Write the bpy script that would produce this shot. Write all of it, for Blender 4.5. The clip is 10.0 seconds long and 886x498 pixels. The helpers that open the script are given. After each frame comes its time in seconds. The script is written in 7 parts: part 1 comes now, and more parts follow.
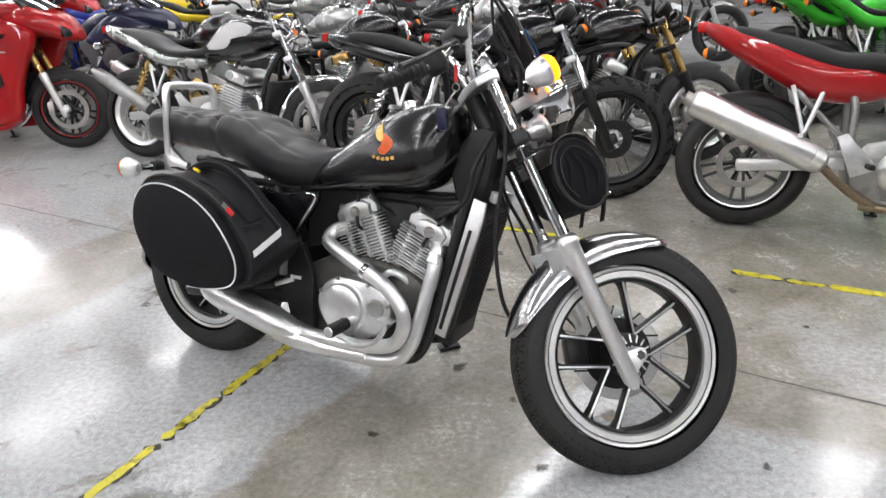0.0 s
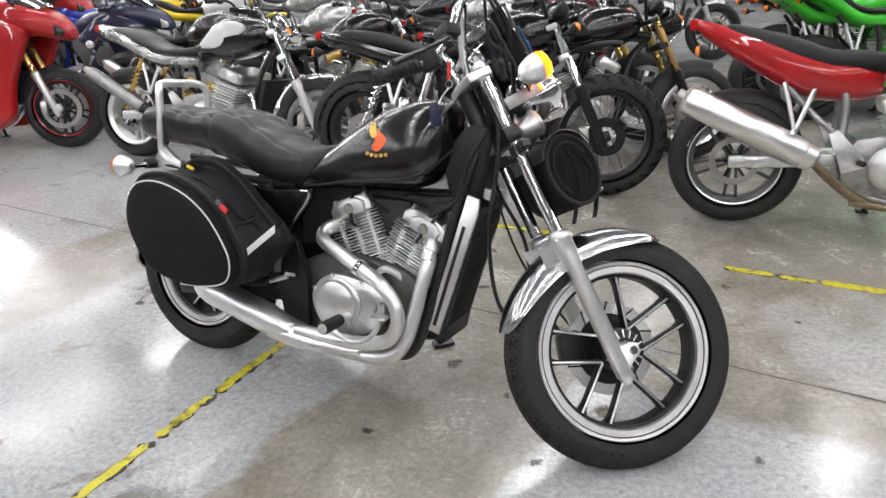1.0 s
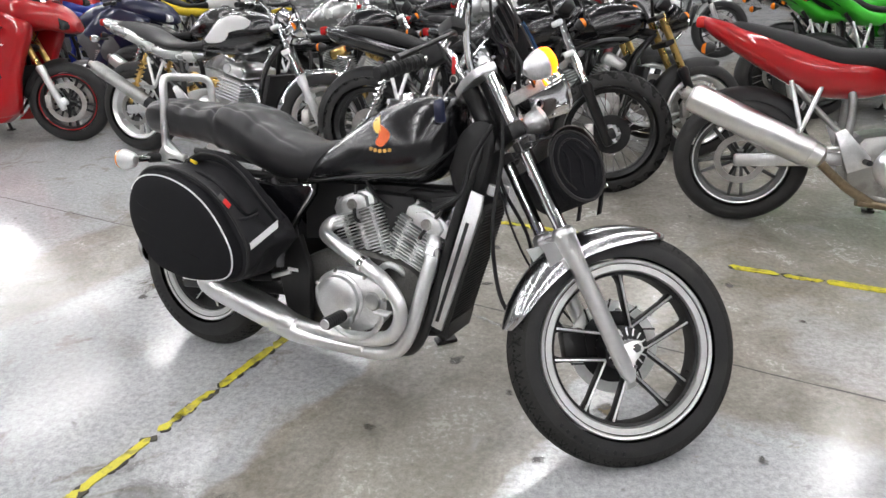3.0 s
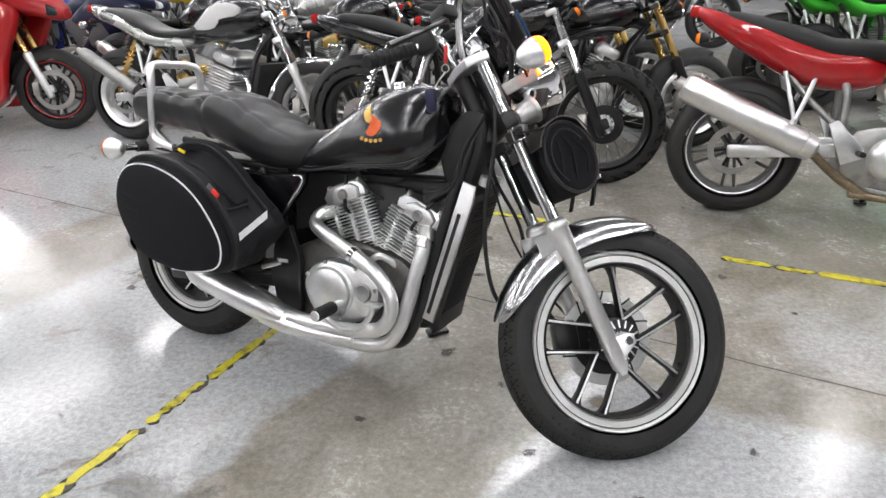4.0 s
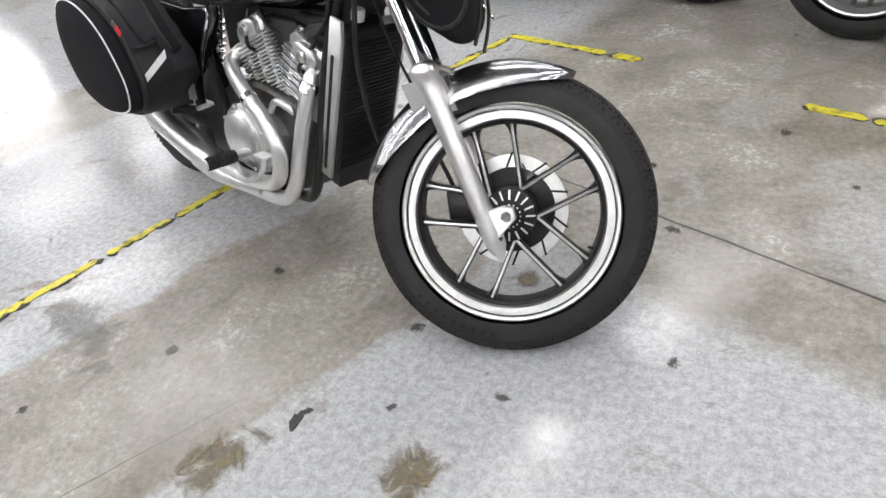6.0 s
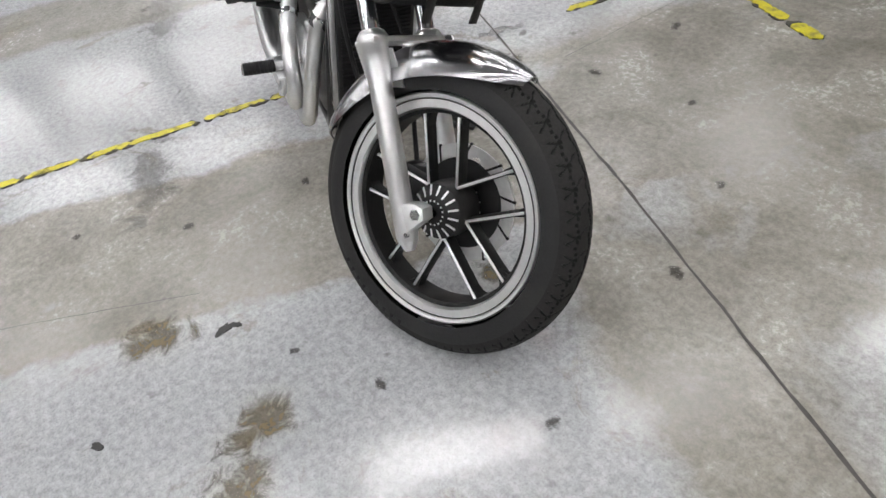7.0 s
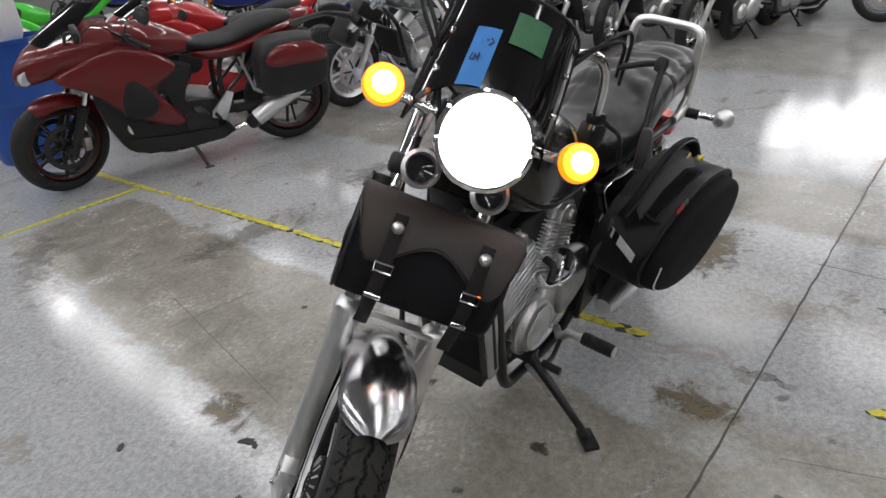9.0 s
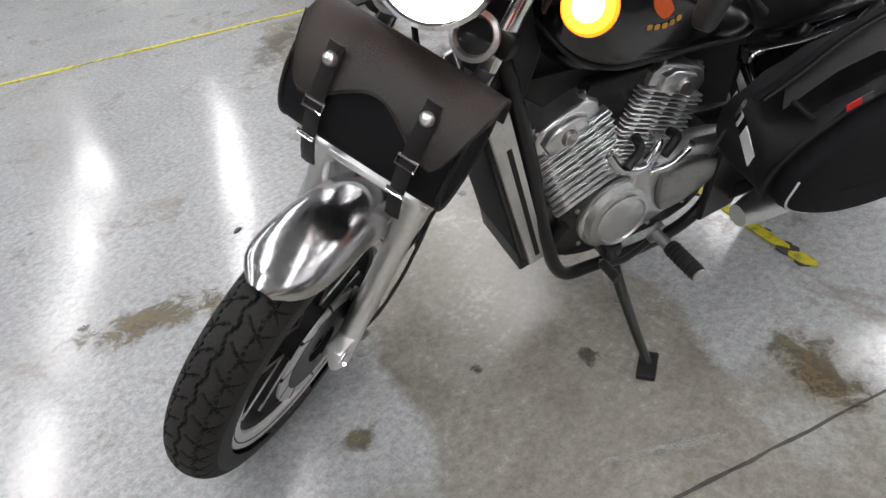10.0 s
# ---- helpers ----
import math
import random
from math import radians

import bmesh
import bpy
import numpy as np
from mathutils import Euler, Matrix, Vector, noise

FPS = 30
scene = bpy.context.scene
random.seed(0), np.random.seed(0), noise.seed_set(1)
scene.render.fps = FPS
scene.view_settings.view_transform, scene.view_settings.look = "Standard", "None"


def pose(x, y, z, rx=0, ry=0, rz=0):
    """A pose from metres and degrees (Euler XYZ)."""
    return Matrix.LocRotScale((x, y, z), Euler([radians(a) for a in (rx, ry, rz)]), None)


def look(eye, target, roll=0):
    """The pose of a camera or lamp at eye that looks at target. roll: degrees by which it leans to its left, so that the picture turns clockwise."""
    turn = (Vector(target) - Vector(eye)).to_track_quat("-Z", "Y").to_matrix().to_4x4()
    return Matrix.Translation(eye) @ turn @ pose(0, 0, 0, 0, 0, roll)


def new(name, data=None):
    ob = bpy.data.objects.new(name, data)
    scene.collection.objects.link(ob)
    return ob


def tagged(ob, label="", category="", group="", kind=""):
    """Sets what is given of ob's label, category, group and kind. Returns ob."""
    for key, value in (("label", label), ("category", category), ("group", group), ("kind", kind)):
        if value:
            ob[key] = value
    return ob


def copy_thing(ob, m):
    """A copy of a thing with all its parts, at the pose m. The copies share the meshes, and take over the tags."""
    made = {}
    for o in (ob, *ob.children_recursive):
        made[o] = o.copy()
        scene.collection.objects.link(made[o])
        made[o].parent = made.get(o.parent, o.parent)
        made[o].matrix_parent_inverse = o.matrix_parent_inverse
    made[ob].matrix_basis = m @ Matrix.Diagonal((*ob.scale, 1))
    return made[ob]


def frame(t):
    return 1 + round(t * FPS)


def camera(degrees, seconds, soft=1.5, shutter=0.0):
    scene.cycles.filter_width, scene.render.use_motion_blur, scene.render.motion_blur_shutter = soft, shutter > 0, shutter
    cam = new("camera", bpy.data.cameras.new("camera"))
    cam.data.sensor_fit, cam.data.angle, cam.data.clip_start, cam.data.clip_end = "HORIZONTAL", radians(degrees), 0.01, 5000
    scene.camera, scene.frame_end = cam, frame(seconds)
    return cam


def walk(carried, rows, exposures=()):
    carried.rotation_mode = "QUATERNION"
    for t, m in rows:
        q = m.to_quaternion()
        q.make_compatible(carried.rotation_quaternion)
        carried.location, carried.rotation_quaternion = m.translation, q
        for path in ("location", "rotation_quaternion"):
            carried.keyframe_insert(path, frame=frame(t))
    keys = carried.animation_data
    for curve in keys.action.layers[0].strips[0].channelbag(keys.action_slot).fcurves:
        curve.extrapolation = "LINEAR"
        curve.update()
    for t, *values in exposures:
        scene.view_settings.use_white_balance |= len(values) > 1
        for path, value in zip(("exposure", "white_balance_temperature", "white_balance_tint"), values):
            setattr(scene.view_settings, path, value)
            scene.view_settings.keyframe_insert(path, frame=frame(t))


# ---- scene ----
cam = camera(65.0, 10.0)
PATH = [
    (0, (0.303, 0.531, 1.482), (0.088, 2.339, 0.654), -2.1),
    (0.5, (0.307, 0.531, 1.476), (0.107, 2.34, 0.647), -2.2),
    (1, (0.307, 0.522, 1.476), (0.107, 2.331, 0.646), -2.1),
    (1.5, (0.307, 0.522, 1.477), (0.092, 2.33, 0.651), -2.1),
    (2, (0.308, 0.524, 1.475), (0.085, 2.331, 0.647), -2.2),
    (3.5, (0.307, 0.534, 1.469), (0.108, 2.334, 0.62), -1.5),
    (4, (0.309, 0.549, 1.466), (0.12, 2.343, 0.601), -1.4),
    (4.5, (0.328, 0.548, 1.458), (0.13, 2.336, 0.583), -2.1),
    (5, (0.465, 0.624, 1.427), (0.236, 2.397, 0.528), -2.5),
    (5.5, (0.841, 0.767, 1.379), (0.348, 2.378, 0.301), -3.9),
    (6, (1.163, 1.043, 1.329), (0.379, 2.411, 0.099), -11.1),
    (6.2, (1.298, 1.172, 1.332), (0.416, 2.42, 0.042), -13.7),
    (7.3, (1.757, 1.941, 1.377), (0.351, 2.415, 0.035), -11.5),
    (7.5, (1.792, 2.078, 1.401), (0.269, 2.441, 0.156), -7.3),
    (8, (1.852, 2.432, 1.462), (0.102, 2.394, 0.495), -5.6),
    (8.5, (1.841, 2.734, 1.478), (0.057, 2.446, 0.621), -7.4),
    (9, (1.608, 3.009, 1.417), (-0.09, 2.417, 0.541), -6.4),
    (9.5, (1.353, 3.237, 1.315), (-0.036, 2.256, 0.262), -6.4),
    (10, (1.086, 3.426, 1.263), (0.055, 2.18, 0.086), -9.6),
]
EXPOSURE = [(0.0, 0.45), (4.5, 0.48), (5.5, 0.58), (6.1, 0.5), (7.3, 0.1), (8.0, -0.12), (9.0, -0.2), (9.5, 0.16), (10.0, 0.3)]
walk(cam, [(t, look(eye, target, roll)) for t, eye, target, roll in PATH], EXPOSURE)

# ---- light ----
# The hall's own axes: U runs along the parking bays, V across them.
HALL = -27.0
hall = Matrix.Rotation(radians(HALL), 4, "Z")
STRIP = 23.0
WINDOW = 8.0
world = bpy.data.worlds.new("world")
world.use_nodes = True
scene.world = world
_sky = world.node_tree.nodes.new("ShaderNodeTexSky")
_sky.sky_type, _sky.sun_disc = "NISHITA", False
_sky.sun_elevation, _sky.sun_rotation = radians(40), radians(200)
world.node_tree.links.new(_sky.outputs[0], world.node_tree.nodes["Background"].inputs[0])
world.node_tree.nodes["Background"].inputs[1].default_value = 0.1


# ---- materials ----
def material(name, colour, rough=0.5, metal=0.0, vary=0.12, scale=8.0, fine=60.0, bump=0.0, coat=0.0, rough_vary=0.06, dirt=None, dirt_amount=0.0, dirt_scale=5.0, spread=0.0, spec=0.5, coat_rough=0.07):
    """A surface with variation at two scales; dirt adds patches of a second colour."""
    m = bpy.data.materials.new(name)
    m.use_nodes = True
    t = m.node_tree
    N, L = t.nodes.new, t.links.new
    b = t.nodes["Principled BSDF"]
    tc = N("ShaderNodeTexCoord")
    big, small = N("ShaderNodeTexNoise"), N("ShaderNodeTexNoise")
    big.inputs["Scale"].default_value, small.inputs["Scale"].default_value = scale, fine
    big.inputs["Detail"].default_value, small.inputs["Detail"].default_value = 5, 4
    for n in (big, small):
        L(tc.outputs["Object"], n.inputs["Vector"])
    add = N("ShaderNodeMath")
    add.operation = "ADD"
    L(big.outputs[0], add.inputs[0])
    L(small.outputs[0], add.inputs[1])
    ramp = N("ShaderNodeMapRange")
    ramp.inputs[1].default_value, ramp.inputs[2].default_value = 0.6, 1.4
    ramp.inputs[3].default_value, ramp.inputs[4].default_value = 1 - vary, 1 + vary
    L(add.outputs[0], ramp.inputs[0])
    mul = N("ShaderNodeMix")
    mul.data_type, mul.blend_type = "RGBA", "MULTIPLY"
    mul.inputs[0].default_value = 1
    mul.inputs[6].default_value = (*colour, 1)
    L(ramp.outputs[0], mul.inputs[7])
    out = mul.outputs[2]
    if spread:
        info, r2 = N("ShaderNodeObjectInfo"), N("ShaderNodeMapRange")
        r2.inputs[3].default_value, r2.inputs[4].default_value = 1 - spread, 1 + spread
        L(info.outputs["Random"], r2.inputs[0])
        m3 = N("ShaderNodeMix")
        m3.data_type, m3.blend_type = "RGBA", "MULTIPLY"
        m3.inputs[0].default_value = 1
        L(out, m3.inputs[6])
        L(r2.outputs[0], m3.inputs[7])
        out = m3.outputs[2]
    if dirt:
        dn, dr, mx = N("ShaderNodeTexNoise"), N("ShaderNodeMapRange"), N("ShaderNodeMix")
        dn.inputs["Scale"].default_value, dn.inputs["Detail"].default_value = dirt_scale, 8
        L(tc.outputs["Object"], dn.inputs["Vector"])
        dr.inputs[1].default_value, dr.inputs[2].default_value = 0.5, 0.75
        dr.inputs[4].default_value = dirt_amount
        L(dn.outputs[0], dr.inputs[0])
        mx.data_type = "RGBA"
        L(dr.outputs[0], mx.inputs[0])
        L(out, mx.inputs[6])
        mx.inputs[7].default_value = (*dirt, 1)
        out = mx.outputs[2]
    L(out, b.inputs["Base Color"])
    rr = N("ShaderNodeMapRange")
    rr.inputs[1].default_value, rr.inputs[2].default_value = 0.3, 0.7
    rr.inputs[3].default_value, rr.inputs[4].default_value = max(0.02, rough - rough_vary * 0.6), min(1, rough + rough_vary * 0.6)
    L(big.outputs[0], rr.inputs[0])
    L(rr.outputs[0], b.inputs["Roughness"])
    b.inputs["Metallic"].default_value = metal
    b.inputs["Specular IOR Level"].default_value = spec
    b.inputs["Coat Weight"].default_value = coat
    b.inputs["Coat Roughness"].default_value = coat_rough
    if bump:
        bp = N("ShaderNodeBump")
        bp.inputs["Strength"].default_value, bp.inputs["Distance"].default_value = bump, 0.003
        L(small.outputs[0], bp.inputs["Height"])
        L(bp.outputs[0], b.inputs["Normal"])
    return m


def glow(name, colour, strength, rough=0.2):
    m = material(name, colour, rough, vary=0.03)
    b = m.node_tree.nodes["Principled BSDF"]
    b.inputs["Emission Color"].default_value = (*colour, 1)
    b.inputs["Emission Strength"].default_value = strength
    return m


def glass(name, colour, rough=0.03):
    m = material(name, colour, rough, vary=0.02, rough_vary=0.01)
    m.node_tree.nodes["Principled BSDF"].inputs["Transmission Weight"].default_value = 1.0
    return m


rubber = material("rubber", (0.02, 0.02, 0.0205), 0.55, spec=0.35, vary=0.25, scale=14, fine=220, bump=0.25, dirt=(0.05, 0.047, 0.042), dirt_amount=0.35, dirt_scale=9)
rubber_wall = material("tyre_rubber", (0.009, 0.009, 0.01), 0.5, spec=0.35, vary=0.2, scale=10, fine=180, bump=0.15, dirt=(0.04, 0.038, 0.036), dirt_amount=0.3)
chrome = material("chrome", (0.82, 0.82, 0.83), 0.09, 1.0, vary=0.05, scale=18, fine=160, rough_vary=0.05)
polished = material("polished_alloy", (0.88, 0.88, 0.88), 0.33, 1.0, vary=0.06, scale=9, fine=60, rough_vary=0.04)
alloy = material("cast_alloy", (0.84, 0.845, 0.85), 0.36, 1.0, vary=0.15, scale=12, fine=240, rough_vary=0.08, bump=0.08, dirt=(0.32, 0.31, 0.29), dirt_amount=0.28, dirt_scale=16)
alloy_dull = material("dull_alloy", (0.42, 0.42, 0.41), 0.45, 1.0, vary=0.2, scale=10, fine=200, rough_vary=0.1, bump=0.25, dirt=(0.1, 0.09, 0.08), dirt_amount=0.6, dirt_scale=14)
# shade of the gap around the pipes put into the colour, with grime
engine_dark = material("shaded_grimy_casting", (0.13, 0.128, 0.122), 0.5, 1.0, vary=0.35, scale=12, fine=160, bump=0.3, dirt=(0.04, 0.036, 0.03), dirt_amount=0.7, dirt_scale=14)
steel = material("steel", (0.5, 0.49, 0.47), 0.35, 1.0, vary=0.2, scale=14, fine=150, dirt=(0.2, 0.13, 0.08), dirt_amount=0.3)
fender_chrome = material("aged_chrome", (0.54, 0.54, 0.55), 0.2, 1.0, vary=0.06, scale=6, fine=40, rough_vary=0.04)
tread_dust = material("dusty_tread", (0.023, 0.0225, 0.0215), 0.75, spec=0.3, vary=0.3, scale=12, fine=150, bump=0.2)
groove = material("tread_groove", (0.012, 0.012, 0.012), 0.8, spec=0.2)
disc_steel = material("disc_steel", (0.9, 0.9, 0.89), 0.3, 1.0, vary=0.1, scale=10, fine=80)
gold_steel = material("gold_anodised", (0.72, 0.5, 0.18), 0.28, 1.0, vary=0.08)
bronze = material("heated_steel", (0.32, 0.25, 0.17), 0.38, 1.0, vary=0.3, scale=9)
black_paint = material("black_paint", (0.004, 0.004, 0.005), 0.2, coat=0.8, vary=0.2, scale=5, fine=300, rough_vary=0.06, coat_rough=0.16)
black_frame = material("black_enamel", (0.013, 0.013, 0.0135), 0.35, spec=0.35, vary=0.25, scale=12, fine=130, coat=0.2, dirt=(0.04, 0.037, 0.034), dirt_amount=0.3)
black_plastic = material("black_plastic", (0.016, 0.016, 0.017), 0.5, spec=0.35, vary=0.2, scale=12, fine=260, bump=0.15, dirt=(0.03, 0.03, 0.029), dirt_amount=0.3)
wheel_black = material("wheel_enamel", (0.011, 0.011, 0.011), 0.5, spec=0.3, vary=0.3, scale=14, fine=160, bump=0.1, dirt=(0.05, 0.045, 0.038), dirt_amount=0.3, dirt_scale=18)
rim_alloy = material("machined_rim", (0.93, 0.93, 0.92), 0.4, 1.0, vary=0.06, scale=9, fine=90, rough_vary=0.05)
grey_wheel = material("grey_wheel_paint", (0.11, 0.11, 0.11), 0.4, 0.3, vary=0.12, scale=10)
grey_plastic = material("grey_plastic", (0.09, 0.09, 0.095), 0.48, vary=0.15, fine=260, bump=0.1)
vinyl = material("black_vinyl", (0.013, 0.013, 0.0145), 0.36, spec=0.6, vary=0.1, scale=7, fine=420, bump=0.1, rough_vary=0.015)
seat_grey = material("dark_seat_cover", (0.012, 0.012, 0.013), 0.6, spec=0.35, vary=0.2, fine=420, bump=0.3)
nylon = material("black_nylon", (0.011, 0.011, 0.013), 0.85, spec=0.2, vary=0.3, scale=9, fine=700, bump=0.6)
nylon_sheen = material("smooth_black_fabric", (0.011, 0.011, 0.013), 0.55, spec=0.3, vary=0.3, scale=6, fine=500, bump=0.4)
leather = material("brown_black_leather", (0.03, 0.0255, 0.0235), 0.4, spec=0.45, vary=0.3, scale=8, fine=330, bump=0.4, dirt=(0.045, 0.026, 0.018), dirt_amount=0.5, dirt_scale=6)
leather_black = material("black_leather", (0.012, 0.011, 0.011), 0.45, spec=0.35, vary=0.3, scale=8, fine=350, bump=0.4)
red_paint = material("red_paint", (0.4, 0.002, 0.006), 0.42, coat=1.0, vary=0.06, spec=0.3, coat_rough=0.03)
wine_paint = material("dark_red_paint", (0.13, 0.0008, 0.003), 0.5, coat=0.8, vary=0.12, spec=0.3, coat_rough=0.03)
green_paint = material("green_paint", (0.05, 0.55, 0.03), 0.42, coat=1.0, vary=0.08, spec=0.3, coat_rough=0.03)
navy_paint = material("navy_paint", (0.008, 0.012, 0.045), 0.42, coat=1.0, vary=0.1, spec=0.3, coat_rough=0.03)
blue_paint = material("blue_paint", (0.012, 0.03, 0.3), 0.42, coat=1.0, vary=0.1, spec=0.3, coat_rough=0.03)
silver_paint = material("silver_paint", (0.5, 0.51, 0.5), 0.26, 0.7, coat=0.7, vary=0.06)
grey_paint = material("grey_paint", (0.2, 0.21, 0.22), 0.26, 0.6, coat=0.7, vary=0.08)
white_paint = material("white_paint", (0.72, 0.72, 0.72), 0.42, coat=1.0, vary=0.05, spec=0.3, coat_rough=0.03)
yellow_paint = material("yellow_paint", (0.75, 0.55, 0.02), 0.42, coat=1.0, vary=0.06, spec=0.3, coat_rough=0.03)
purple_paint = material("plum_paint", (0.12, 0.008, 0.03), 0.42, coat=1.0, vary=0.1, spec=0.3, coat_rough=0.03)
orange_lens = material("amber_lens", (0.85, 0.22, 0.02), 0.18, vary=0.08)
red_lens = material("red_lens", (0.5, 0.012, 0.012), 0.18, vary=0.08)
lamp_glass = material("lamp_glass", (0.6, 0.63, 0.65), 0.08, 0.3, vary=0.1)
dark_glass = material("dark_glass", (0.02, 0.022, 0.024), 0.06, vary=0.05, rough_vary=0.02)
screen_glass = material("smoked_screen", (0.006, 0.006, 0.007), 0.06, vary=0.1, coat=1.0, rough_vary=0.02)
clear_screen = glass("clear_screen", (0.75, 0.78, 0.78))
blue_tape = material("blue_tape", (0.05, 0.27, 0.72), 0.55, vary=0.1, scale=40, bump=0.2)
green_tape = material("green_tape", (0.06, 0.2, 0.1), 0.55, vary=0.12, scale=40, bump=0.2)
ink = material("dark_ink", (0.02, 0.04, 0.14), 0.6)
white_tag = material("white_reflective", (0.75, 0.76, 0.76), 0.4, vary=0.1)
red_tag = material("red_tag", (0.65, 0.02, 0.02), 0.5)
gold_print = material("gold_print", (0.55, 0.3, 0.06), 0.4, vary=0.15)
yellow_print = material("yellow_print", (0.85, 0.55, 0.1), 0.4, vary=0.1)
orange_print = material("orange_print", (0.75, 0.12, 0.02), 0.4, vary=0.1)
amber_lit = glow("lit_amber_lens", (1.0, 0.17, 0.004), 3.0)
amber_mid = glow("lit_amber_ring", (1.0, 0.33, 0.015), 6.0)
amber_core = glow("lit_amber_core", (1.0, 0.7, 0.25), 14.0)
headlight_lit = glow("lit_headlight", (1.0, 0.97, 0.94), 14.0)
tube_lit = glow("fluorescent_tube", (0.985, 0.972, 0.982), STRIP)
window_lit = glow("daylight_pane", (1.0, 0.985, 1.0), WINDOW)
white_sheet = material("white_enamel", (0.75, 0.75, 0.74), 0.4, vary=0.06)
wall_paint = material("wall_paint", (0.2, 0.2, 0.2), 0.7, vary=0.1, scale=1.5, fine=30, bump=0.2)
ceiling_paint = material("ceiling_sheet", (0.14, 0.14, 0.145), 0.6, vary=0.08, scale=2, fine=40)
barrel_blue = material("blue_plastic", (0.012, 0.07, 0.32), 0.42, vary=0.12, scale=6)
cardboard = material("cardboard", (0.42, 0.28, 0.15), 0.8, vary=0.12, bump=0.2)
white_plastic = material("white_plastic", (0.68, 0.68, 0.66), 0.45, vary=0.08)


def tape_material():
    """Floor tape, scuffed and torn: the bare floor shows through where it has worn off."""
    m = material("yellow_floor_tape", (0.62, 0.55, 0.03), 0.5, vary=0.15, scale=20, fine=120, bump=0.2, dirt=(0.12, 0.1, 0.05), dirt_amount=0.9, dirt_scale=26)
    return m


tape_yellow = tape_material()
tape_black = material("worn_tape_backing", (0.05, 0.048, 0.035), 0.7, vary=0.3, scale=30)


def floor_material():
    m = bpy.data.materials.new("sealed_concrete")
    m.use_nodes = True
    t = m.node_tree
    N, L = t.nodes.new, t.links.new
    b = t.nodes["Principled BSDF"]
    geo = N("ShaderNodeNewGeometry")

    def noise_at(scale, detail=6, rough=0.6, dist=0.0):
        n = N("ShaderNodeTexNoise")
        n.inputs["Scale"].default_value, n.inputs["Detail"].default_value = scale, detail
        n.inputs["Roughness"].default_value, n.inputs["Distortion"].default_value = rough, dist
        L(geo.outputs["Position"], n.inputs["Vector"])
        return n.outputs[0]

    def ramp(src, lo, hi, a, c):
        r = N("ShaderNodeMapRange")
        for i, v in zip((1, 2, 3, 4), (lo, hi, a, c)):
            r.inputs[i].default_value = v
        L(src, r.inputs[0])
        return r.outputs[0]

    def mix(f, a, c, blend="MIX"):
        n = N("ShaderNodeMix")
        n.data_type, n.blend_type = "RGBA", blend
        for s, i in ((f, 0), (a, 6), (c, 7)):
            if isinstance(s, (int, float)):
                n.inputs[i].default_value = s
            elif isinstance(s, tuple):
                n.inputs[i].default_value = (*s, 1)
            else:
                L(s, n.inputs[i])
        return n.outputs[2]

    def maths(op, x, y):
        n = N("ShaderNodeMath")
        n.operation = op
        for i, v in enumerate((x, y)):
            if isinstance(v, (int, float)):
                n.inputs[i].default_value = v
            else:
                L(v, n.inputs[i])
        return n.outputs[0]

    # hall axes of the floor, with ragged edges
    sep = N("ShaderNodeSeparateXYZ")
    rot = N("ShaderNodeVectorRotate")
    rot.rotation_type = "Z_AXIS"
    rot.inputs["Angle"].default_value = radians(-HALL)
    L(geo.outputs["Position"], rot.inputs["Vector"])
    L(rot.outputs[0], sep.inputs[0])
    ragged = maths("ADD", ramp(noise_at(1.7, 4, 0.5), 0.3, 0.7, -0.06, 0.06), ramp(noise_at(14, 5, 0.7), 0.3, 0.7, -0.02, 0.02))
    uu, vv = maths("ADD", sep.outputs[0], ragged), maths("ADD", sep.outputs[1], ragged)

    def between(x, lo, hi, soft=0.02):
        return maths("MULTIPLY", ramp(x, lo - soft, lo + soft, 0, 1), ramp(x, hi - soft, hi + soft, 1, 0))

    # a pale blue-grey floor coat that has worn off in straight lanes down to brownish concrete
    worn = maths("MULTIPLY", between(uu, -1.42, -0.7), ramp(vv, -0.9, -0.84, 0, 1))
    worn = maths("MAXIMUM", worn, maths("MULTIPLY", between(uu, -3.55, -2.9, 0.04), 0.85))
    worn = maths("MAXIMUM", worn, maths("MULTIPLY", between(uu, -7.4, -5.6, 0.1), 0.6))
    beyond = maths("MULTIPLY", ramp(vv, 2.6, 2.68, 0, 1), ramp(uu, -1.75, -1.6, 0, 1))
    worn = maths("MAXIMUM", worn, maths("MULTIPLY", beyond, ramp(noise_at(1.3, 6, 0.6, 0.6), 0.36, 0.5, 0.35, 1.0)))
    chips = ramp(noise_at(3.1, 9, 0.72, 0.8), 0.57, 0.63, 0, 0.75)
    worn = maths("MAXIMUM", worn, chips)
    speck = noise_at(46, 5, 0.75)
    grit = noise_at(150, 3, 0.7)
    cloud = noise_at(1.1, 6, 0.62, 0.6)
    patch = noise_at(3.4, 7, 0.65, 0.4)
    coat = mix(ramp(cloud, 0.36, 0.64, 0, 1), (0.398, 0.408, 0.417), (0.475, 0.483, 0.491))
    coat = mix(ramp(speck, 0.38, 0.62, 0, 1), mix(1.0, coat, (0.79, 0.79, 0.79), "MULTIPLY"), mix(1.0, coat, (1.17, 1.175, 1.18), "MULTIPLY"))
    bare = mix(ramp(patch, 0.34, 0.66, 0, 1), (0.22, 0.205, 0.175), (0.36, 0.345, 0.31))
    bare = mix(ramp(speck, 0.34, 0.66, 0, 1), mix(1.0, bare, (0.78, 0.78, 0.77), "MULTIPLY"), mix(1.0, bare, (1.2, 1.2, 1.2), "MULTIPLY"))
    base = mix(worn, coat, bare)
    base = mix(ramp(grit, 0.5, 0.75, 0, 0.5), base, (0.15, 0.145, 0.14))
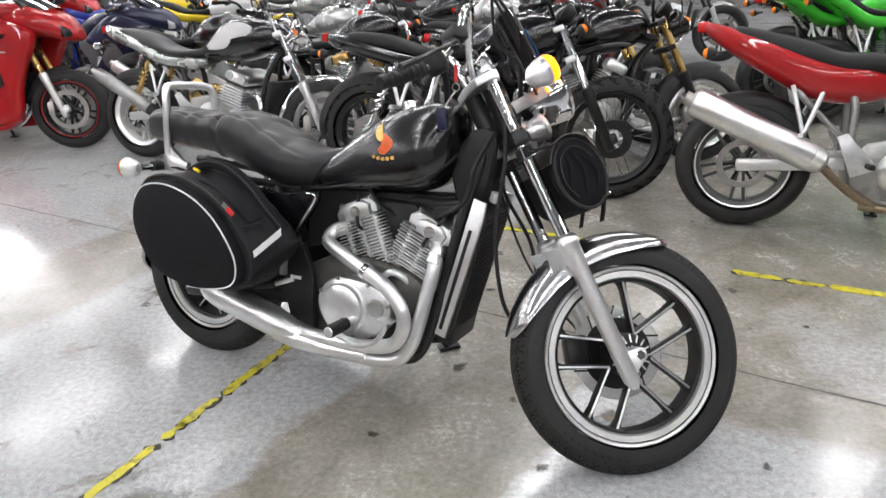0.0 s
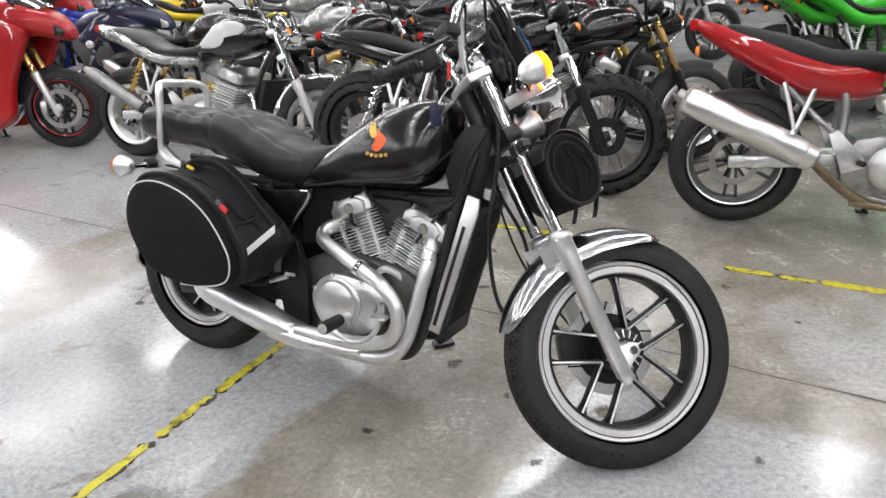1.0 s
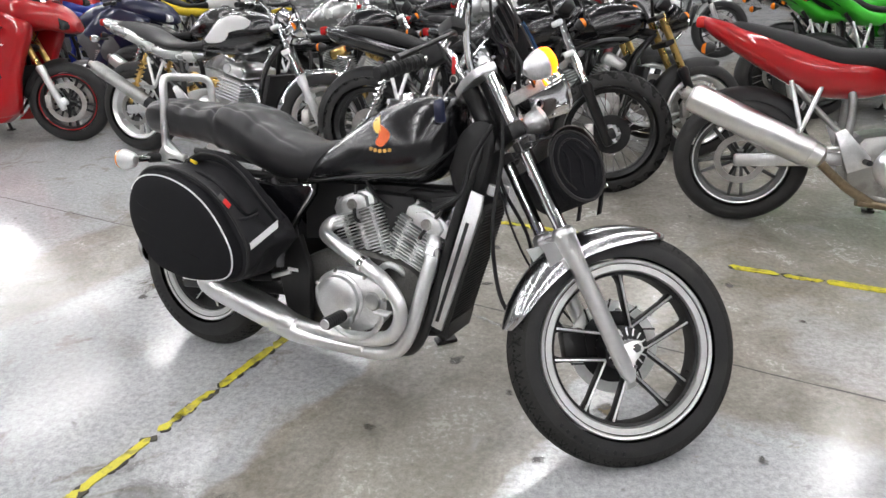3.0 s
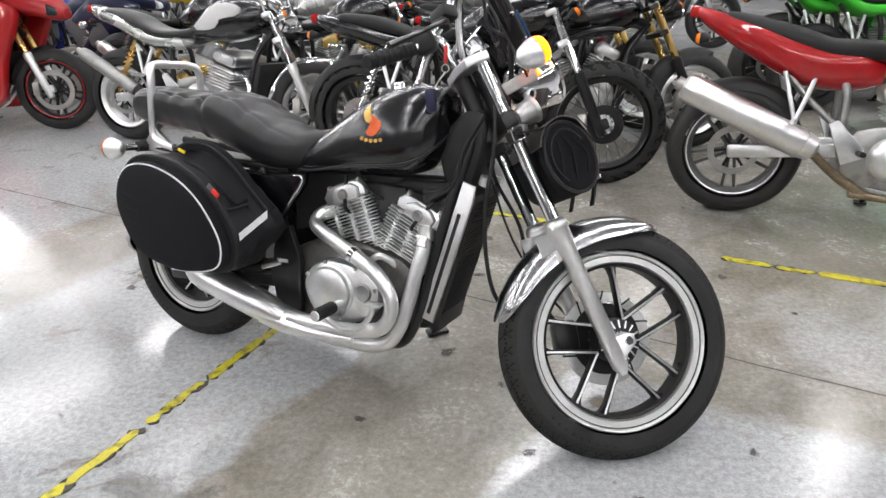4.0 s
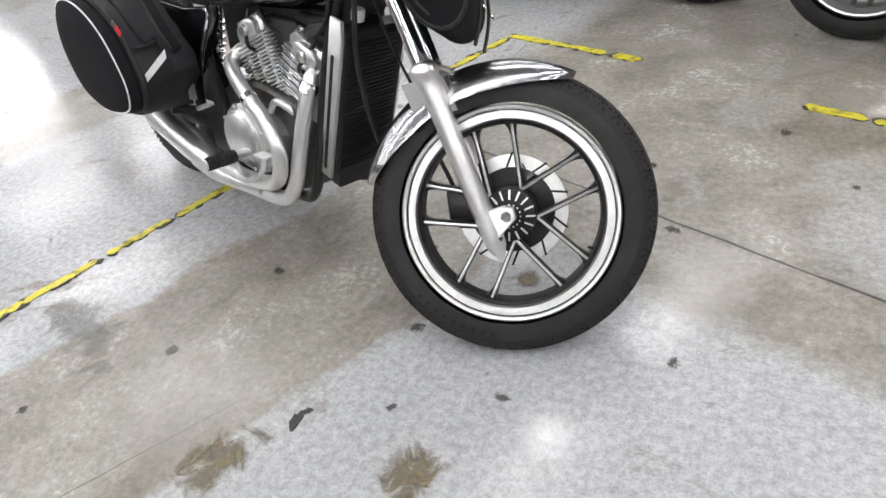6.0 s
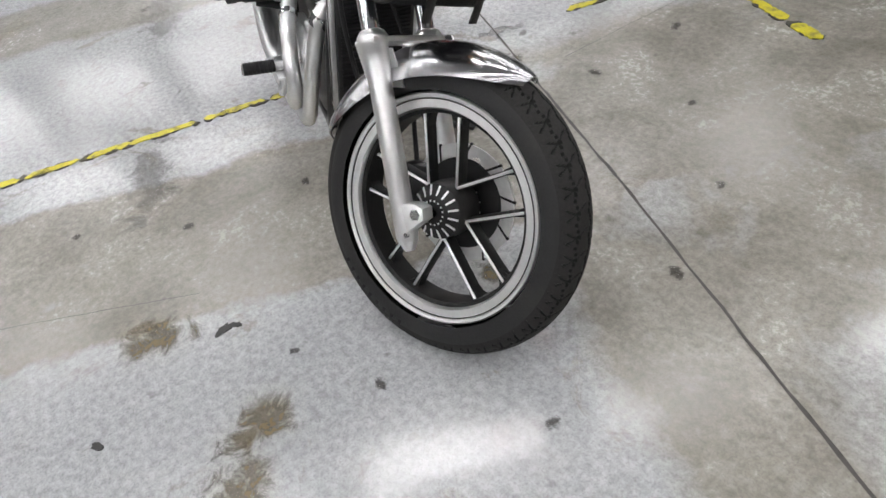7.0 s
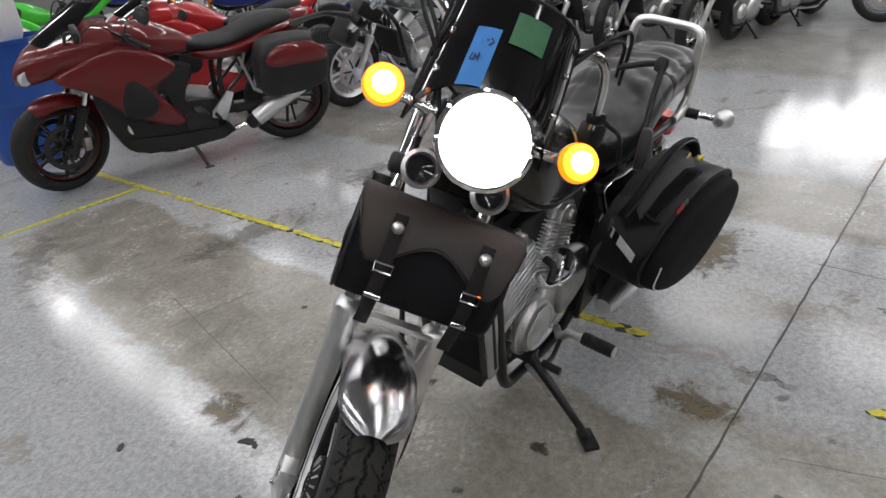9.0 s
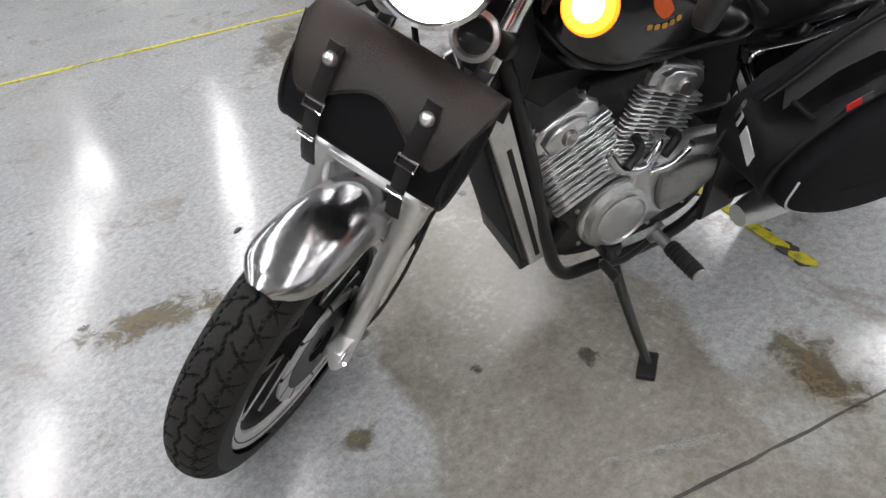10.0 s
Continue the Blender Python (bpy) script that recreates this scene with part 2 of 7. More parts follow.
    rust = ramp(noise_at(0.9, 8, 0.7, 1.0), 0.56, 0.72, 0, 0.6)
    base = mix(rust, base, mix(1.0, base, (0.66, 0.57, 0.42), "MULTIPLY"))
    spots = ramp(noise_at(9, 3, 0.5, 0.2), 0.7, 0.76, 0, 0.6)
    base = mix(spots, base, (0.09, 0.085, 0.075))
    # scratches and rubbed smears
    smear = ramp(noise_at(4.5, 9, 0.75, 1.5), 0.58, 0.7, 0, 0.55)
    base = mix(smear, base, mix(1.0, base, (0.56, 0.54, 0.5), "MULTIPLY"))
    rubbed = ramp(noise_at(2.3, 8, 0.7, 2.0), 0.6, 0.72, 0, 0.35)
    base = mix(rubbed, base, (0.5, 0.5, 0.49))
    L(base, b.inputs["Base Color"])
    gloss = N("ShaderNodeMath")
    gloss.operation = "ADD"
    L(maths("ADD", ramp(worn, 0, 1, 0.11, 0.21), ramp(patch, 0.35, 0.7, -0.02, 0.07)), gloss.inputs[0])
    L(ramp(speck, 0.3, 0.7, -0.04, 0.05), gloss.inputs[1])
    L(gloss.outputs[0], b.inputs["Roughness"])
    b.inputs["Specular IOR Level"].default_value = 0.6
    bp = N("ShaderNodeBump")
    bp.inputs["Strength"].default_value, bp.inputs["Distance"].default_value = 0.12, 0.001
    L(speck, bp.inputs["Height"])
    bp2 = N("ShaderNodeBump")
    bp2.inputs["Strength"].default_value, bp2.inputs["Distance"].default_value = 0.25, 0.01
    L(patch, bp2.inputs["Height"])
    L(bp.outputs[0], bp2.inputs["Normal"])
    L(bp2.outputs[0], b.inputs["Normal"])
    return m


concrete = floor_material()


def stain_material(name, colour, strength, scale, bias=0.0):
    """A thin film of old oil: ragged and patchy, fading out towards its rim."""
    m = material(name, colour, 0.3, vary=0.4, scale=14)
    t = m.node_tree
    N, L = t.nodes.new, t.links.new
    tc, geo = N("ShaderNodeTexCoord"), N("ShaderNodeNewGeometry")
    n = N("ShaderNodeTexNoise")
    n.inputs["Scale"].default_value, n.inputs["Detail"].default_value = scale, 8
    n.inputs["Roughness"].default_value, n.inputs["Distortion"].default_value = 0.68, 0.7
    L(geo.outputs["Position"], n.inputs["Vector"])
    flat = N("ShaderNodeVectorMath")
    flat.operation = "MULTIPLY"
    flat.inputs[1].default_value = (1, 1, 0)
    L(tc.outputs["Generated"], flat.inputs[0])
    dist = N("ShaderNodeVectorMath")
    dist.operation = "DISTANCE"
    dist.inputs[1].default_value = (0.5, 0.5, 0)
    L(flat.outputs[0], dist.inputs[0])
    fall = N("ShaderNodeMath")
    fall.operation = "MULTIPLY_ADD"
    fall.inputs[1].default_value, fall.inputs[2].default_value = -0.9, 0.27 + bias
    L(dist.outputs["Value"], fall.inputs[0])
    add = N("ShaderNodeMath")
    L(n.outputs[0], add.inputs[0])
    L(fall.outputs[0], add.inputs[1])
    r = N("ShaderNodeMapRange")
    for i, v in zip((1, 2, 3, 4), (0.47, 0.62, 0, strength)):
        r.inputs[i].default_value = v
    L(add.outputs[0], r.inputs[0])
    L(r.outputs[0], t.nodes["Principled BSDF"].inputs["Alpha"])
    return m


stain_dark = stain_material("oil_stain", (0.055, 0.05, 0.042), 0.7, 38, 0.0)
stain_brown = stain_material("dried_oil_stain", (0.165, 0.13, 0.066), 0.66, 15)
stain_grey = stain_material("tyre_scuff", (0.16, 0.15, 0.135), 0.4, 9, -0.03)
scrap_black = material("black_scrap", (0.03, 0.03, 0.03), 0.6)
stain_pale = stain_material("pale_scratch", (0.5, 0.49, 0.48), 0.4, 30)
joint_dark = material("floor_joint", (0.07, 0.065, 0.06), 0.7, vary=0.3, scale=8)


# ---- shapes ----
class Shape:
    """Vertices, faces and a material slot for each face."""

    def __init__(self):
        self.v, self.f, self.m = [], [], []

    def put(self, verts, faces, slot=0):
        k = len(self.v)
        self.v += [tuple(p) for p in verts]
        self.f += [tuple(i + k for i in q) for q in faces]
        self.m += [slot] * len(faces)
        return self

    def join(self, *others):
        for o in others:
            k = len(self.v)
            self.v += o.v
            self.f += [tuple(i + k for i in q) for q in o.f]
            self.m += o.m
        return self

    def at(self, m):
        s = Shape()
        s.v, s.f, s.m = [tuple(m @ Vector(p)) for p in self.v], list(self.f), list(self.m)
        if m.determinant() < 0:
            s.f = [q[::-1] for q in s.f]
        return s

    def slot(self, i):
        self.m = [i] * len(self.m)
        return self


def mesh_of(name, shape, mats, angle=38):
    me = bpy.data.meshes.new(name)
    me.from_pydata(shape.v, [], shape.f)
    for mt in mats if isinstance(mats, (list, tuple)) else [mats]:
        me.materials.append(mt)
    me.polygons.foreach_set("material_index", shape.m)
    me.polygons.foreach_set("use_smooth", [True] * len(shape.f))
    me.update()
    me.set_sharp_from_angle(angle=radians(angle))
    return me


def part(name, shape, mats, parent=None, label="", angle=38):
    """One mesh object under a thing or a part."""
    ob = new(name, mesh_of(name, shape, mats, angle) if isinstance(shape, Shape) else shape)
    ob.parent = parent
    if label:
        ob["label"] = label
    return ob


def thing(name, m, label, category, group="", kind=""):
    ob = new(name)
    ob.empty_display_size = 0.1
    ob.matrix_basis = m
    return tagged(ob, label, category, group, kind)


def smooth_path(pts, steps=6, closed=False):
    """Catmull-Rom through the points."""
    P = [Vector(p) for p in pts]
    if len(P) < 3 or steps <= 1:
        return P
    out, n = [], len(P)
    for i in range(n if closed else n - 1):
        if closed:
            a, b, c, d = P[i - 1], P[i], P[(i + 1) % n], P[(i + 2) % n]
        else:
            b, c = P[i], P[i + 1]
            a = P[i - 1] if i else b * 2 - c
            d = P[i + 2] if i + 2 < n else c * 2 - b
        for k in range(steps):
            t = k / steps
            out.append(0.5 * (2 * b + (c - a) * t + (2 * a - 5 * b + 4 * c - d) * t * t + (3 * b - a - 3 * c + d) * t ** 3))
    if not closed:
        out.append(P[-1])
    return out


def tube(pts, r, n=10, steps=6, closed=False, flat=1.0):
    """A round bar along a smooth path; r is a number or one for each given point."""
    path = smooth_path(pts, steps, closed)
    m = len(path)
    if isinstance(r, (list, tuple)):
        k = len(r) - 1
        rad = [r[min(int(i / (m - 1) * k), k - 1)] * (1 - (i / (m - 1) * k - min(int(i / (m - 1) * k), k - 1))) + r[min(int(i / (m - 1) * k), k - 1) + 1] * (i / (m - 1) * k - min(int(i / (m - 1) * k), k - 1)) for i in range(m)]
    else:
        rad = [r] * m
    s, up = Shape(), None
    verts, faces = [], []
    for i, p in enumerate(path):
        d = (path[(i + 1) % m] - path[i - 1]) if closed else (path[min(i + 1, m - 1)] - path[max(i - 1, 0)])
        d.normalize()
        if up is None:
            up = d.orthogonal().normalized()
        up = (up - d * up.dot(d)).normalized()
        side = d.cross(up)
        for k in range(n):
            a = 2 * math.pi * k / n
            verts.append(p + (up * math.cos(a) + side * math.sin(a) * flat) * rad[i])
    for i in range(m if closed else m - 1):
        j = (i + 1) % m
        for k in range(n):
            q = (k + 1) % n
            faces.append((i * n + k, i * n + q, j * n + q, j * n + k))
    if not closed:
        faces += [tuple(range(n))[::-1], tuple((m - 1) * n + k for k in range(n))]
    return s.put(verts, faces)


def lathe(profile, n=32, m=None, closed=False):
    """A profile of (radius, height) turned about z, then laid by m."""
    verts, faces, k = [], [], len(profile)
    for i in range(n):
        a = 2 * math.pi * i / n
        for r, h in profile:
            verts.append((r * math.cos(a), r * math.sin(a), h))
    for i in range(n):
        j = (i + 1) % n
        for q in range(k if closed else k - 1):
            w = (q + 1) % k
            faces.append((i * k + q, j * k + q, j * k + w, i * k + w))
    if not closed:
        if profile[0][0] > 1e-6:
            faces.append(tuple(i * k for i in range(n))[::-1])
        if profile[-1][0] > 1e-6:
            faces.append(tuple(i * k + k - 1 for i in range(n)))
    s = Shape().put(verts, faces)
    return s.at(m) if m is not None else s


def along(a, b):
    """A pose at a whose z points to b."""
    a, b = Vector(a), Vector(b)
    return Matrix.Translation(a) @ (b - a).to_track_quat("Z", "Y").to_matrix().to_4x4()


def rod(a, b, r, n=14, r2=None, edge=0.002):
    h = (Vector(b) - Vector(a)).length
    r2 = r if r2 is None else r2
    e = min(edge, r * 0.4, h * 0.3)
    return lathe([(0, 0), (r - e, 0), (r, e), (r2, h - e), (r2 - e, h), (0, h)], n, along(a, b))


def block(size, bevel=0.006, m=None, seg=2):
    """A box with rounded edges, its centre at the origin."""
    bm = bmesh.new()
    bmesh.ops.create_cube(bm, size=1.0)
    for v in bm.verts:
        v.co = Vector((v.co.x * size[0], v.co.y * size[1], v.co.z * size[2]))
    if bevel:
        bmesh.ops.bevel(bm, geom=bm.edges[:], offset=min(bevel, min(size) * 0.45), segments=seg, affect="EDGES", profile=0.5)
    bm.verts.index_update()
    s = Shape().put([v.co[:] for v in bm.verts], [[v.index for v in f.verts] for f in bm.faces])
    bm.free()
    return s.at(m) if m is not None else s


def bar(a, b, w, h, bevel=0.004):
    """A squared bar from a to b, w across and h deep."""
    L_ = (Vector(b) - Vector(a)).length
    return block((w, h, L_), bevel, along(a, b) @ pose(0, 0, L_ / 2))


def loft(rings, cap=True, closed=False):
    """A skin over rings of equal count."""
    n, k = len(rings[0]), len(rings)
    verts = [p for r in rings for p in r]
    faces = []
    for i in range(k if closed else k - 1):
        j = (i + 1) % k
        for q in range(n):
            w = (q + 1) % n
            faces.append((i * n + q, i * n + w, j * n + w, j * n + q))
    if cap and not closed:
        faces += [tuple(range(n))[::-1], tuple((k - 1) * n + q for q in range(n))]
    return Shape().put(verts, faces)


def slab(outline, y0, y1, bulge=0.0, bevel=0.012, axis="y", steps=1, inset=None):
    """A rounded solid from an outline of (x, z), from y0 to y1; bulge swells the y1 face."""
    pts = [Vector((p[0], 0, p[1])) for p in outline]
    if steps > 1:
        pts = smooth_path(pts, steps, True)
    c = sum(pts, Vector()) / len(pts)
    sg = 1 if y1 > y0 else -1
    rings = []
    far = max((p - c).length for p in pts)
    b = bevel / far

    def ring(scale, y):
        return [(c.x + (p.x - c.x) * scale, y, c.z + (p.z - c.z) * scale) for p in pts]
    rings += [ring(1 - b, y0), ring(1 - 0.3 * b, y0 + sg * bevel * 0.3), ring(1, y0 + sg * bevel), ring(1, y1 - sg * bevel), ring(1 - 0.3 * b, y1 - sg * bevel * 0.3), ring(1 - b, y1)]
    if bulge:
        for s_ in (0.8, 0.6, 0.4, 0.2, 0.05):
            rings.append(ring((1 - b) * s_, y1 + sg * bulge * (1 - s_ * s_)))
    sh = loft(rings)
    if sg > 0:
        sh.f = [q[::-1] for q in sh.f]
    return sh


def body(stations, n=20, power=2.4, steps=5):
    """A skin along x. Stations: (x, z_low, z_high, half_width, waist) with the widest line at waist (0..1) of the height."""
    P = smooth_path([(s[0], s[1], s[2]) for s in stations], steps)
    Q = smooth_path([(s[3], s[4] if len(s) > 4 else 0.5, 0) for s in stations], steps)
    rings = []
    for p, q in zip(P, Q):
        x, lo, hi, hw, wa = p.x, p.y, p.z, max(q.x, 0.004), q.y
        mid = lo + (hi - lo) * wa
        ring = []
        for k in range(n):
            a = 2 * math.pi * k / n
            c_, s_ = math.cos(a), math.sin(a)
            yy = hw * math.copysign(abs(c_) ** (2 / power), c_)
            zz = mid + (hi - mid if s_ > 0 else mid - lo) * math.copysign(abs(s_) ** (2 / power), s_)
            ring.append((x, yy, zz))
        rings.append(ring)
    s = loft(rings)
    return s


def sheet(rows, thick):
    """A curved panel from rows of points, with a thickness along its normals."""
    R_, C_ = len(rows), len(rows[0])
    P = [[Vector(p) for p in r] for r in rows]
    nrm = [[None] * C_ for _ in range(R_)]
    for i in range(R_):
        for j in range(C_):
            du = P[min(i + 1, R_ - 1)][j] - P[max(i - 1, 0)][j]
            dv = P[i][min(j + 1, C_ - 1)] - P[i][max(j - 1, 0)]
            nn = du.cross(dv)
            nrm[i][j] = nn.normalized() if nn.length > 1e-9 else Vector((0, 0, 1))
    verts = [P[i][j] for i in range(R_) for j in range(C_)] + [P[i][j] + nrm[i][j] * thick for i in range(R_) for j in range(C_)]
    k, faces = R_ * C_, []
    for i in range(R_ - 1):
        for j in range(C_ - 1):
            a, b, c, d = i * C_ + j, i * C_ + j + 1, (i + 1) * C_ + j + 1, (i + 1) * C_ + j
            faces += [(a, b, c, d)[::-1], (a + k, b + k, c + k, d + k)]
    rim = [(0, j) for j in range(C_)] + [(i, C_ - 1) for i in range(1, R_)] + [(R_ - 1, j) for j in range(C_ - 2, -1, -1)] + [(i, 0) for i in range(R_ - 2, 0, -1)]
    for a, b in zip(rim, rim[1:] + rim[:1]):
        a, b = a[0] * C_ + a[1], b[0] * C_ + b[1]
        faces.append((a, b, b + k, a + k))
    return Shape().put(verts, faces)


def mudguard(radius, half, a0, a1, thick=0.003, drop=0.03, n=18, m=None):
    """A fender round an axle along y: an arched band from angle a0 to a1 (degrees from +x up)."""
    rows = []
    for i in range(n + 1):
        a = radians(a0 + (a1 - a0) * i / n)
        taper = 1 - 0.55 * max(0, 1 - min(i, n - i) / 2.2) ** 2
        row = []
        for j in range(11):
            t = (j / 10) * 2 - 1
            rr = radius - drop * abs(t) ** 2.6
            row.append((rr * math.cos(a), half * taper * math.sin(t * 1.35) / math.sin(1.35), rr * math.sin(a)))
        rows.append(row)
    s = sheet(rows, thick)
    return s.at(m) if m is not None else s


def tongue_guard(radius, half, a0, a1, depth, thick=0.003, n=36):
    """A deep rounded fender: its skirts are deepest in the middle and its ends are rounded tongues."""
    rows = []
    for i in range(n + 1):
        f = i / n * 2 - 1
        a = radians(a0 + (a1 - a0) * i / n)
        w = half * max(0.12, (1 - abs(f) ** 9)) ** 0.5
        dp = 0.022 + (depth - 0.01) * (1 - abs(f) ** 2.6)
        row = []
        for j in range(19):
            q = (j / 18 * 2 - 1) * radians(86)
            rr = radius - dp * (1 - math.cos(q)) / (1 - math.cos(radians(86)))
            row.append((rr * math.cos(a), w * math.sin(q), rr * math.sin(a)))
        rows.append(row)
    return sheet(rows, thick)


def tyre_shape(R, w, rim, n=72, tread=0.0, count=40, fine=1):
    """A tyre round an axle along y. tread: the depth of its grooves."""
    prof = []
    k = 14 * fine
    for i in range(k + 1):
        t = i / k * 2 - 1
        y = w / 2 * math.sin(t * 1.5) * (1 - 0.12 * abs(t) ** 4)
        h = math.cos(t * 1.5)
        r = rim + (R - rim) * (0.0 + max(h, 0) ** 0.72)
        prof.append((r, y, t))
    verts, faces = [], []
    K = len(prof)
    for i in range(n):
        a = 2 * math.pi * i / n
        for r, y, t in prof:
            d = 0.0
            if tread and abs(t) < 0.74:
                u = a / (2 * math.pi) * count
                if fine >= 4:
                    zig = 0.04 * (abs(u % 1.0 - 0.5) * 4 - 1)
                    cut = abs(t - zig) < 0.022 or (0.1 < abs(t) < 0.6 and (u + 1.5 * abs(t) + (0.5 if t > 0 else 0)) % 1.0 < 0.075) or (0.3 < abs(t) < 0.66 and (u - 1.1 * abs(t) + (0.5 if t > 0 else 0)) % 1.0 < 0.065) or abs(abs(t) - 0.36 - zig) < 0.014
                else:
                    s1 = (u + 1.7 * abs(t) + (0.5 if t > 0 else 0)) % 1.0
                    zig = 0.045 * (abs((u * 1.0) % 1.0 - 0.5) * 4 - 1)
                    cut = abs(t - zig) < 0.035 or (s1 < 0.24 and abs(t) > 0.12) or (abs(abs(t) - 0.36 - zig) < 0.03)
                if cut:
                    d = tread
            verts.append(((r - d) * math.cos(a), y, (r - d) * math.sin(a)))
    out = Shape()
    for i in range(n):
        j = (i + 1) % n
        for q in range(K - 1):
            faces.append((i * K + q, i * K + q + 1, j * K + q + 1, j * K + q))
    out.put(verts, faces)
    if tread:
        deep = [math.hypot(verts[k][0], verts[k][2]) < prof[k % K][0] - tread * 0.5 for k in range(len(verts))]
        out.m = [2 if sum(deep[k] for k in f) >= 2 else (1 if abs(prof[f[0] % K][2]) < 0.72 else 0) for f in out.f]
    return out


TO_Y = Matrix.Rotation(radians(-90), 4, "X")   # z becomes y


def ring_y(profile, n=48, y=0.0, closed=True):
    """A ring of (radius, y) turned about the y axis."""
    return lathe([(r, h + y) for r, h in profile], n, TO_Y, closed)


# ---- the hall ----
def hall_point(u, v, z=0.0):
    return hall @ Vector((u, v, z))


def structure(name, shape, mats, label, category):
    return tagged(part(name, shape, mats), label, category, kind="structure")


U0, U1, V0, V1, TOP = -17.0, 12.0, -13.0, 16.0, 6.2


def build_hall():
    ground = part("floor", block((U1 - U0 + 0.6, V1 - V0 + 0.6, 0.2), 0, hall @ pose((U0 + U1) / 2, (V0 + V1) / 2, -0.1)), concrete)
    tagged(ground, "glossy sealed grey concrete floor with oil stains", "floor", kind="structure")
    structure("ceiling", block((U1 - U0 + 0.6, V1 - V0 + 0.6, 0.2), 0, hall @ pose((U0 + U1) / 2, (V0 + V1) / 2, TOP + 0.1)), ceiling_paint, "dark metal sheet ceiling of the hall", "ceiling")
    # plain walls; the one behind the parked rows has a band of high windows
    structure("wall_east", block((0.3, V1 - V0, TOP), 0, hall @ pose(U1 + 0.15, (V0 + V1) / 2, TOP / 2)), wall_paint, "plain grey painted hall wall", "wall")
    structure("wall_north", block((U1 - U0, 0.3, TOP), 0, hall @ pose((U0 + U1) / 2, V1 + 0.15, TOP / 2)), wall_paint, "plain grey painted hall wall", "wall")
    structure("wall_south", block((U1 - U0, 0.3, TOP), 0, hall @ pose((U0 + U1) / 2, V0 - 0.15, TOP / 2)), wall_paint, "plain grey painted hall wall", "wall")
    # (v0, v1, z0, z1) of the openings
    OPEN = [(-2.7, 3.3, 3.2, 4.7), (6.3, 9.1, 4.1, 5.9)]
    west = Shape()
    cuts = [V0] + [v for o in OPEN for v in o[:2]] + [V1]
    for i in range(0, len(cuts), 2):
        west.join(block((0.3, cuts[i + 1] - cuts[i], TOP), 0, hall @ pose(U0 - 0.15, (cuts[i] + cuts[i + 1]) / 2, TOP / 2)))
    for v0, v1, z0, z1 in OPEN:
        west.join(block((0.3, v1 - v0, z0), 0, hall @ pose(U0 - 0.15, (v0 + v1) / 2, z0 / 2)))
        west.join(block((0.3, v1 - v0, TOP - z1), 0, hall @ pose(U0 - 0.15, (v0 + v1) / 2, (TOP + z1) / 2)))
    structure("wall_west", west, wall_paint, "grey hall wall with large bright windows", "wall")
    for i, (v0, v1, z0, z1) in enumerate(OPEN):
        win = thing("window_%d" % (i + 1), hall @ pose(U0, (v0 + v1) / 2, (z0 + z1) / 2), "bright industrial window in a white steel frame", "window", kind="structure")
        w, h = v1 - v0, z1 - z0
        fr = Shape()
        for s_ in (-1, 1):
            fr.join(block((0.08, 0.06, h), 0.004, pose(-0.1, s_ * (w / 2 - 0.03), 0)), block((0.08, w - 0.12, 0.06), 0.004, pose(-0.1, 0, s_ * (h / 2 - 0.03))))
        n = int(w / 0.85)
        for k in range(1, n):
            fr.join(block((0.06, 0.05, h - 0.12), 0.004, pose(-0.1, -w / 2 + w * k / n, 0)))
        part("window_frame", fr, white_sheet, win)
        for k in range(n):
            part("pane", block((0.01, w / n - 0.06, h - 0.12), 0, pose(-0.11, -w / 2 + w * (k + 0.5) / n, 0)), window_lit, win)


build_hall()


def strip_light():
    f = thing("strip_light", hall @ pose(0, 0, 5.0), "lit fluorescent batten ceiling light on rods", "ceiling light", "rows of ceiling lights")
    part("housing", block((0.22, 1.9, 0.06), 0.008, pose(0, 0, 0.06)), white_sheet, f)
    part("diffuser", block((0.2, 1.86, 0.05), 0.02, pose(0, 0, 0.01)), tube_lit, f)
    for s_ in (-1, 1):
        part("hanger", rod((0, s_ * 0.7, 0.09), (0, s_ * 0.7, 1.2), 0.008, 6), steel, f)
    return f


lamp = strip_light()
first = True
for u in (-13.2, -9.8, -6.4, -3.0, 0.4, 3.2, 6.6):
    for v in (-11.0, -8.4, -5.8, -3.2, -0.6, 2.0, 4.6, 7.2, 9.8, 12.4):
        spot = hall @ pose(u, v, 5.0)
        if first:
            lamp.matrix_basis, first = spot, False
        else:
            copy_thing(lamp, spot)


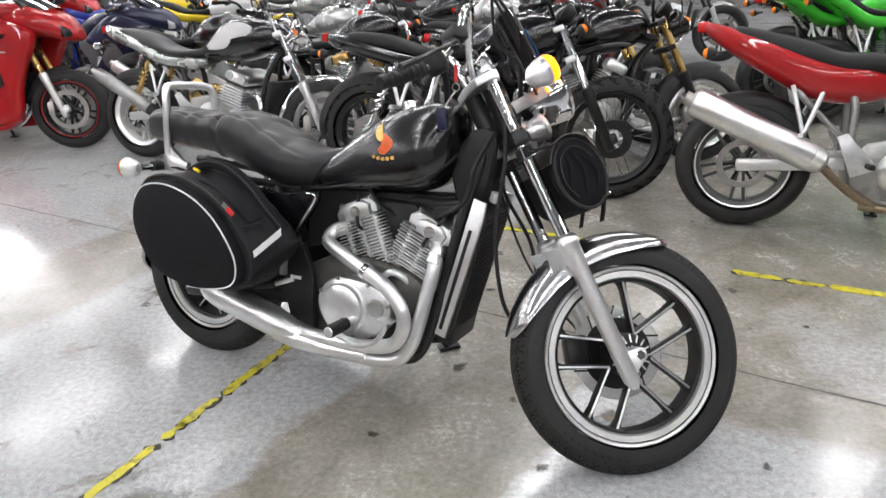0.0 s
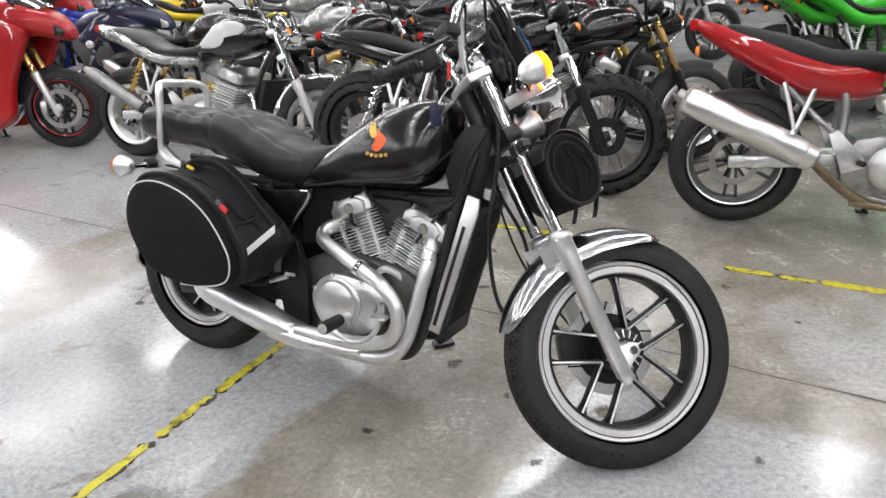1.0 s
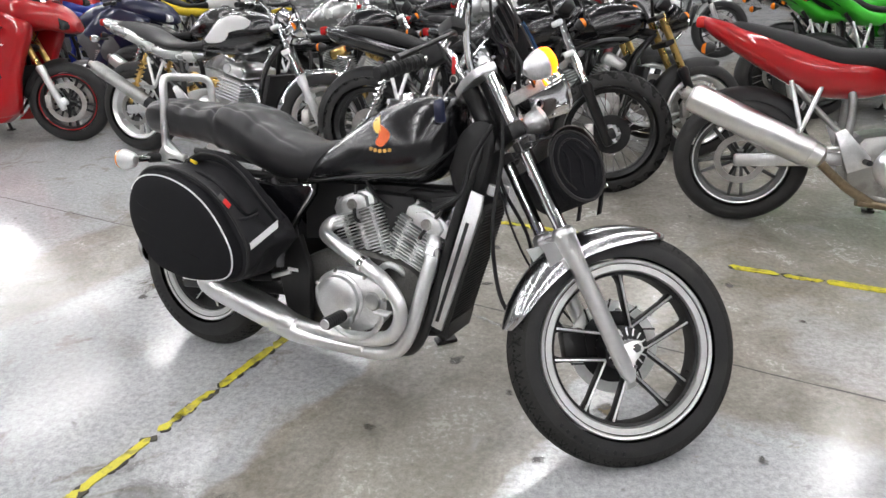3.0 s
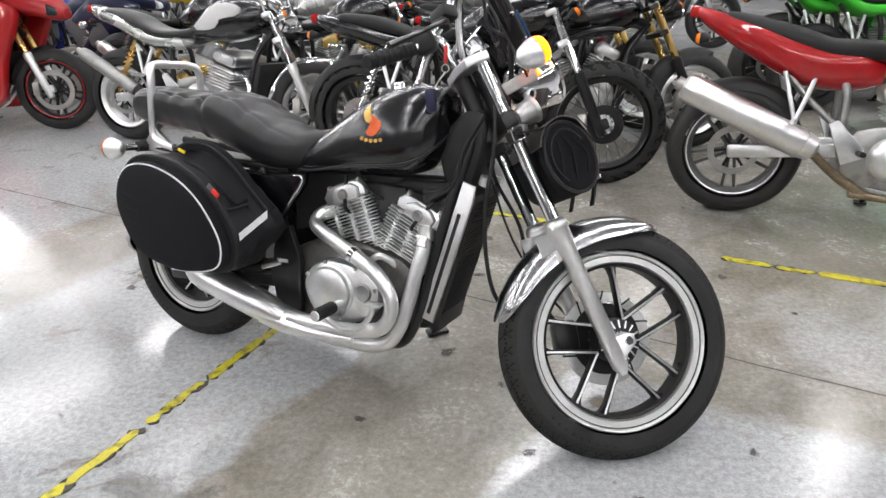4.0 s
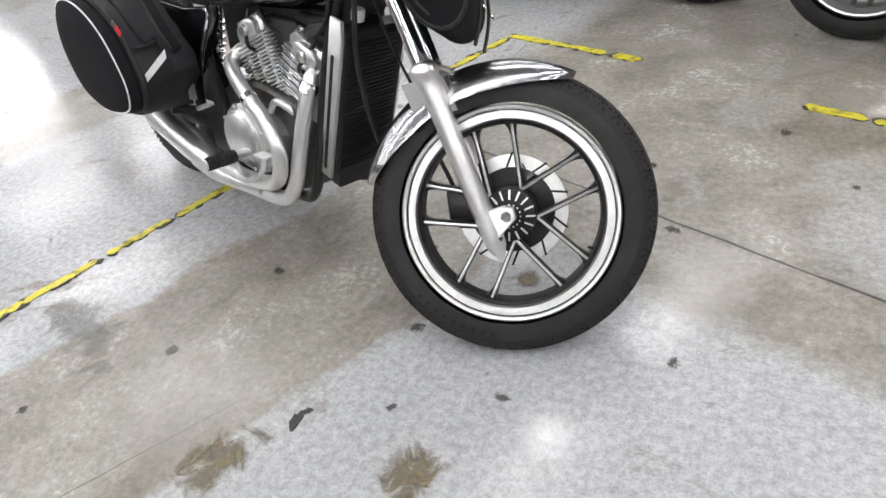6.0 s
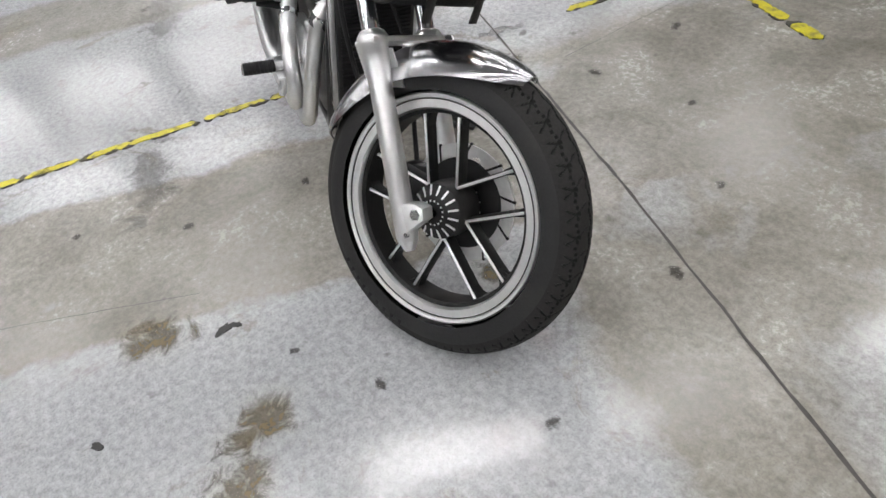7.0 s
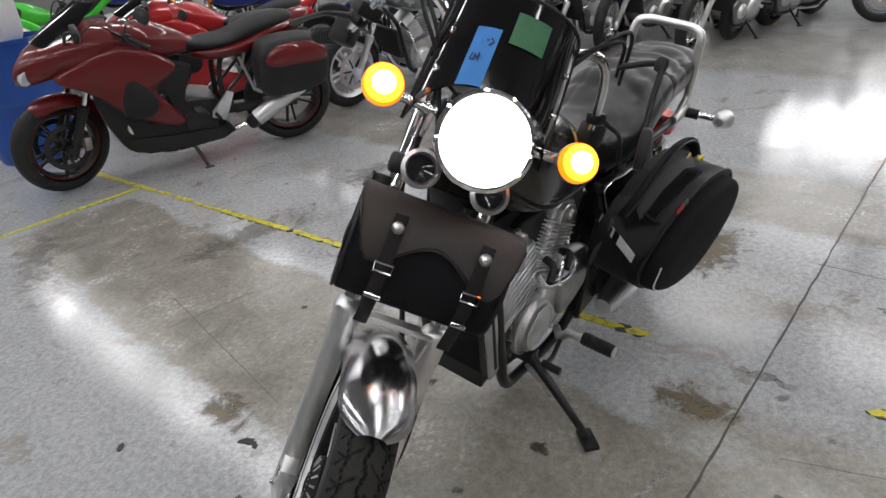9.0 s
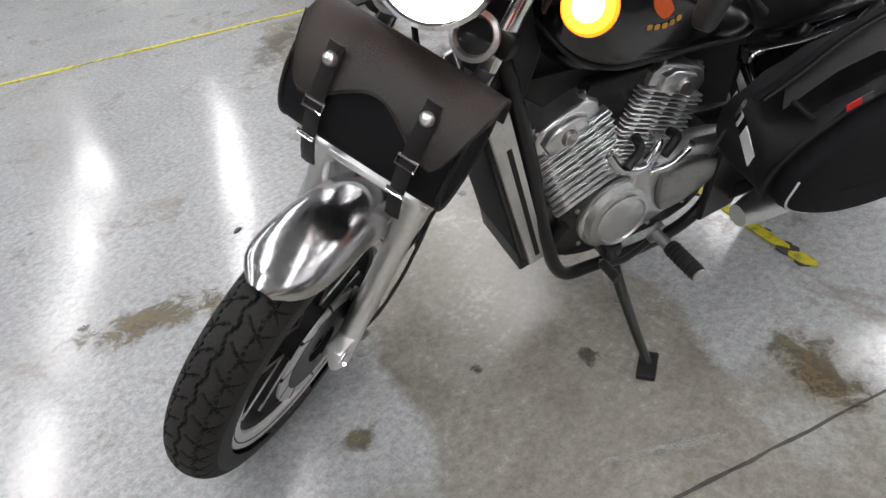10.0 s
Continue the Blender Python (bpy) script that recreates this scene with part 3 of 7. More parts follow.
# ---- marks on the floor ----
def strip_on_floor(name, a, b, width, mats, label, category, seed, gap=0.28, lift=0.004, piece=0.12):
    """A torn tape on the floor from a to b: short ragged lengths with bare places between."""
    rng = random.Random(seed)
    a, b = Vector((*a, 0)), Vector((*b, 0))
    d = (b - a).normalized()
    side = Vector((-d.y, d.x, 0))
    total = (b - a).length
    s, x = Shape(), 0.0
    while x < total:
        ln = rng.uniform(0.6, 1.7) * piece
        end = min(x + ln, total)
        k = max(4, int((end - x) / 0.007))
        left, right = [], []
        off = rng.uniform(-0.003, 0.003)
        worn = rng.random() < 0.45
        slant = rng.uniform(-0.02, 0.02)
        w1 = w2 = width / 2
        for i in range(k + 1):
            # the edges wander where the tape has frayed, and the ends are torn to points
            f = i / k
            w1 += rng.uniform(-0.0035, 0.0035) * (1.6 if worn else 0.6)
            w2 += rng.uniform(-0.0035, 0.0035) * (1.6 if worn else 0.6)
            w1, w2 = (min(max(q, width * (0.08 if worn else 0.32)), width * 0.52) for q in (w1, w2))
            tip = min(1.0, 0.3 + min(f, 1 - f) * (end - x) / 0.018)
            p = a + d * (x + (end - x) * f)
            left.append(p + d * slant * 0.5 + side * (w1 * tip + off) + Vector((0, 0, lift)))
            right.append(p - d * slant * 0.5 - side * (w2 * tip - off) + Vector((0, 0, lift)))
        n = len(left)
        low = [p - Vector((0, 0, 0.003)) for p in left + right]
        verts = left + right + low
        faces = [(i, n + i, n + i + 1, i + 1) for i in range(n - 1)]
        m2 = 2 * n
        faces += [(i, i + 1, m2 + i + 1, m2 + i) for i in range(n - 1)] + [(n + i + 1, n + i, m2 + n + i, m2 + n + i + 1) for i in range(n - 1)]
        faces += [(0, m2, m2 + n, n), (n - 1, 2 * n - 1, m2 + 2 * n - 1, m2 + n - 1)]
        s.put(verts, faces, 1 if (worn and rng.random() < 0.02) else 0)
        x = end + (rng.uniform(0.004, 0.05) if rng.random() < gap else 0.0)
    return tagged(part(name, s, mats), label, category, "yellow bay markings", "structure")


TAPE = [tape_yellow, tape_black]
strip_on_floor("floor_tape", (-2.73, -2.3), (-1.84, -0.19), 0.05, TAPE, "scuffed yellow tape line on the concrete", "floor marking", 3, 0.05, piece=0.5)
strip_on_floor("floor_tape", (-1.84, -0.19), (-0.535, 2.985), 0.04, TAPE, "torn yellow tape line on the concrete", "floor marking", 4, 0.5, piece=0.2)
strip_on_floor("floor_tape", (-0.228, 3.607), (0.0, 4.11), 0.045, TAPE, "short torn end of yellow tape on the concrete", "floor marking", 9, 0.7, piece=0.12)
strip_on_floor("floor_tape", (0.004, 4.125), (0.66, 3.89), 0.05, TAPE, "torn yellow tape line on the concrete", "floor marking", 5, 0.5, piece=0.18)
strip_on_floor("floor_tape", (1.3, 3.553), (2.0, 3.3), 0.05, TAPE, "torn yellow tape line on the concrete", "floor marking", 12, 0.5, piece=0.18)
strip_on_floor("floor_tape", (-0.447, 3.121), (-0.248, 3.549), 0.05, [stain_grey, stain_grey], "grey residue of a torn-off tape line", "floor marking", 13, 0.3, piece=0.1)
strip_on_floor("floor_tape", (-1.82, -0.205), (0.34, -1.2), 0.045, TAPE, "thin yellow tape line on the concrete", "floor marking", 6, 0.04, piece=0.6)

for a, b, k in (((-1.5, 0.63), (-0.535, 2.985), 21), ((-0.228, 3.607), (0.0, 4.11), 22), ((0.004, 4.125), (0.66, 3.89), 23), ((1.3, 3.553), (2.0, 3.3), 24)):
    strip_on_floor("tape_residue", a, b, 0.05, [tape_black, tape_black], "black shreds of worn tape backing on the concrete", "floor marking", k, 0.95, lift=0.0035, piece=0.05)


def seam(name, a, b, w=0.006, z=0.0015):
    a, b = Vector((*a, 0)), Vector((*b, 0))
    d = (b - a).normalized()
    side = Vector((-d.y, d.x, 0))
    rng = random.Random(int(a.x * 100))
    k = int((b - a).length / 0.05)
    L_, R_ = [], []
    for i in range(k + 1):
        p = a + d * ((b - a).length * i / k) + side * rng.uniform(-0.002, 0.002)
        L_.append(p + side * w / 2 * rng.uniform(0.5, 1.3) + Vector((0, 0, z)))
        R_.append(p - side * w / 2 * rng.uniform(0.5, 1.3) + Vector((0, 0, z)))
    n = k + 1
    s = Shape().put(L_ + R_, [(i, n + i, n + i + 1, i + 1) for i in range(k)])
    return tagged(part(name, s, joint_dark), "dark straight saw-cut joint in the concrete", "floor joint", kind="structure")


seam("floor_joint", (-7.0, 5.98), (0.6, 2.945), 0.009)
seam("floor_joint", (0.6, 2.945), (3.4, 1.76), 0.009)
seam("floor_joint", (0.014, 3.34), (0.11, 4.035), 0.003)
seam("floor_joint", (-0.328, 1.104), (-0.66, 1.325), 0.005)
seam("floor_joint", (-1.136, 3.62), (0.808, 7.389), 0.006)
seam("floor_joint", (-0.64, 0.868), (0.03, 1.823), 0.003)


def stain(name, x, y, rx, ry, turn, mat, label, z=0.002):
    """A thin stain lying on the floor, an oval sheet."""
    n = 32
    pts = [(rx * math.cos(2 * math.pi * k / n), ry * math.sin(2 * math.pi * k / n), 0) for k in range(n)]
    ob = part(name, Shape().put(pts, [tuple(range(n))]), mat)
    ob.matrix_basis = pose(x, y, z, 0, 0, turn)
    return tagged(ob, label, "stain", "stains on the concrete", "structure")


BROWN = "brown dried oil stain on the concrete"
stain("oil_stain", 0.096, 1.655, 0.16, 0.11, 60, stain_brown, BROWN)
stain("oil_stain", 0.74, 1.6, 0.3, 0.13, -22, stain_brown, BROWN, 0.0025)
stain("oil_stain", -0.188, 3.12, 0.22, 0.12, 70, stain_brown, BROWN)
stain("oil_stain", 0.606, 2.444, 0.08, 0.06, 20, stain_brown, BROWN)
stain("oil_stain", 0.562, 1.75, 0.14, 0.1, 80, stain_brown, BROWN, 0.003)
stain("oil_stain", -2.122, 1.271, 0.4, 0.2, -27, stain_grey, "faint grey scuff on the concrete")
stain("oil_stain", -1.231, 3.221, 0.4, 0.2, -27, stain_brown, BROWN)
for i, (x, y, rx, ry, turn) in enumerate([(-0.65, 1.923, 0.5, 0.16, -25), (-1.173, 0.951, 0.6, 0.2, -27), (-0.81, -0.034, 0.6, 0.2, 40), (-2.049, 2.548, 0.7, 0.2, -27)]):
    stain("tyre_scuff", x, y, rx, ry, turn, stain_grey, "faint grey tyre scuff on the concrete", 0.0012 + 0.0001 * i)
stain("pale_scratch", 0.218, 2.983, 0.24, 0.02, -36, stain_pale, "pale scraped line on the concrete", 0.0035)


def scrap(x, y, r, seed, turn):
    """A small torn black scrap stuck flat on the floor."""
    rng = random.Random(seed)
    n = 14
    top = [(r * 1.7 * rng.uniform(0.55, 1) * math.cos(2 * math.pi * k / n), r * rng.uniform(0.5, 1) * math.sin(2 * math.pi * k / n), 0.002) for k in range(n)]
    low = [(p[0] * 1.04, p[1] * 1.04, 0.0) for p in top]
    s = Shape().put(top + low, [tuple(range(n))] + [(k, n + k, n + (k + 1) % n, (k + 1) % n) for k in range(n)])
    tagged(part("tape_scrap", s.at(pose(x, y, 0.0005, 0, 0, turn)), scrap_black), "black torn scrap stuck on the concrete", "scrap", "scraps on the floor", "structure")


scrap(0.216, 1.814, 0.02, 2, 95)
scrap(0.23, 1.849, 0.011, 3, 40)
scrap(0.312, 1.413, 0.014, 5, 20)
for i, (x, y, r) in enumerate([(-0.158, 2.305, 0.022), (0.38, 2.184, 0.024), (1.242, 3.355, 0.03), (0.966, 2.751, 0.026), (0.177, 3.322, 0.026), (0.09, 2.703, 0.035), (-1.361, 3.124, 0.03), (1.451, 3.054, 0.02), (0.881, 1.47, 0.025), (-0.557, 1.625, 0.018), (0.552, 3.36, 0.022), (-2.414, 3.072, 0.05), (-1.849, 4.143, 0.035), (-0.786, 3.787, 0.04), (0.214, 3.718, 0.03), (0.684, 2.021, 0.02), (0.435, 1.919, 0.016), (1.046, 2.229, 0.02), (0.291, 2.517, 0.02), (-0.282, 1.922, 0.022), (-0.821, 2.307, 0.03), (-1.077, 1.626, 0.03), (0.854, 3.085, 0.02)]):
    stain("floor_spot", x, y, r * 1.5, r * 1.1, i * 47, stain_dark, "small dark spot on the concrete", 0.004)


# ---- the black cruiser ----
# The body is drawn a little long and wide and then brought to its true length and width;
# the fork and the rear wheel are drawn true (TRUE undoes it for them).
SLIM = Matrix.Diagonal((0.965, 0.945, 1.0, 1.0))
TRUE = SLIM.inverted()
BIKE = pose(-0.164, 2.526, -0.01, -11.4, -2.0, -19.6) @ SLIM
STEER = Matrix.Rotation(radians(-29.5), 4, "Y") @ Matrix.Rotation(radians(38), 4, "Z")
HUB = Vector((0.822, 0.017, 0.303)) + STEER @ Vector((0.008, 0.02, 0.004))
FORK = TRUE @ Matrix.Translation(HUB) @ STEER
REAR = Vector((-0.76, 0.0, 0.352))

bike = thing("motorcycle", BIKE, "black and chrome cruiser motorcycle on its side stand", "motorcycle")


def P(name, shape, mats, parent=None, label="", angle=38):
    return part(name, shape, mats, parent or bike, label, angle)


def cast_wheel(name, m, R, w, rim, pairs, offset, hub_r, disc_side, fine=True, label=""):
    """A cast wheel with paired spokes: the rim is the part, the rest lies under it."""
    h = w * 0.34
    side = [(rim + 0.002, h), (rim + 0.004, h + 0.003), (rim, h + 0.0065), (rim - 0.007, h + 0.005), (rim - 0.009, h + 0.002), (rim - 0.03, h + 0.001), (rim - 0.034, h - 0.006)]
    prof = side + [(r, -y) for r, y in reversed(side)]
    wheel = P(name, ring_y(prof, 72).at(m), rim_alloy, None, label or "cast wheel with polished rim and dark paired spokes")
    for q in (-1, 1):
        part("rim_groove", ring_y([(rim - 0.0095, q * (h + 0.0035)), (rim - 0.012, q * (h + 0.0031)), (rim - 0.012, q * (h - 0.003)), (rim - 0.0095, q * (h - 0.003))], 72).at(m), wheel_black, wheel)
    part("rim_well", ring_y([(rim - 0.033, h - 0.008), (rim - 0.043, h - 0.014), (rim - 0.045, 0), (rim - 0.043, -h + 0.014), (rim - 0.033, -h + 0.008), (rim - 0.036, 0)], 72).at(m), wheel_black, wheel)
    part("tyre", tyre_shape(R, w, rim - 0.006, 660 if fine else 320, 0.005, 44 if fine else 40, 4).at(m), [rubber, tread_dust, groove], wheel, "worn black rubber tyre", 30)
    # raised bars on the sidewall stand for lettering that cannot be read
    bars = Shape()
    for k in range(9):
        a = 200 + k * 5
        bars.join(block((0.012, 0.002, 0.01), 0.0005, Matrix.Rotation(radians(-a), 4, "Y") @ pose(rim + (R - rim) * 0.42, -w * 0.497, 0)))
    part("sidewall_lettering", bars.at(m), rubber_wall, wheel)
    hw = w * 0.3
    part("hub", ring_y([(0.012, hw + 0.02), (hub_r * 0.55, hw + 0.016), (hub_r, hw), (hub_r * 1.05, 0), (hub_r, -hw), (hub_r * 0.55, -hw - 0.016), (0.012, -hw - 0.02)], 36).at(m), wheel_black, wheel, "black cast hub")
    for k in range(16):
        a = Matrix.Rotation(2 * math.pi * k / 16, 4, "Y")
        for s_ in (-1, 1):
            part("hub_rib", bar((hub_r * 0.4, s_ * (hw + 0.017), 0), (hub_r * 0.98, s_ * (hw + 0.004), 0), 0.0026, 0.005, 0.0008).at(m @ a), polished, wheel)
    for k in range(pairs):
        a = Matrix.Rotation(-radians(offset + 360 / pairs * k), 4, "Y")
        for s_ in (-1, 1):
            o = 0.6 * hub_r * s_
            r0, r1 = hub_r * 0.85, rim - 0.03
            # a slim blade that flares into the rim on both sides
            e = o + s_ * (0.0475 - abs(o)) * (r1 - 0.04 - r0) / (0.225 - r0)
            sp = bar((r0, 0, o), (r1 - 0.035, 0, e), 0.034, 0.012, 0.003)
            flare = [(r1 - 0.05, -0.006), (r1 - 0.028, -0.010), (r1 - 0.012, -0.019), (r1 - 0.003, -0.034), (r1 + 0.012, -0.036), (r1 + 0.014, 0.036), (r1 - 0.003, 0.034), (r1 - 0.012, 0.019), (r1 - 0.028, 0.010), (r1 - 0.05, 0.006)]
            sp.join(slab([(x, e + z) for x, z in flare], -0.015, 0.015, bevel=0.003))
            edge = Shape()
            for q in (-1, 1):
                edge.join(tube([(r0, q * 0.0165, o), (r1 - 0.035, q * 0.0165, e), (r1 - 0.002, q * 0.0165, e + s_ * 0.002)], 0.0038, 6, 3))
            part("spoke", sp.join(edge.slot(1)).at(m @ a), [wheel_black, polished], wheel)
    if disc_side:
        y = disc_side * (hw + 0.022)
        r1, r2 = rim * 0.54, rim * 0.4
        d = Shape().join(ring_y([(r1, 0.0025), (r1, -0.0025), (r2, -0.0025), (r2, 0.0025)], 60, y))
        part("brake_disc", d.at(m), disc_steel, wheel, "steel brake disc")
        for k in range(10):
            part("disc_slot", block((0.05 * rim / 0.26, 0.0056, 0.006), 0.001, pose((r1 + r2) / 2, y, 0, 0, 25, 0)).at(m @ Matrix.Rotation(2 * math.pi * k / 10, 4, "Y")), wheel_black, wheel)
        part("disc_carrier", ring_y([(r2 + 0.004, 0.004), (r2 + 0.004, -0.004), (hub_r * 0.7, -0.004), (hub_r * 0.7, 0.004)], 40, y).at(m), black_frame, wheel)
    return wheel


front_wheel = cast_wheel("front_wheel", FORK, 0.353, 0.134, 0.263, 5, 7.2, 0.064, 1)
part("valve", rod((0.16, -0.01, -0.16), (0.145, -0.022, -0.145), 0.004, 8).at(FORK), black_plastic, front_wheel)
rear_wheel = cast_wheel("rear_wheel", TRUE @ Matrix.Translation(REAR), 0.316, 0.14, 0.206, 5, 10, 0.07, 0, False)

# front fork, clamps and mudguard
for s_ in (-1, 1):
    y = 0.1 * s_
    x = -0.048
    leg = P("fork_leg", rod((x, y, 0.36), (x, y, 0.93), 0.0195, 20).at(FORK), chrome, None, "chrome fork tube")
    part("slider", lathe([(0, -0.075), (0.012, -0.075), (0.018, -0.062), (0.024, -0.05), (0.0255, -0.03), (0.0255, 0.3), (0.03, 0.34), (0.031, 0.375), (0.034, 0.38), (0.034, 0.395), (0.028, 0.405), (0.0205, 0.41), (0.0, 0.41)], 28, FORK @ pose(x, y, 0)), polished, leg, "brushed alloy fork slider")
    foot = slab([(-0.02, -0.045), (0.012, -0.052), (0.02, -0.03), (0.068, -0.006), (0.07, 0.02), (0.05, 0.032), (0.0, 0.036), (-0.02, 0.03)], -0.02, 0.02, bevel=0.006).at(FORK @ pose(x, y, 0))
    part("axle_foot", foot, polished, leg)
    part("axle_nut", rod((0, y - 0.024 * 1, 0.008), (0, y + 0.024, 0.008), 0.014, 6).at(FORK), chrome, leg)
    part("pinch_bolt", rod((-0.03, y + s_ * 0.018, -0.035), (-0.03, y + s_ * 0.03, -0.035), 0.006, 6).at(FORK), chrome, leg)
    part("top_cap", lathe([(0.0, 0.945), (0.008, 0.945), (0.016, 0.94), (0.02, 0.93), (0.02, 0.925), (0, 0.925)], 18, FORK @ pose(x, y, 0)), alloy, leg)
top_clamp = slab([(-0.1, -0.125), (-0.06, -0.14), (-0.03, -0.13), (-0.01, -0.06), (-0.01, 0.06), (-0.03, 0.13), (-0.06, 0.14), (-0.1, 0.125), (-0.12, 0.05), (-0.12, -0.05)], -0.013, 0.013, bevel=0.005)
top_clamp = top_clamp.at(FORK @ pose(0, 0, 0.905) @ Matrix.Rotation(radians(90), 4, "X") @ Matrix.Scale(-1, 4, (0, 1, 0)))
P("top_clamp", top_clamp, alloy, None, "cast alloy fork clamp")
low_clamp = P("lower_clamp", Shape().join(bar((-0.05, -0.13, 0.715), (-0.05, 0.13, 0.715), 0.05, 0.05, 0.012), rod((-0.09, 0, 0.69), (-0.09, 0, 0.92), 0.028)).at(FORK), black_frame)
fender = P("front_fender", tongue_guard(0.372, 0.08, 43, 146, 0.062).at(FORK), fender_chrome, None, "chromed steel front mudguard", 60)
for s_ in (-1, 1):
    part("fender_bracket", sheet([[(-0.115 + 0.1 * j / 4, s_ * (0.062 + 0.02 * (i / 4)), 0.30 + 0.085 * (i / 4) - 0.02 * (j / 4)) for j in range(5)] for i in range(5)], 0.004).at(FORK), polished, fender)
part("fork_brace", slab([(-0.075, -0.128), (-0.02, -0.128), (-0.012, -0.07), (-0.012, 0.07), (-0.02, 0.128), (-0.075, 0.128)], -0.006, 0.006, bevel=0.004).at(FORK @ pose(0, 0, 0.385) @ Matrix.Rotation(radians(90), 4, "X")), polished, fender, "polished alloy fork brace")
caliper = P("brake_caliper", block((0.075, 0.06, 0.1), 0.014, FORK @ pose(-0.115, 0.065, 0.06, 0, 15, 0)), black_frame)
part("caliper_bracket", bar((-0.05, 0.095, 0.02), (-0.13, 0.08, 0.09), 0.02, 0.03).at(FORK), black_frame, caliper)
P("brake_hose", tube([(-0.12, 0.07, 0.11), (-0.13, 0.11, 0.25), (-0.08, 0.13, 0.42), (-0.09, 0.12, 0.6), (-0.06, 0.06, 0.72)], 0.006, 8).at(FORK), black_plastic)
P("speedo_cable", tube([(0.0, 0.07, -0.02), (-0.06, 0.13, 0.1), (-0.12, 0.12, 0.35), (-0.12, 0.05, 0.6), (-0.07, 0.02, 0.8), (0, 0.02, 0.96)], 0.004, 8).at(FORK), black_plastic)

# headlight, small lamps, indicators, screen
head = P("headlight", lathe([(0.0, -0.13), (0.03, -0.128), (0.062, -0.105), (0.083, -0.06), (0.092, -0.02), (0.094, 0.0), (0.0965, 0.003), (0.0965, 0.012), (0.09, 0.017), (0.086, 0.014), (0.086, 0.005)], 48, FORK @ pose(0.15, 0.012, 0.81, 0, 84, 0)), chrome, None, "round chrome headlight, switched on")
part("lens", lathe([(0.0, 0.024), (0.04, 0.022), (0.07, 0.017), (0.086, 0.008), (0.086, 0.0), (0, 0)], 40, FORK @ pose(0.15, 0.012, 0.81, 0, 84, 0)), headlight_lit, head, "lit headlight lens")
for s_ in (-1, 1):
    part("headlight_bracket", bar((-0.02, s_ * 0.088, 0.8), (0.09, s_ * 0.094, 0.81), 0.01, 0.036, 0.004).at(FORK), alloy_dull, head)


def indicator(m, stalk, lens_mat, core=None, r=0.037):
    """An indicator whose lens looks along +z of m; the stalk comes from the given point."""
    base = P("indicator", lathe([(0, -0.05), (0.012, -0.05), (r * 0.72, -0.035), (r * 0.97, -0.005), (r, 0.006), (r * 0.98, 0.01), (0, 0.01)], 28, m), alloy, None, "chrome indicator with an amber lens")
    part("indicator_lens", lathe([(r * 0.98, 0.008), (r * 0.96, 0.022), (r * 0.8, 0.032), (r * 0.45, 0.037), (0, 0.038), ][::-1] + [(0, 0.008)], 28, m), lens_mat, base, "ribbed round indicator lens")
    if core:
        part("indicator_bulb", lathe([(0, 0.0405), (r * 0.4, 0.0392), (r * 0.56, 0.0378), (0, 0.034)], 24, m), core, base)
        part("indicator_glow", lathe([(r * 0.54, 0.0381), (r * 0.78, 0.0352), (r * 0.87, 0.0315), (r * 0.5, 0.031)], 24, m, True), amber_mid, base)
    part("indicator_stalk", rod(m @ Vector((0, 0, -0.02)), stalk, 0.011, 12), chrome, base)
    return base


for s_ in (-1, 1):
    m = FORK @ pose(0.062, 0.01 + s_ * 0.208, 0.843, 0, 84, 0)
    indicator(m, FORK @ Vector((0.045, 0.01 + s_ * 0.09, 0.835)), amber_lit, amber_core, 0.042)
for s_ in (-1, 1):
    m = FORK @ pose(0.036, 0.005 + s_ * 0.075, 0.72, 0, 84, 0)
    lampb = P("spot_lamp", lathe([(0, -0.045), (0.02, -0.045), (0.034, -0.02), (0.037, 0.0), (0.041, 0.004), (0.041, 0.014), (0.033, 0.018), (0.03, 0.012), (0.028, -0.006), (0, -0.012)], 32, m), alloy, None, "small round alloy-rimmed auxiliary lamp, unlit")
    part("spot_lamp_lens", lathe([(0, 0.002), (0.015, 0.003), (0.0285, 0.006), (0.0285, 0.0), (0, -0.004)], 28, m), dark_glass, lampb)
    part("spot_lamp_bracket", bar((0.01, 0.005 + s_ * 0.075, 0.725), (-0.04, s_ * 0.05, 0.72), 0.02, 0.006, 0.002).at(FORK), steel, lampb)


def screen_point(t, h):
    """The fly screen: t across from -1 to 1, h up from 0 to 1."""
    half = 0.15 * (1 - 0.1 * h)
    top = 0.185 * (1 - 0.2 * abs(t) ** 2.2)
    y = half * math.sin(t * 1.35) / math.sin(1.35)
    z = 0.9 + top * h - 0.1 * abs(t) ** 2.5 * (1 - h)
    x = 0.142 - 0.1 * t * t - 0.008 * h
    return Vector((x, y + 0.008, z))


screen = P("windscreen", sheet([[screen_point(j / 12 * 2 - 1, i / 10) for j in range(13)] for i in range(11)], 0.004).at(FORK), screen_glass, None, "small dark smoked fly screen")
edge_path = [screen_point(-1, i / 6) for i in range(7)] + [screen_point(j / 6 - 1, 1) for j in range(1, 12)] + [screen_point(1, 1 - i / 6) for i in range(7)]
part("edge_trim", tube(edge_path, 0.0035, 6, 2).at(FORK), black_plastic, screen)
for t in (-0.72, 0.72):
    for h in (0.25, 0.62):
        p = screen_point(t, h)
        part("screen_screw", lathe([(0, 0.009), (0.005, 0.008), (0.007, 0.003), (0, 0.003)], 10, FORK @ Matrix.Translation(p) @ pose(0, 0, 0, 0, 84, 0) @ pose(0, 0, 0)), chrome, screen)


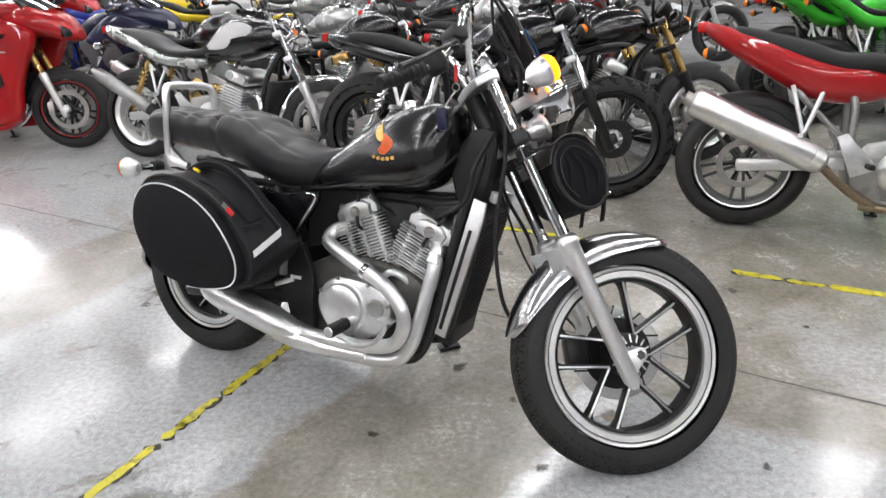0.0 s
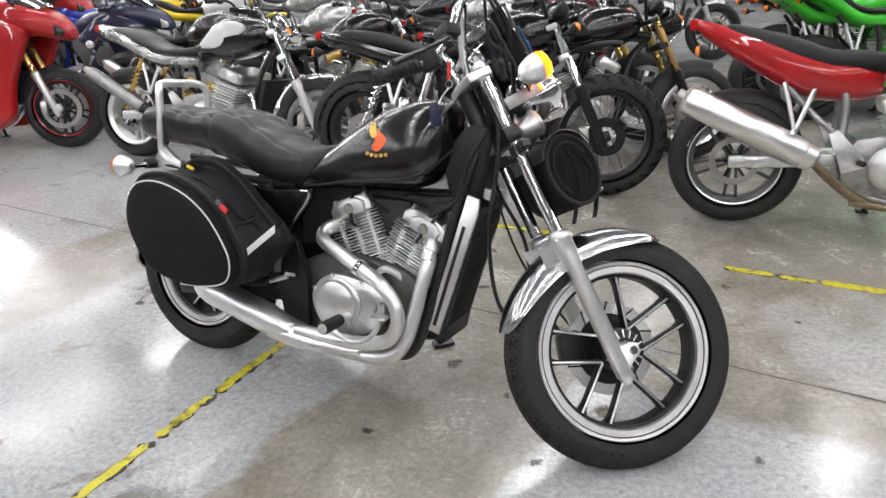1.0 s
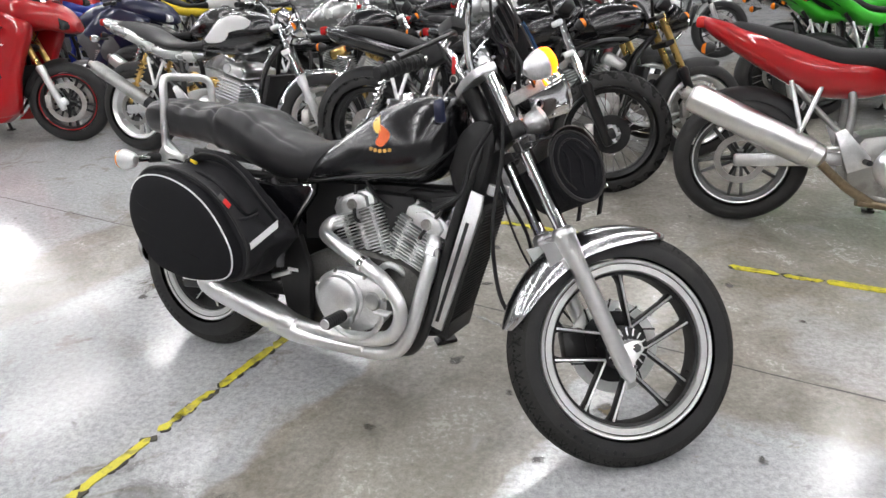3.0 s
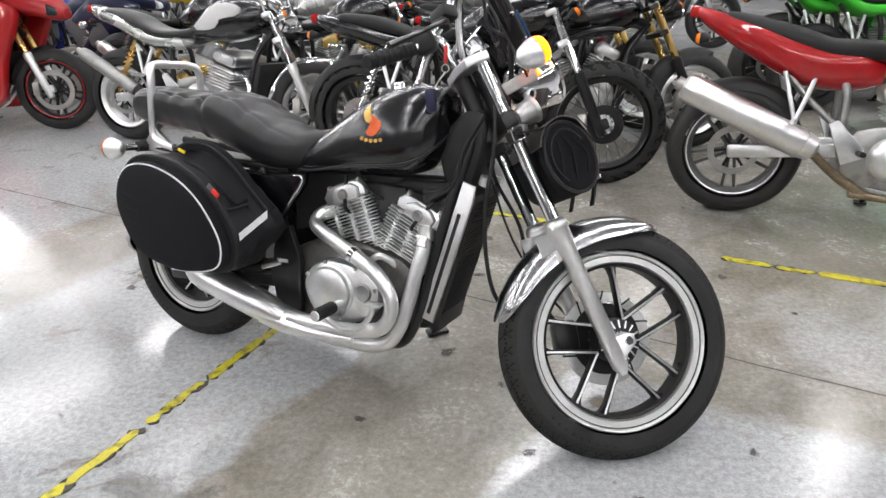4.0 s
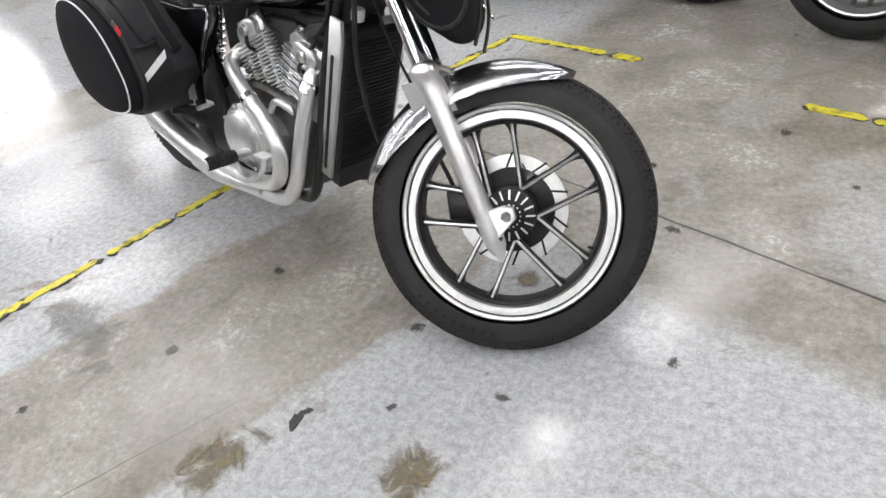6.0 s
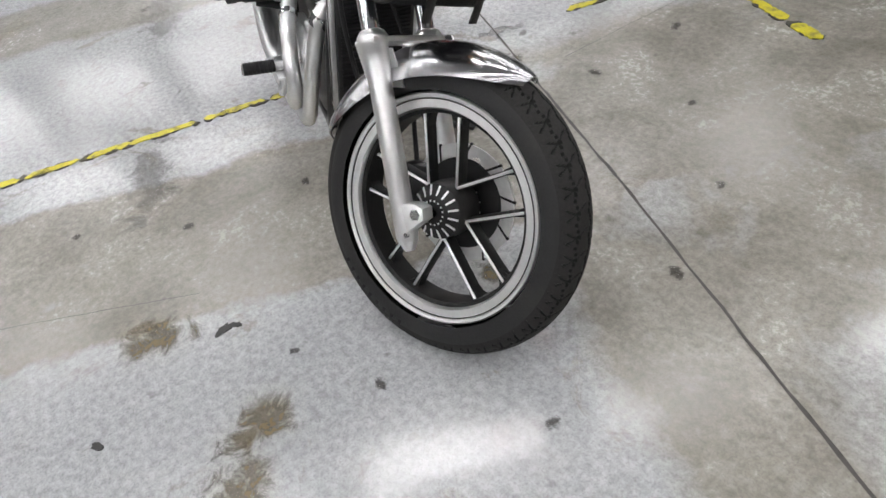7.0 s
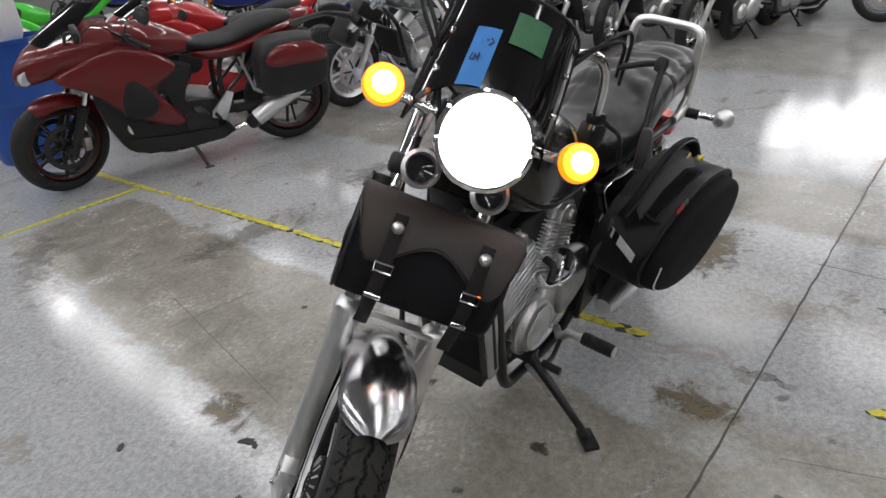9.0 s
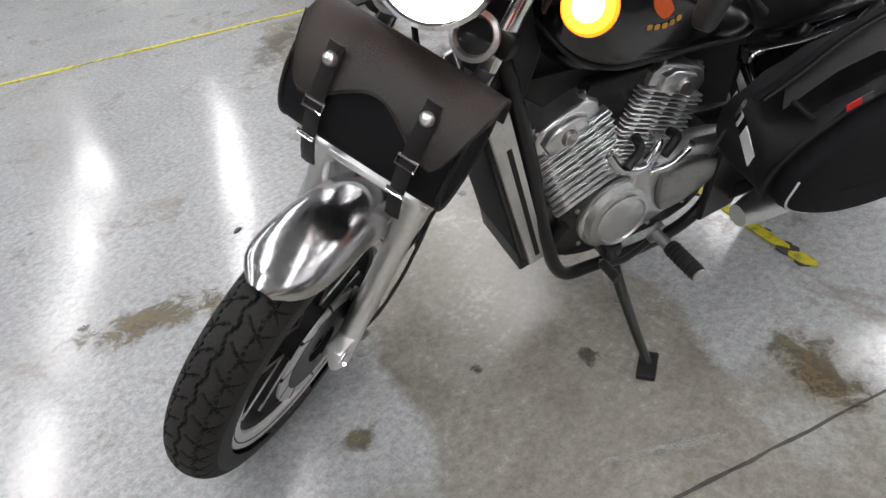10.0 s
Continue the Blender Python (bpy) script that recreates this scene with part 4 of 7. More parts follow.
def screen_label(name, t0, t1, h0, h1, mat, label, shear=0.0, lift=0.006):
    """A strip of tape that lies on the outside of the screen."""
    rows = []
    for i in range(7):
        row = []
        for j in range(7):
            h = h0 + (h1 - h0) * i / 6
            t = t0 + (t1 - t0) * j / 6 + shear * (i / 6 - 0.5)
            p = screen_point(t, h)
            row.append(p + Vector((lift, 0.3 * lift * t, 0.2 * lift)))
        rows.append(row)
    return part(name, sheet(rows, 0.0006).at(FORK), mat, screen, label)


blue = screen_label("tape_label", -0.43, -0.19, 0.0, 0.6, blue_tape, "blue paper tape label with handwriting", 0.0)
screen_label("tape_label", -0.1, 0.26, 0.5, 0.82, green_tape, "faded green tape label", 0.0)
rng = random.Random(8)
for k in range(5):
    t = -0.37 + 0.03 * k
    a = [screen_point(t + rng.uniform(-0.025, 0.025), (0.25 if k < 3 else 0.42) + rng.uniform(0, 0.09)) + Vector((0.0085, 0, 0)) for _ in range(4)]
    part("ink_stroke", tube(a, 0.0014, 5, 4).at(FORK), ink, screen)

# handlebar with its grips, levers and the folded-down mirror
bars = P("handlebar", Shape().join(*[tube([(-0.075, s_ * 0.045, 0.925), (-0.07, s_ * 0.07, 0.98), (-0.055, s_ * 0.13, 1.045), (-0.05, s_ * 0.2, 1.08), (-0.085, s_ * 0.25, 1.062), (-0.16, s_ * 0.29, 0.985), (-0.26, s_ * 0.325, 0.943), (-0.39, s_ * 0.385, 0.938)], 0.0115, 12) for s_ in (-1, 1)], tube([(-0.066, -0.075, 0.985), (-0.066, 0.075, 0.985)], 0.009, 10)).at(FORK), chrome, None, "chrome buckhorn handlebar")
GRIP_A, GRIP_B = Vector((-0.27, 0.33, 0.942)), Vector((-0.4, 0.39, 0.937))
for s_ in (-1, 1):
    side = Vector((1, s_, 1))
    ga, gb = GRIP_A * side, GRIP_B * side
    part("grip", Shape().join(rod(ga, gb, 0.0175, 18), *[rod(ga.lerp(gb, 0.08 + 0.12 * k), ga.lerp(gb, 0.14 + 0.12 * k), 0.0195, 14) for k in range(7)]).at(FORK), rubber_wall, bars, "black rubber grip")
    part("switch_box", block((0.05, 0.055, 0.06), 0.012, FORK @ pose(-0.235, s_ * 0.317, 0.95, 0, 0, s_ * -65)), black_plastic, bars)
    part("lever_perch", block((0.035, 0.04, 0.03), 0.008, FORK @ pose(-0.17, s_ * 0.296, 0.978, 0, 20, s_ * -60)), black_frame, bars)
    part("lever", tube([(-0.16, s_ * 0.31, 0.978), (-0.18, s_ * 0.365, 0.965), (-0.26, s_ * 0.41, 0.95), (-0.35, s_ * 0.45, 0.937)], [0.007, 0.006, 0.0055, 0.009], 8).at(FORK), black_frame, bars)
part("reservoir", block((0.05, 0.06, 0.035), 0.008, FORK @ pose(-0.15, -0.285, 1.002, 0, 20, 30)), black_plastic, bars)
part("mirror_stem", tube([(-0.06, 0.265, 1.08), (-0.04, 0.31, 1.105), (-0.026, 0.338, 1.113), (-0.02, 0.342, 1.1), (-0.008, 0.346, 1.02), (0.002, 0.35, 0.97)], 0.007, 10, 5).at(FORK), black_frame, bars, "black mirror arm hanging down")
part("mirror_joint", lathe([(0, -0.016), (0.012, -0.014), (0.016, 0), (0.012, 0.014), (0, 0.016)], 14, FORK @ pose(-0.025, 0.34, 1.112)), black_plastic, bars)
mir = slab([(-0.035, -0.055), (0.03, -0.06), (0.05, -0.02), (0.048, 0.03), (0.02, 0.055), (-0.03, 0.055), (-0.05, 0.015)], -0.008, 0.02, bulge=0.01, bevel=0.006, steps=3).at(FORK @ pose(0.004, 0.356, 0.93, 8, 0, -20) @ Matrix.Scale(0.75, 4))
part("mirror", mir, black_plastic, bars, "black mirror folded down")
for i, (a, b) in enumerate([((-0.12, -0.3, 1.06), (0.02, -0.06, 0.8)), ((-0.13, -0.31, 1.05), (-0.02, -0.03, 0.72)), ((-0.12, 0.3, 1.06), (0.03, 0.06, 0.82)), ((-0.1, 0.28, 1.07), (-0.02, 0.05, 0.7)), ((-0.09, -0.27, 1.08), (0.06, -0.02, 0.86))]):
    sg = -1 if a[1] < 0 else 1
    part("control_cable", tube([a, (a[0] + 0.12, a[1] * 0.8, a[2] + 0.04 + 0.02 * (i % 3)), (0.06 - 0.01 * i, sg * (0.17 - 0.02 * i), 1.0), (0.05, sg * 0.11, 0.92), b], 0.0045, 7).at(FORK), black_plastic, bars)
part("instrument", lathe([(0, -0.04), (0.03, -0.04), (0.045, -0.02), (0.048, 0.012), (0.04, 0.018), (0, 0.018)], 28, FORK @ pose(0.0, 0.012, 0.985, 0, -25, 0)), chrome, bars, "round chrome instrument")

# fuel tank with its badge
TANK = [(-0.335, 0.722, 0.742, 0.02, 0.4), (-0.28, 0.72, 0.79, 0.07, 0.38), (-0.2, 0.722, 0.835, 0.104, 0.35), (-0.134, 0.729, 0.878, 0.119, 0.32), (-0.03, 0.742, 0.948, 0.142, 0.3), (0.07, 0.748, 1.0, 0.156, 0.3), (0.17, 0.752, 1.025, 0.157, 0.32), (0.235, 0.772, 1.027, 0.145, 0.36), (0.278, 0.806, 1.016, 0.115, 0.42), (0.302, 0.85, 0.99, 0.065, 0.5), (0.31, 0.885, 0.96, 0.02, 0.5)]
tank = P("fuel_tank", body(TANK, 40, 2.5), black_paint, None, "glossy black teardrop fuel tank")
part("filler_cap", lathe([(0, 0.014), (0.02, 0.013), (0.03, 0.008), (0.032, -0.01), (0, -0.01)], 24, pose(0.1, 0, 1.018, 0, -8, 0)), chrome, tank)
part("tank_seam", Shape().join(*[tube([(x, s_ * hw * 0.93, lo + (hi - lo) * mid * 0.46) for x, lo, hi, hw, mid in TANK[1:10]], 0.0045, 8) for s_ in (-1, 1)]), black_frame, tank)


def tank_side(x, z):
    """The half width of the tank at a place on its side."""
    for a, b in zip(TANK, TANK[1:]):
        if a[0] <= x <= b[0]:
            f = (x - a[0]) / (b[0] - a[0])
            lo, hi, hw, at = (a[i] + (b[i] - a[i]) * f for i in (1, 2, 3, 4))
            mid = lo + (hi - lo) * at
            s = abs(z - mid) / ((hi - mid) if z > mid else (mid - lo))
            return hw * max(0.0, 1 - min(s, 1) ** 2.5) ** (1 / 2.5)
    return 0.1


def tank_decal(name, outline, s_, mat, label=""):
    pts = smooth_path([(p[0], 0, p[1]) for p in outline], 3, True)
    c = sum(pts, Vector()) / len(pts)
    v, rings = [], (1.0, 0.66, 0.33)
    for k in rings:
        for p in pts:
            q = c + (p - c) * k
            v.append((q.x, s_ * (tank_side(q.x, q.z) + 0.0025), q.z))
    v.append((c.x, s_ * (tank_side(c.x, c.z) + 0.003), c.z))
    n, f = len(pts), []
    for r in range(2):
        for i in range(n):
            j = (i + 1) % n
            f.append((r * n + i, r * n + j, (r + 1) * n + j, (r + 1) * n + i))
    for i in range(n):
        f.append((2 * n + i, 2 * n + (i + 1) % n, 3 * n))
    part(name, Shape().put(v, f), mat, tank, label)


for s_ in (-1, 1):
    tank_decal("badge", [(0.032, 0.96), (0.052, 0.963), (0.074, 0.93), (0.077, 0.915), (0.062, 0.912), (0.042, 0.93)], s_, yellow_print, "yellow and orange wing-shaped emblem")
    tank_decal("badge", [(0.067, 0.935), (0.087, 0.93), (0.112, 0.915), (0.112, 0.895), (0.087, 0.872), (0.064, 0.882), (0.074, 0.905)], s_, orange_print)
    for k in range(5):
        x = 0.042 + 0.0175 * k
        z = 0.867 - 0.004 * math.cos((k - 2) * 0.9)
        tank_decal("badge_bar", [(x, z), (x + 0.011, z + 0.001), (x + 0.0115, z - 0.008), (x + 0.0005, z - 0.009)], s_, gold_print)

# stepped seat with gathered cushions
SEAT = [(-1.0, 0.865, 0.93, 0.085, 0.6), (-0.975, 0.85, 0.97, 0.112, 0.65), (-0.9, 0.845, 0.982, 0.128, 0.66), (-0.78, 0.835, 0.975, 0.135, 0.66), (-0.69, 0.825, 0.962, 0.14, 0.66), (-0.61, 0.81, 0.975, 0.15, 0.65), (-0.52, 0.78, 0.968, 0.158, 0.62), (-0.43, 0.75, 0.925, 0.162, 0.6), (-0.34, 0.725, 0.88, 0.148, 0.6), (-0.26, 0.724, 0.862, 0.118, 0.6), (-0.19, 0.755, 0.866, 0.085, 0.6), (-0.125, 0.84, 0.878, 0.045, 0.6)]
seat_shape = body(SEAT, 96, 2.8, 22)


def gather(p):
    """Pleats and button tucks pressed into the cushions."""
    x, y, z = p
    if z < 0.8 or x > -0.24:
        return p
    d = 0.0
    wave = 0.008 * math.sin(y * 38)
    for c, deep in ((-0.9, 0.006), (-0.815, 0.009), (-0.745, 0.005), (-0.56, 0.005), (-0.475, 0.008), (-0.375, 0.006)):
        d += deep * math.exp(-((x - c - 0.3 * abs(y) + wave) / 0.02) ** 2)
    for bx in (-0.83, -0.53, -0.43):
        for by in (-0.055, 0.055):
            d += 0.012 * math.exp(-((x - bx) ** 2 + (y - by) ** 2) / 0.0012)
    d += 0.024 * math.exp(-((x + 0.655 - 0.25 * abs(y)) / 0.016) ** 2)
    d += 0.006 * math.exp(-((abs(y) - 0.105) / 0.008) ** 2)
    return (x, y * (1 - d * 1.2), z - d * (0.4 + 0.6 * max(0, (z - 0.84) / 0.14)))


seat_shape.v = [gather(p) for p in seat_shape.v]
seat = P("seat", seat_shape, vinyl, None, "black vinyl stepped dual seat with gathered cushions", 60)

# chrome grab rail behind the seat
rail = P("grab_rail", tube([(-0.770, -0.125, 0.775), (-0.855, -0.128, 0.80), (-0.865, -0.128, 0.86), (-0.863, -0.126, 0.98), (-0.868, -0.118, 1.04), (-0.882, -0.085, 1.056), (-0.885, 0, 1.058), (-0.882, 0.085, 1.056), (-0.868, 0.118, 1.04), (-0.863, 0.126, 0.98), (-0.865, 0.128, 0.86), (-0.855, 0.128, 0.80), (-0.770, 0.125, 0.775)], 0.0145, 12, 6), polished, None, "bright chromed passenger grab rail")
for s_ in (-1, 1):
    part("rail_plate", slab([(-0.920, 0.765), (-0.9, 0.76), (-0.78, 0.75), (-0.78, 0.785), (-0.840, 0.83), (-0.865, 0.86), (-0.880, 0.82)], s_ * 0.118, s_ * 0.132, bevel=0.004), polished, rail)
    m = Matrix.Translation((-0.935, s_ * 0.258, 0.773)) @ Matrix.Rotation(radians(-90), 4, "Y")
    sig = P("indicator", lathe([(0, -0.055), (0.014, -0.052), (0.028, -0.035), (0.036, 0.0), (0.036, 0.006), (0, 0.006)], 26, m), alloy, None, "chrome rear indicator with an amber lens")
    part("indicator_lens", lathe([(0, 0.03), (0.02, 0.028), (0.033, 0.018), (0.035, 0.006), (0, 0.006)], 26, m), orange_lens, sig)
    part("indicator_stalk", rod((-0.91, s_ * 0.245, 0.773), (-0.905, s_ * 0.12, 0.772), 0.012, 12), chrome, sig)
    part("stalk_collar", rod((-0.907, s_ * 0.175, 0.773), (-0.905, s_ * 0.115, 0.772), 0.018, 14), black_plastic, sig)
rear_guard = P("rear_fender", mudguard(0.345, 0.085, 35, 185, 0.004, 0.06, 26, TRUE @ Matrix.Translation(REAR)), black_paint, None, "black rear mudguard")
tail = P("tail_light", slab([(-0.05, -0.03), (0.0, -0.04), (0.04, -0.03), (0.04, 0.04), (-0.03, 0.045)], -0.05, 0.05, bevel=0.012).at(pose(-1.06, 0.0, 0.66)), red_lens, None, "red tail light")
part("tail_bracket", bar((-1.05, 0, 0.67), (-0.98, 0, 0.70), 0.05, 0.02), black_frame, tail)

# frame, swing arm and dampers
frame_tubes = Shape().join(
    tube([(0.42, 0, 1.0), (0.36, 0, 0.93), (0.1, 0, 0.8), (-0.25, 0, 0.74), (-0.45, 0, 0.72)], 0.024, 12),
    lathe([(0, -0.1), (0.034, -0.1), (0.034, 0.1), (0, 0.1)], 18, Matrix.Translation((0.43, 0, 0.99)) @ pose(0, 0, 0, 0, -29.5, 0)))
for s_ in (-1, 1):
    frame_tubes.join(tube([(0.40, s_ * 0.03, 0.93), (0.36, s_ * 0.07, 0.8), (0.31, s_ * 0.1, 0.6), (0.26, s_ * 0.115, 0.38), (0.2, s_ * 0.115, 0.235), (0.1, s_ * 0.11, 0.205), (-0.1, s_ * 0.11, 0.205), (-0.23, s_ * 0.11, 0.26), (-0.26, s_ * 0.12, 0.42), (-0.3, s_ * 0.12, 0.6), (-0.38, s_ * 0.11, 0.73)], 0.017, 12, 5))
    frame_tubes.join(tube([(-0.28, s_ * 0.09, 0.735), (-0.5, s_ * 0.11, 0.745), (-0.8, s_ * 0.12, 0.765), (-0.95, s_ * 0.11, 0.775)], 0.014, 10, 4))
    frame_tubes.join(tube([(-0.27, s_ * 0.12, 0.45), (-0.4, s_ * 0.13, 0.6), (-0.58, s_ * 0.13, 0.74)], 0.014, 10, 4))
P("frame", frame_tubes, black_frame, None, "black steel tube frame")
for s_ in (-1, 1):
    P("swing_arm", bar((-0.25, s_ * 0.11, 0.36), (-0.82, s_ * 0.12, 0.315), 0.03, 0.05, 0.01), black_frame)
    damper = P("shock_absorber", rod((-0.76, s_ * 0.15, 0.34), (-0.62, s_ * 0.145, 0.72), 0.016, 14), chrome)
    a, b = Vector((-0.74, s_ * 0.15, 0.40)), Vector((-0.645, s_ * 0.146, 0.65))
    coil = [a + (b - a) * (k / 72) + Vector((math.cos(k * 0.78) * 0.026, math.sin(k * 0.78) * 0.026, 0)) for k in range(73)]
    part("spring", tube(coil, 0.0045, 6, 1), chrome, damper)
    P("axle_nut", rod((REAR.x, s_ * 0.12, REAR.z), (REAR.x, s_ * 0.155, REAR.z), 0.016, 6), chrome)
    cover = P("side_cover", slab([(-0.5, 0.73), (-0.34, 0.72), (-0.18, 0.735), (-0.185, 0.70), (-0.26, 0.6), (-0.3, 0.52), (-0.4, 0.53), (-0.5, 0.62)], s_ * 0.11, s_ * 0.148, bulge=0.006, bevel=0.01), black_paint, None, "black side cover with a chrome edge")
    part("cover_trim", tube([(-0.215, s_ * 0.151, 0.728), (-0.188, s_ * 0.151, 0.727), (-0.192, s_ * 0.152, 0.70), (-0.265, s_ * 0.154, 0.598), (-0.305, s_ * 0.152, 0.52)], 0.0045, 8, 3), chrome, cover)
    part("plate_label", block((0.045, 0.002, 0.012), 0.0005, pose(-0.265, s_ * 0.16, 0.44)), white_tag, cover)
    P("fork_pivot_plate", slab([(-0.3, 0.28), (-0.2, 0.26), (-0.2, 0.45), (-0.24, 0.56), (-0.3, 0.52), (-0.33, 0.4)], s_ * 0.125, s_ * 0.15, bevel=0.008), black_frame)
    P("air_box", slab([(-0.02, 0.72), (0.16, 0.715), (0.2, 0.66), (0.16, 0.58), (0.1, 0.56), (0.04, 0.62)], s_ * 0.02, s_ * 0.075, bevel=0.012), black_plastic)
P("drive_shaft_cover", rod((-0.28, 0.13, 0.33), (-0.76, 0.13, 0.316), 0.034, 18), black_frame)
P("final_drive", lathe([(0, -0.05), (0.06, -0.05), (0.09, -0.02), (0.09, 0.02), (0.05, 0.05), (0, 0.05)], 28, Matrix.Translation((-0.8, 0.1, 0.316)) @ TO_Y), black_frame)

P("battery_box", slab([(-0.30, 0.52), (-0.05, 0.56), (0.1, 0.6), (0.24, 0.66), (0.32, 0.72), (0.3, 0.75), (-0.3, 0.73)], -0.04, 0.04, bevel=0.02), black_plastic)
P("neck_cover", slab([(0.27, 0.86), (0.34, 0.95), (0.41, 0.96), (0.43, 0.88), (0.39, 0.72), (0.35, 0.66), (0.31, 0.7), (0.28, 0.78)], -0.06, 0.06, bevel=0.03, steps=3), black_plastic, None, "black plastic steering neck cover")
P("wiring_loom", Shape().join(*[tube([(0.42, -0.06 + 0.03 * k, 0.95 - 0.01 * k), (0.37, -0.09 + 0.02 * k, 0.85), (0.34, -0.1 + 0.01 * k, 0.74), (0.24, -0.09, 0.68 + 0.01 * k)], 0.007, 7, 5) for k in range(4)]), black_plastic)
P("brake_line", tube([(0.46, -0.08, 1.0), (0.47, -0.1, 0.85), (0.45, -0.1, 0.65), (0.47, -0.07, 0.45), (0.52, -0.03, 0.34)], 0.007, 8, 5), black_plastic)

# engine
engine = P("engine", slab([(-0.27, 0.43), (-0.2, 0.5), (-0.05, 0.53), (0.1, 0.515), (0.2, 0.48), (0.25, 0.4), (0.22, 0.28), (0.12, 0.225), (-0.12, 0.22), (-0.25, 0.28)], -0.125, 0.085, bevel=0.022, steps=3), engine_dark, None, "aluminium V-twin engine with finned cylinders")
for s_, mat_ in ((-1, alloy),):
    cov = slab([(-0.165, 0.375), (-0.14, 0.435), (-0.08, 0.47), (-0.01, 0.468), (0.06, 0.455), (0.115, 0.42), (0.125, 0.37), (0.10, 0.315), (0.03, 0.275), (-0.06, 0.27), (-0.13, 0.30)], -0.12, -0.178, bevel=0.012, steps=4)
    clutch = part("clutch_cover", cov, alloy, engine, "cast aluminium clutch cover")
    part("clutch_dome", lathe([(0, 0.038), (0.06, 0.036), (0.076, 0.028), (0.08, 0.015), (0.088, 0.01), (0.088, 0), (0, 0)], 40, Matrix.Translation((-0.055, -0.172, 0.375)) @ Matrix.Rotation(radians(90), 4, "X")), alloy, engine)
    part("timing_cap", lathe([(0, 0.012), (0.026, 0.011), (0.031, 0.004), (0.031, 0), (0, 0)], 28, Matrix.Translation((0.07, -0.176, 0.385)) @ Matrix.Rotation(radians(90), 4, "X")), alloy, engine)
    for k, (bx, bz) in enumerate([(-0.155, 0.42), (-0.08, 0.475), (0.04, 0.466), (0.118, 0.40), (0.09, 0.30), (-0.02, 0.268), (-0.12, 0.295)]):
        part("cover_bolt", rod((bx * 0.96, -0.17, 0.37 + (bz - 0.37) * 0.92), (bx * 0.96, -0.184, 0.37 + (bz - 0.37) * 0.92), 0.007, 6), steel, engine)
gen = part("generator_cover", lathe([(0, 0.075), (0.06, 0.074), (0.082, 0.064), (0.09, 0.045), (0.1, 0.04), (0.104, 0.0), (0, 0)], 44, Matrix.Translation((0.05, 0.055, 0.352)) @ TO_Y), alloy, engine, "round cast generator cover")
part("generator_ring", ring_y([(0.098, 0.042), (0.1, 0.046), (0.094, 0.05), (0.09, 0.046)], 44).at(Matrix.Translation((0.05, 0.055, 0.352))), polished, engine)
part("generator_ring", ring_y([(0.07, 0.072), (0.073, 0.077), (0.066, 0.079), (0.062, 0.074)], 44).at(Matrix.Translation((0.05, 0.055, 0.352))), polished, engine)
for k in range(6):
    q = radians(60 * k + 20)
    part("cover_bolt", rod((0.05 + 0.112 * math.cos(q), 0.07, 0.352 + 0.112 * math.sin(q)), (0.05 + 0.112 * math.cos(q), 0.092, 0.352 + 0.112 * math.sin(q)), 0.007, 6), steel, engine)
part("sprocket_cover", slab([(-0.04, 0.45), (-0.1, 0.475), (-0.2, 0.455), (-0.235, 0.42), (-0.16, 0.365), (-0.06, 0.345)], 0.112, 0.142, bulge=0.005, bevel=0.012, steps=3), alloy_dull, engine, "cast sprocket cover")
for k in range(3):
    part("hose_union", tube([(-0.06 + 0.05 * k, 0.1, 0.55 + 0.01 * k), (-0.05 + 0.05 * k, 0.135, 0.56), (-0.01 + 0.05 * k, 0.15, 0.535)], 0.011, 10, 4), chrome if k == 1 else black_plastic, engine)
part("gearbox_cover", slab([(0.02, 0.47), (0.0, 0.5), (-0.1, 0.52), (-0.24, 0.50), (-0.28, 0.43), (-0.2, 0.36), (-0.08, 0.30), (0.02, 0.29)], 0.07, 0.116, bulge=0.008, bevel=0.014, steps=3), alloy, engine)
for i, (bx, bz) in enumerate([(-0.02, 0.49), (-0.12, 0.51), (-0.23, 0.49), (-0.26, 0.43), (-0.14, 0.335), (-0.04, 0.305)]):
    part("cover_bolt", rod((bx, 0.11, bz), (bx, 0.13, bz), 0.006, 6), steel, engine)


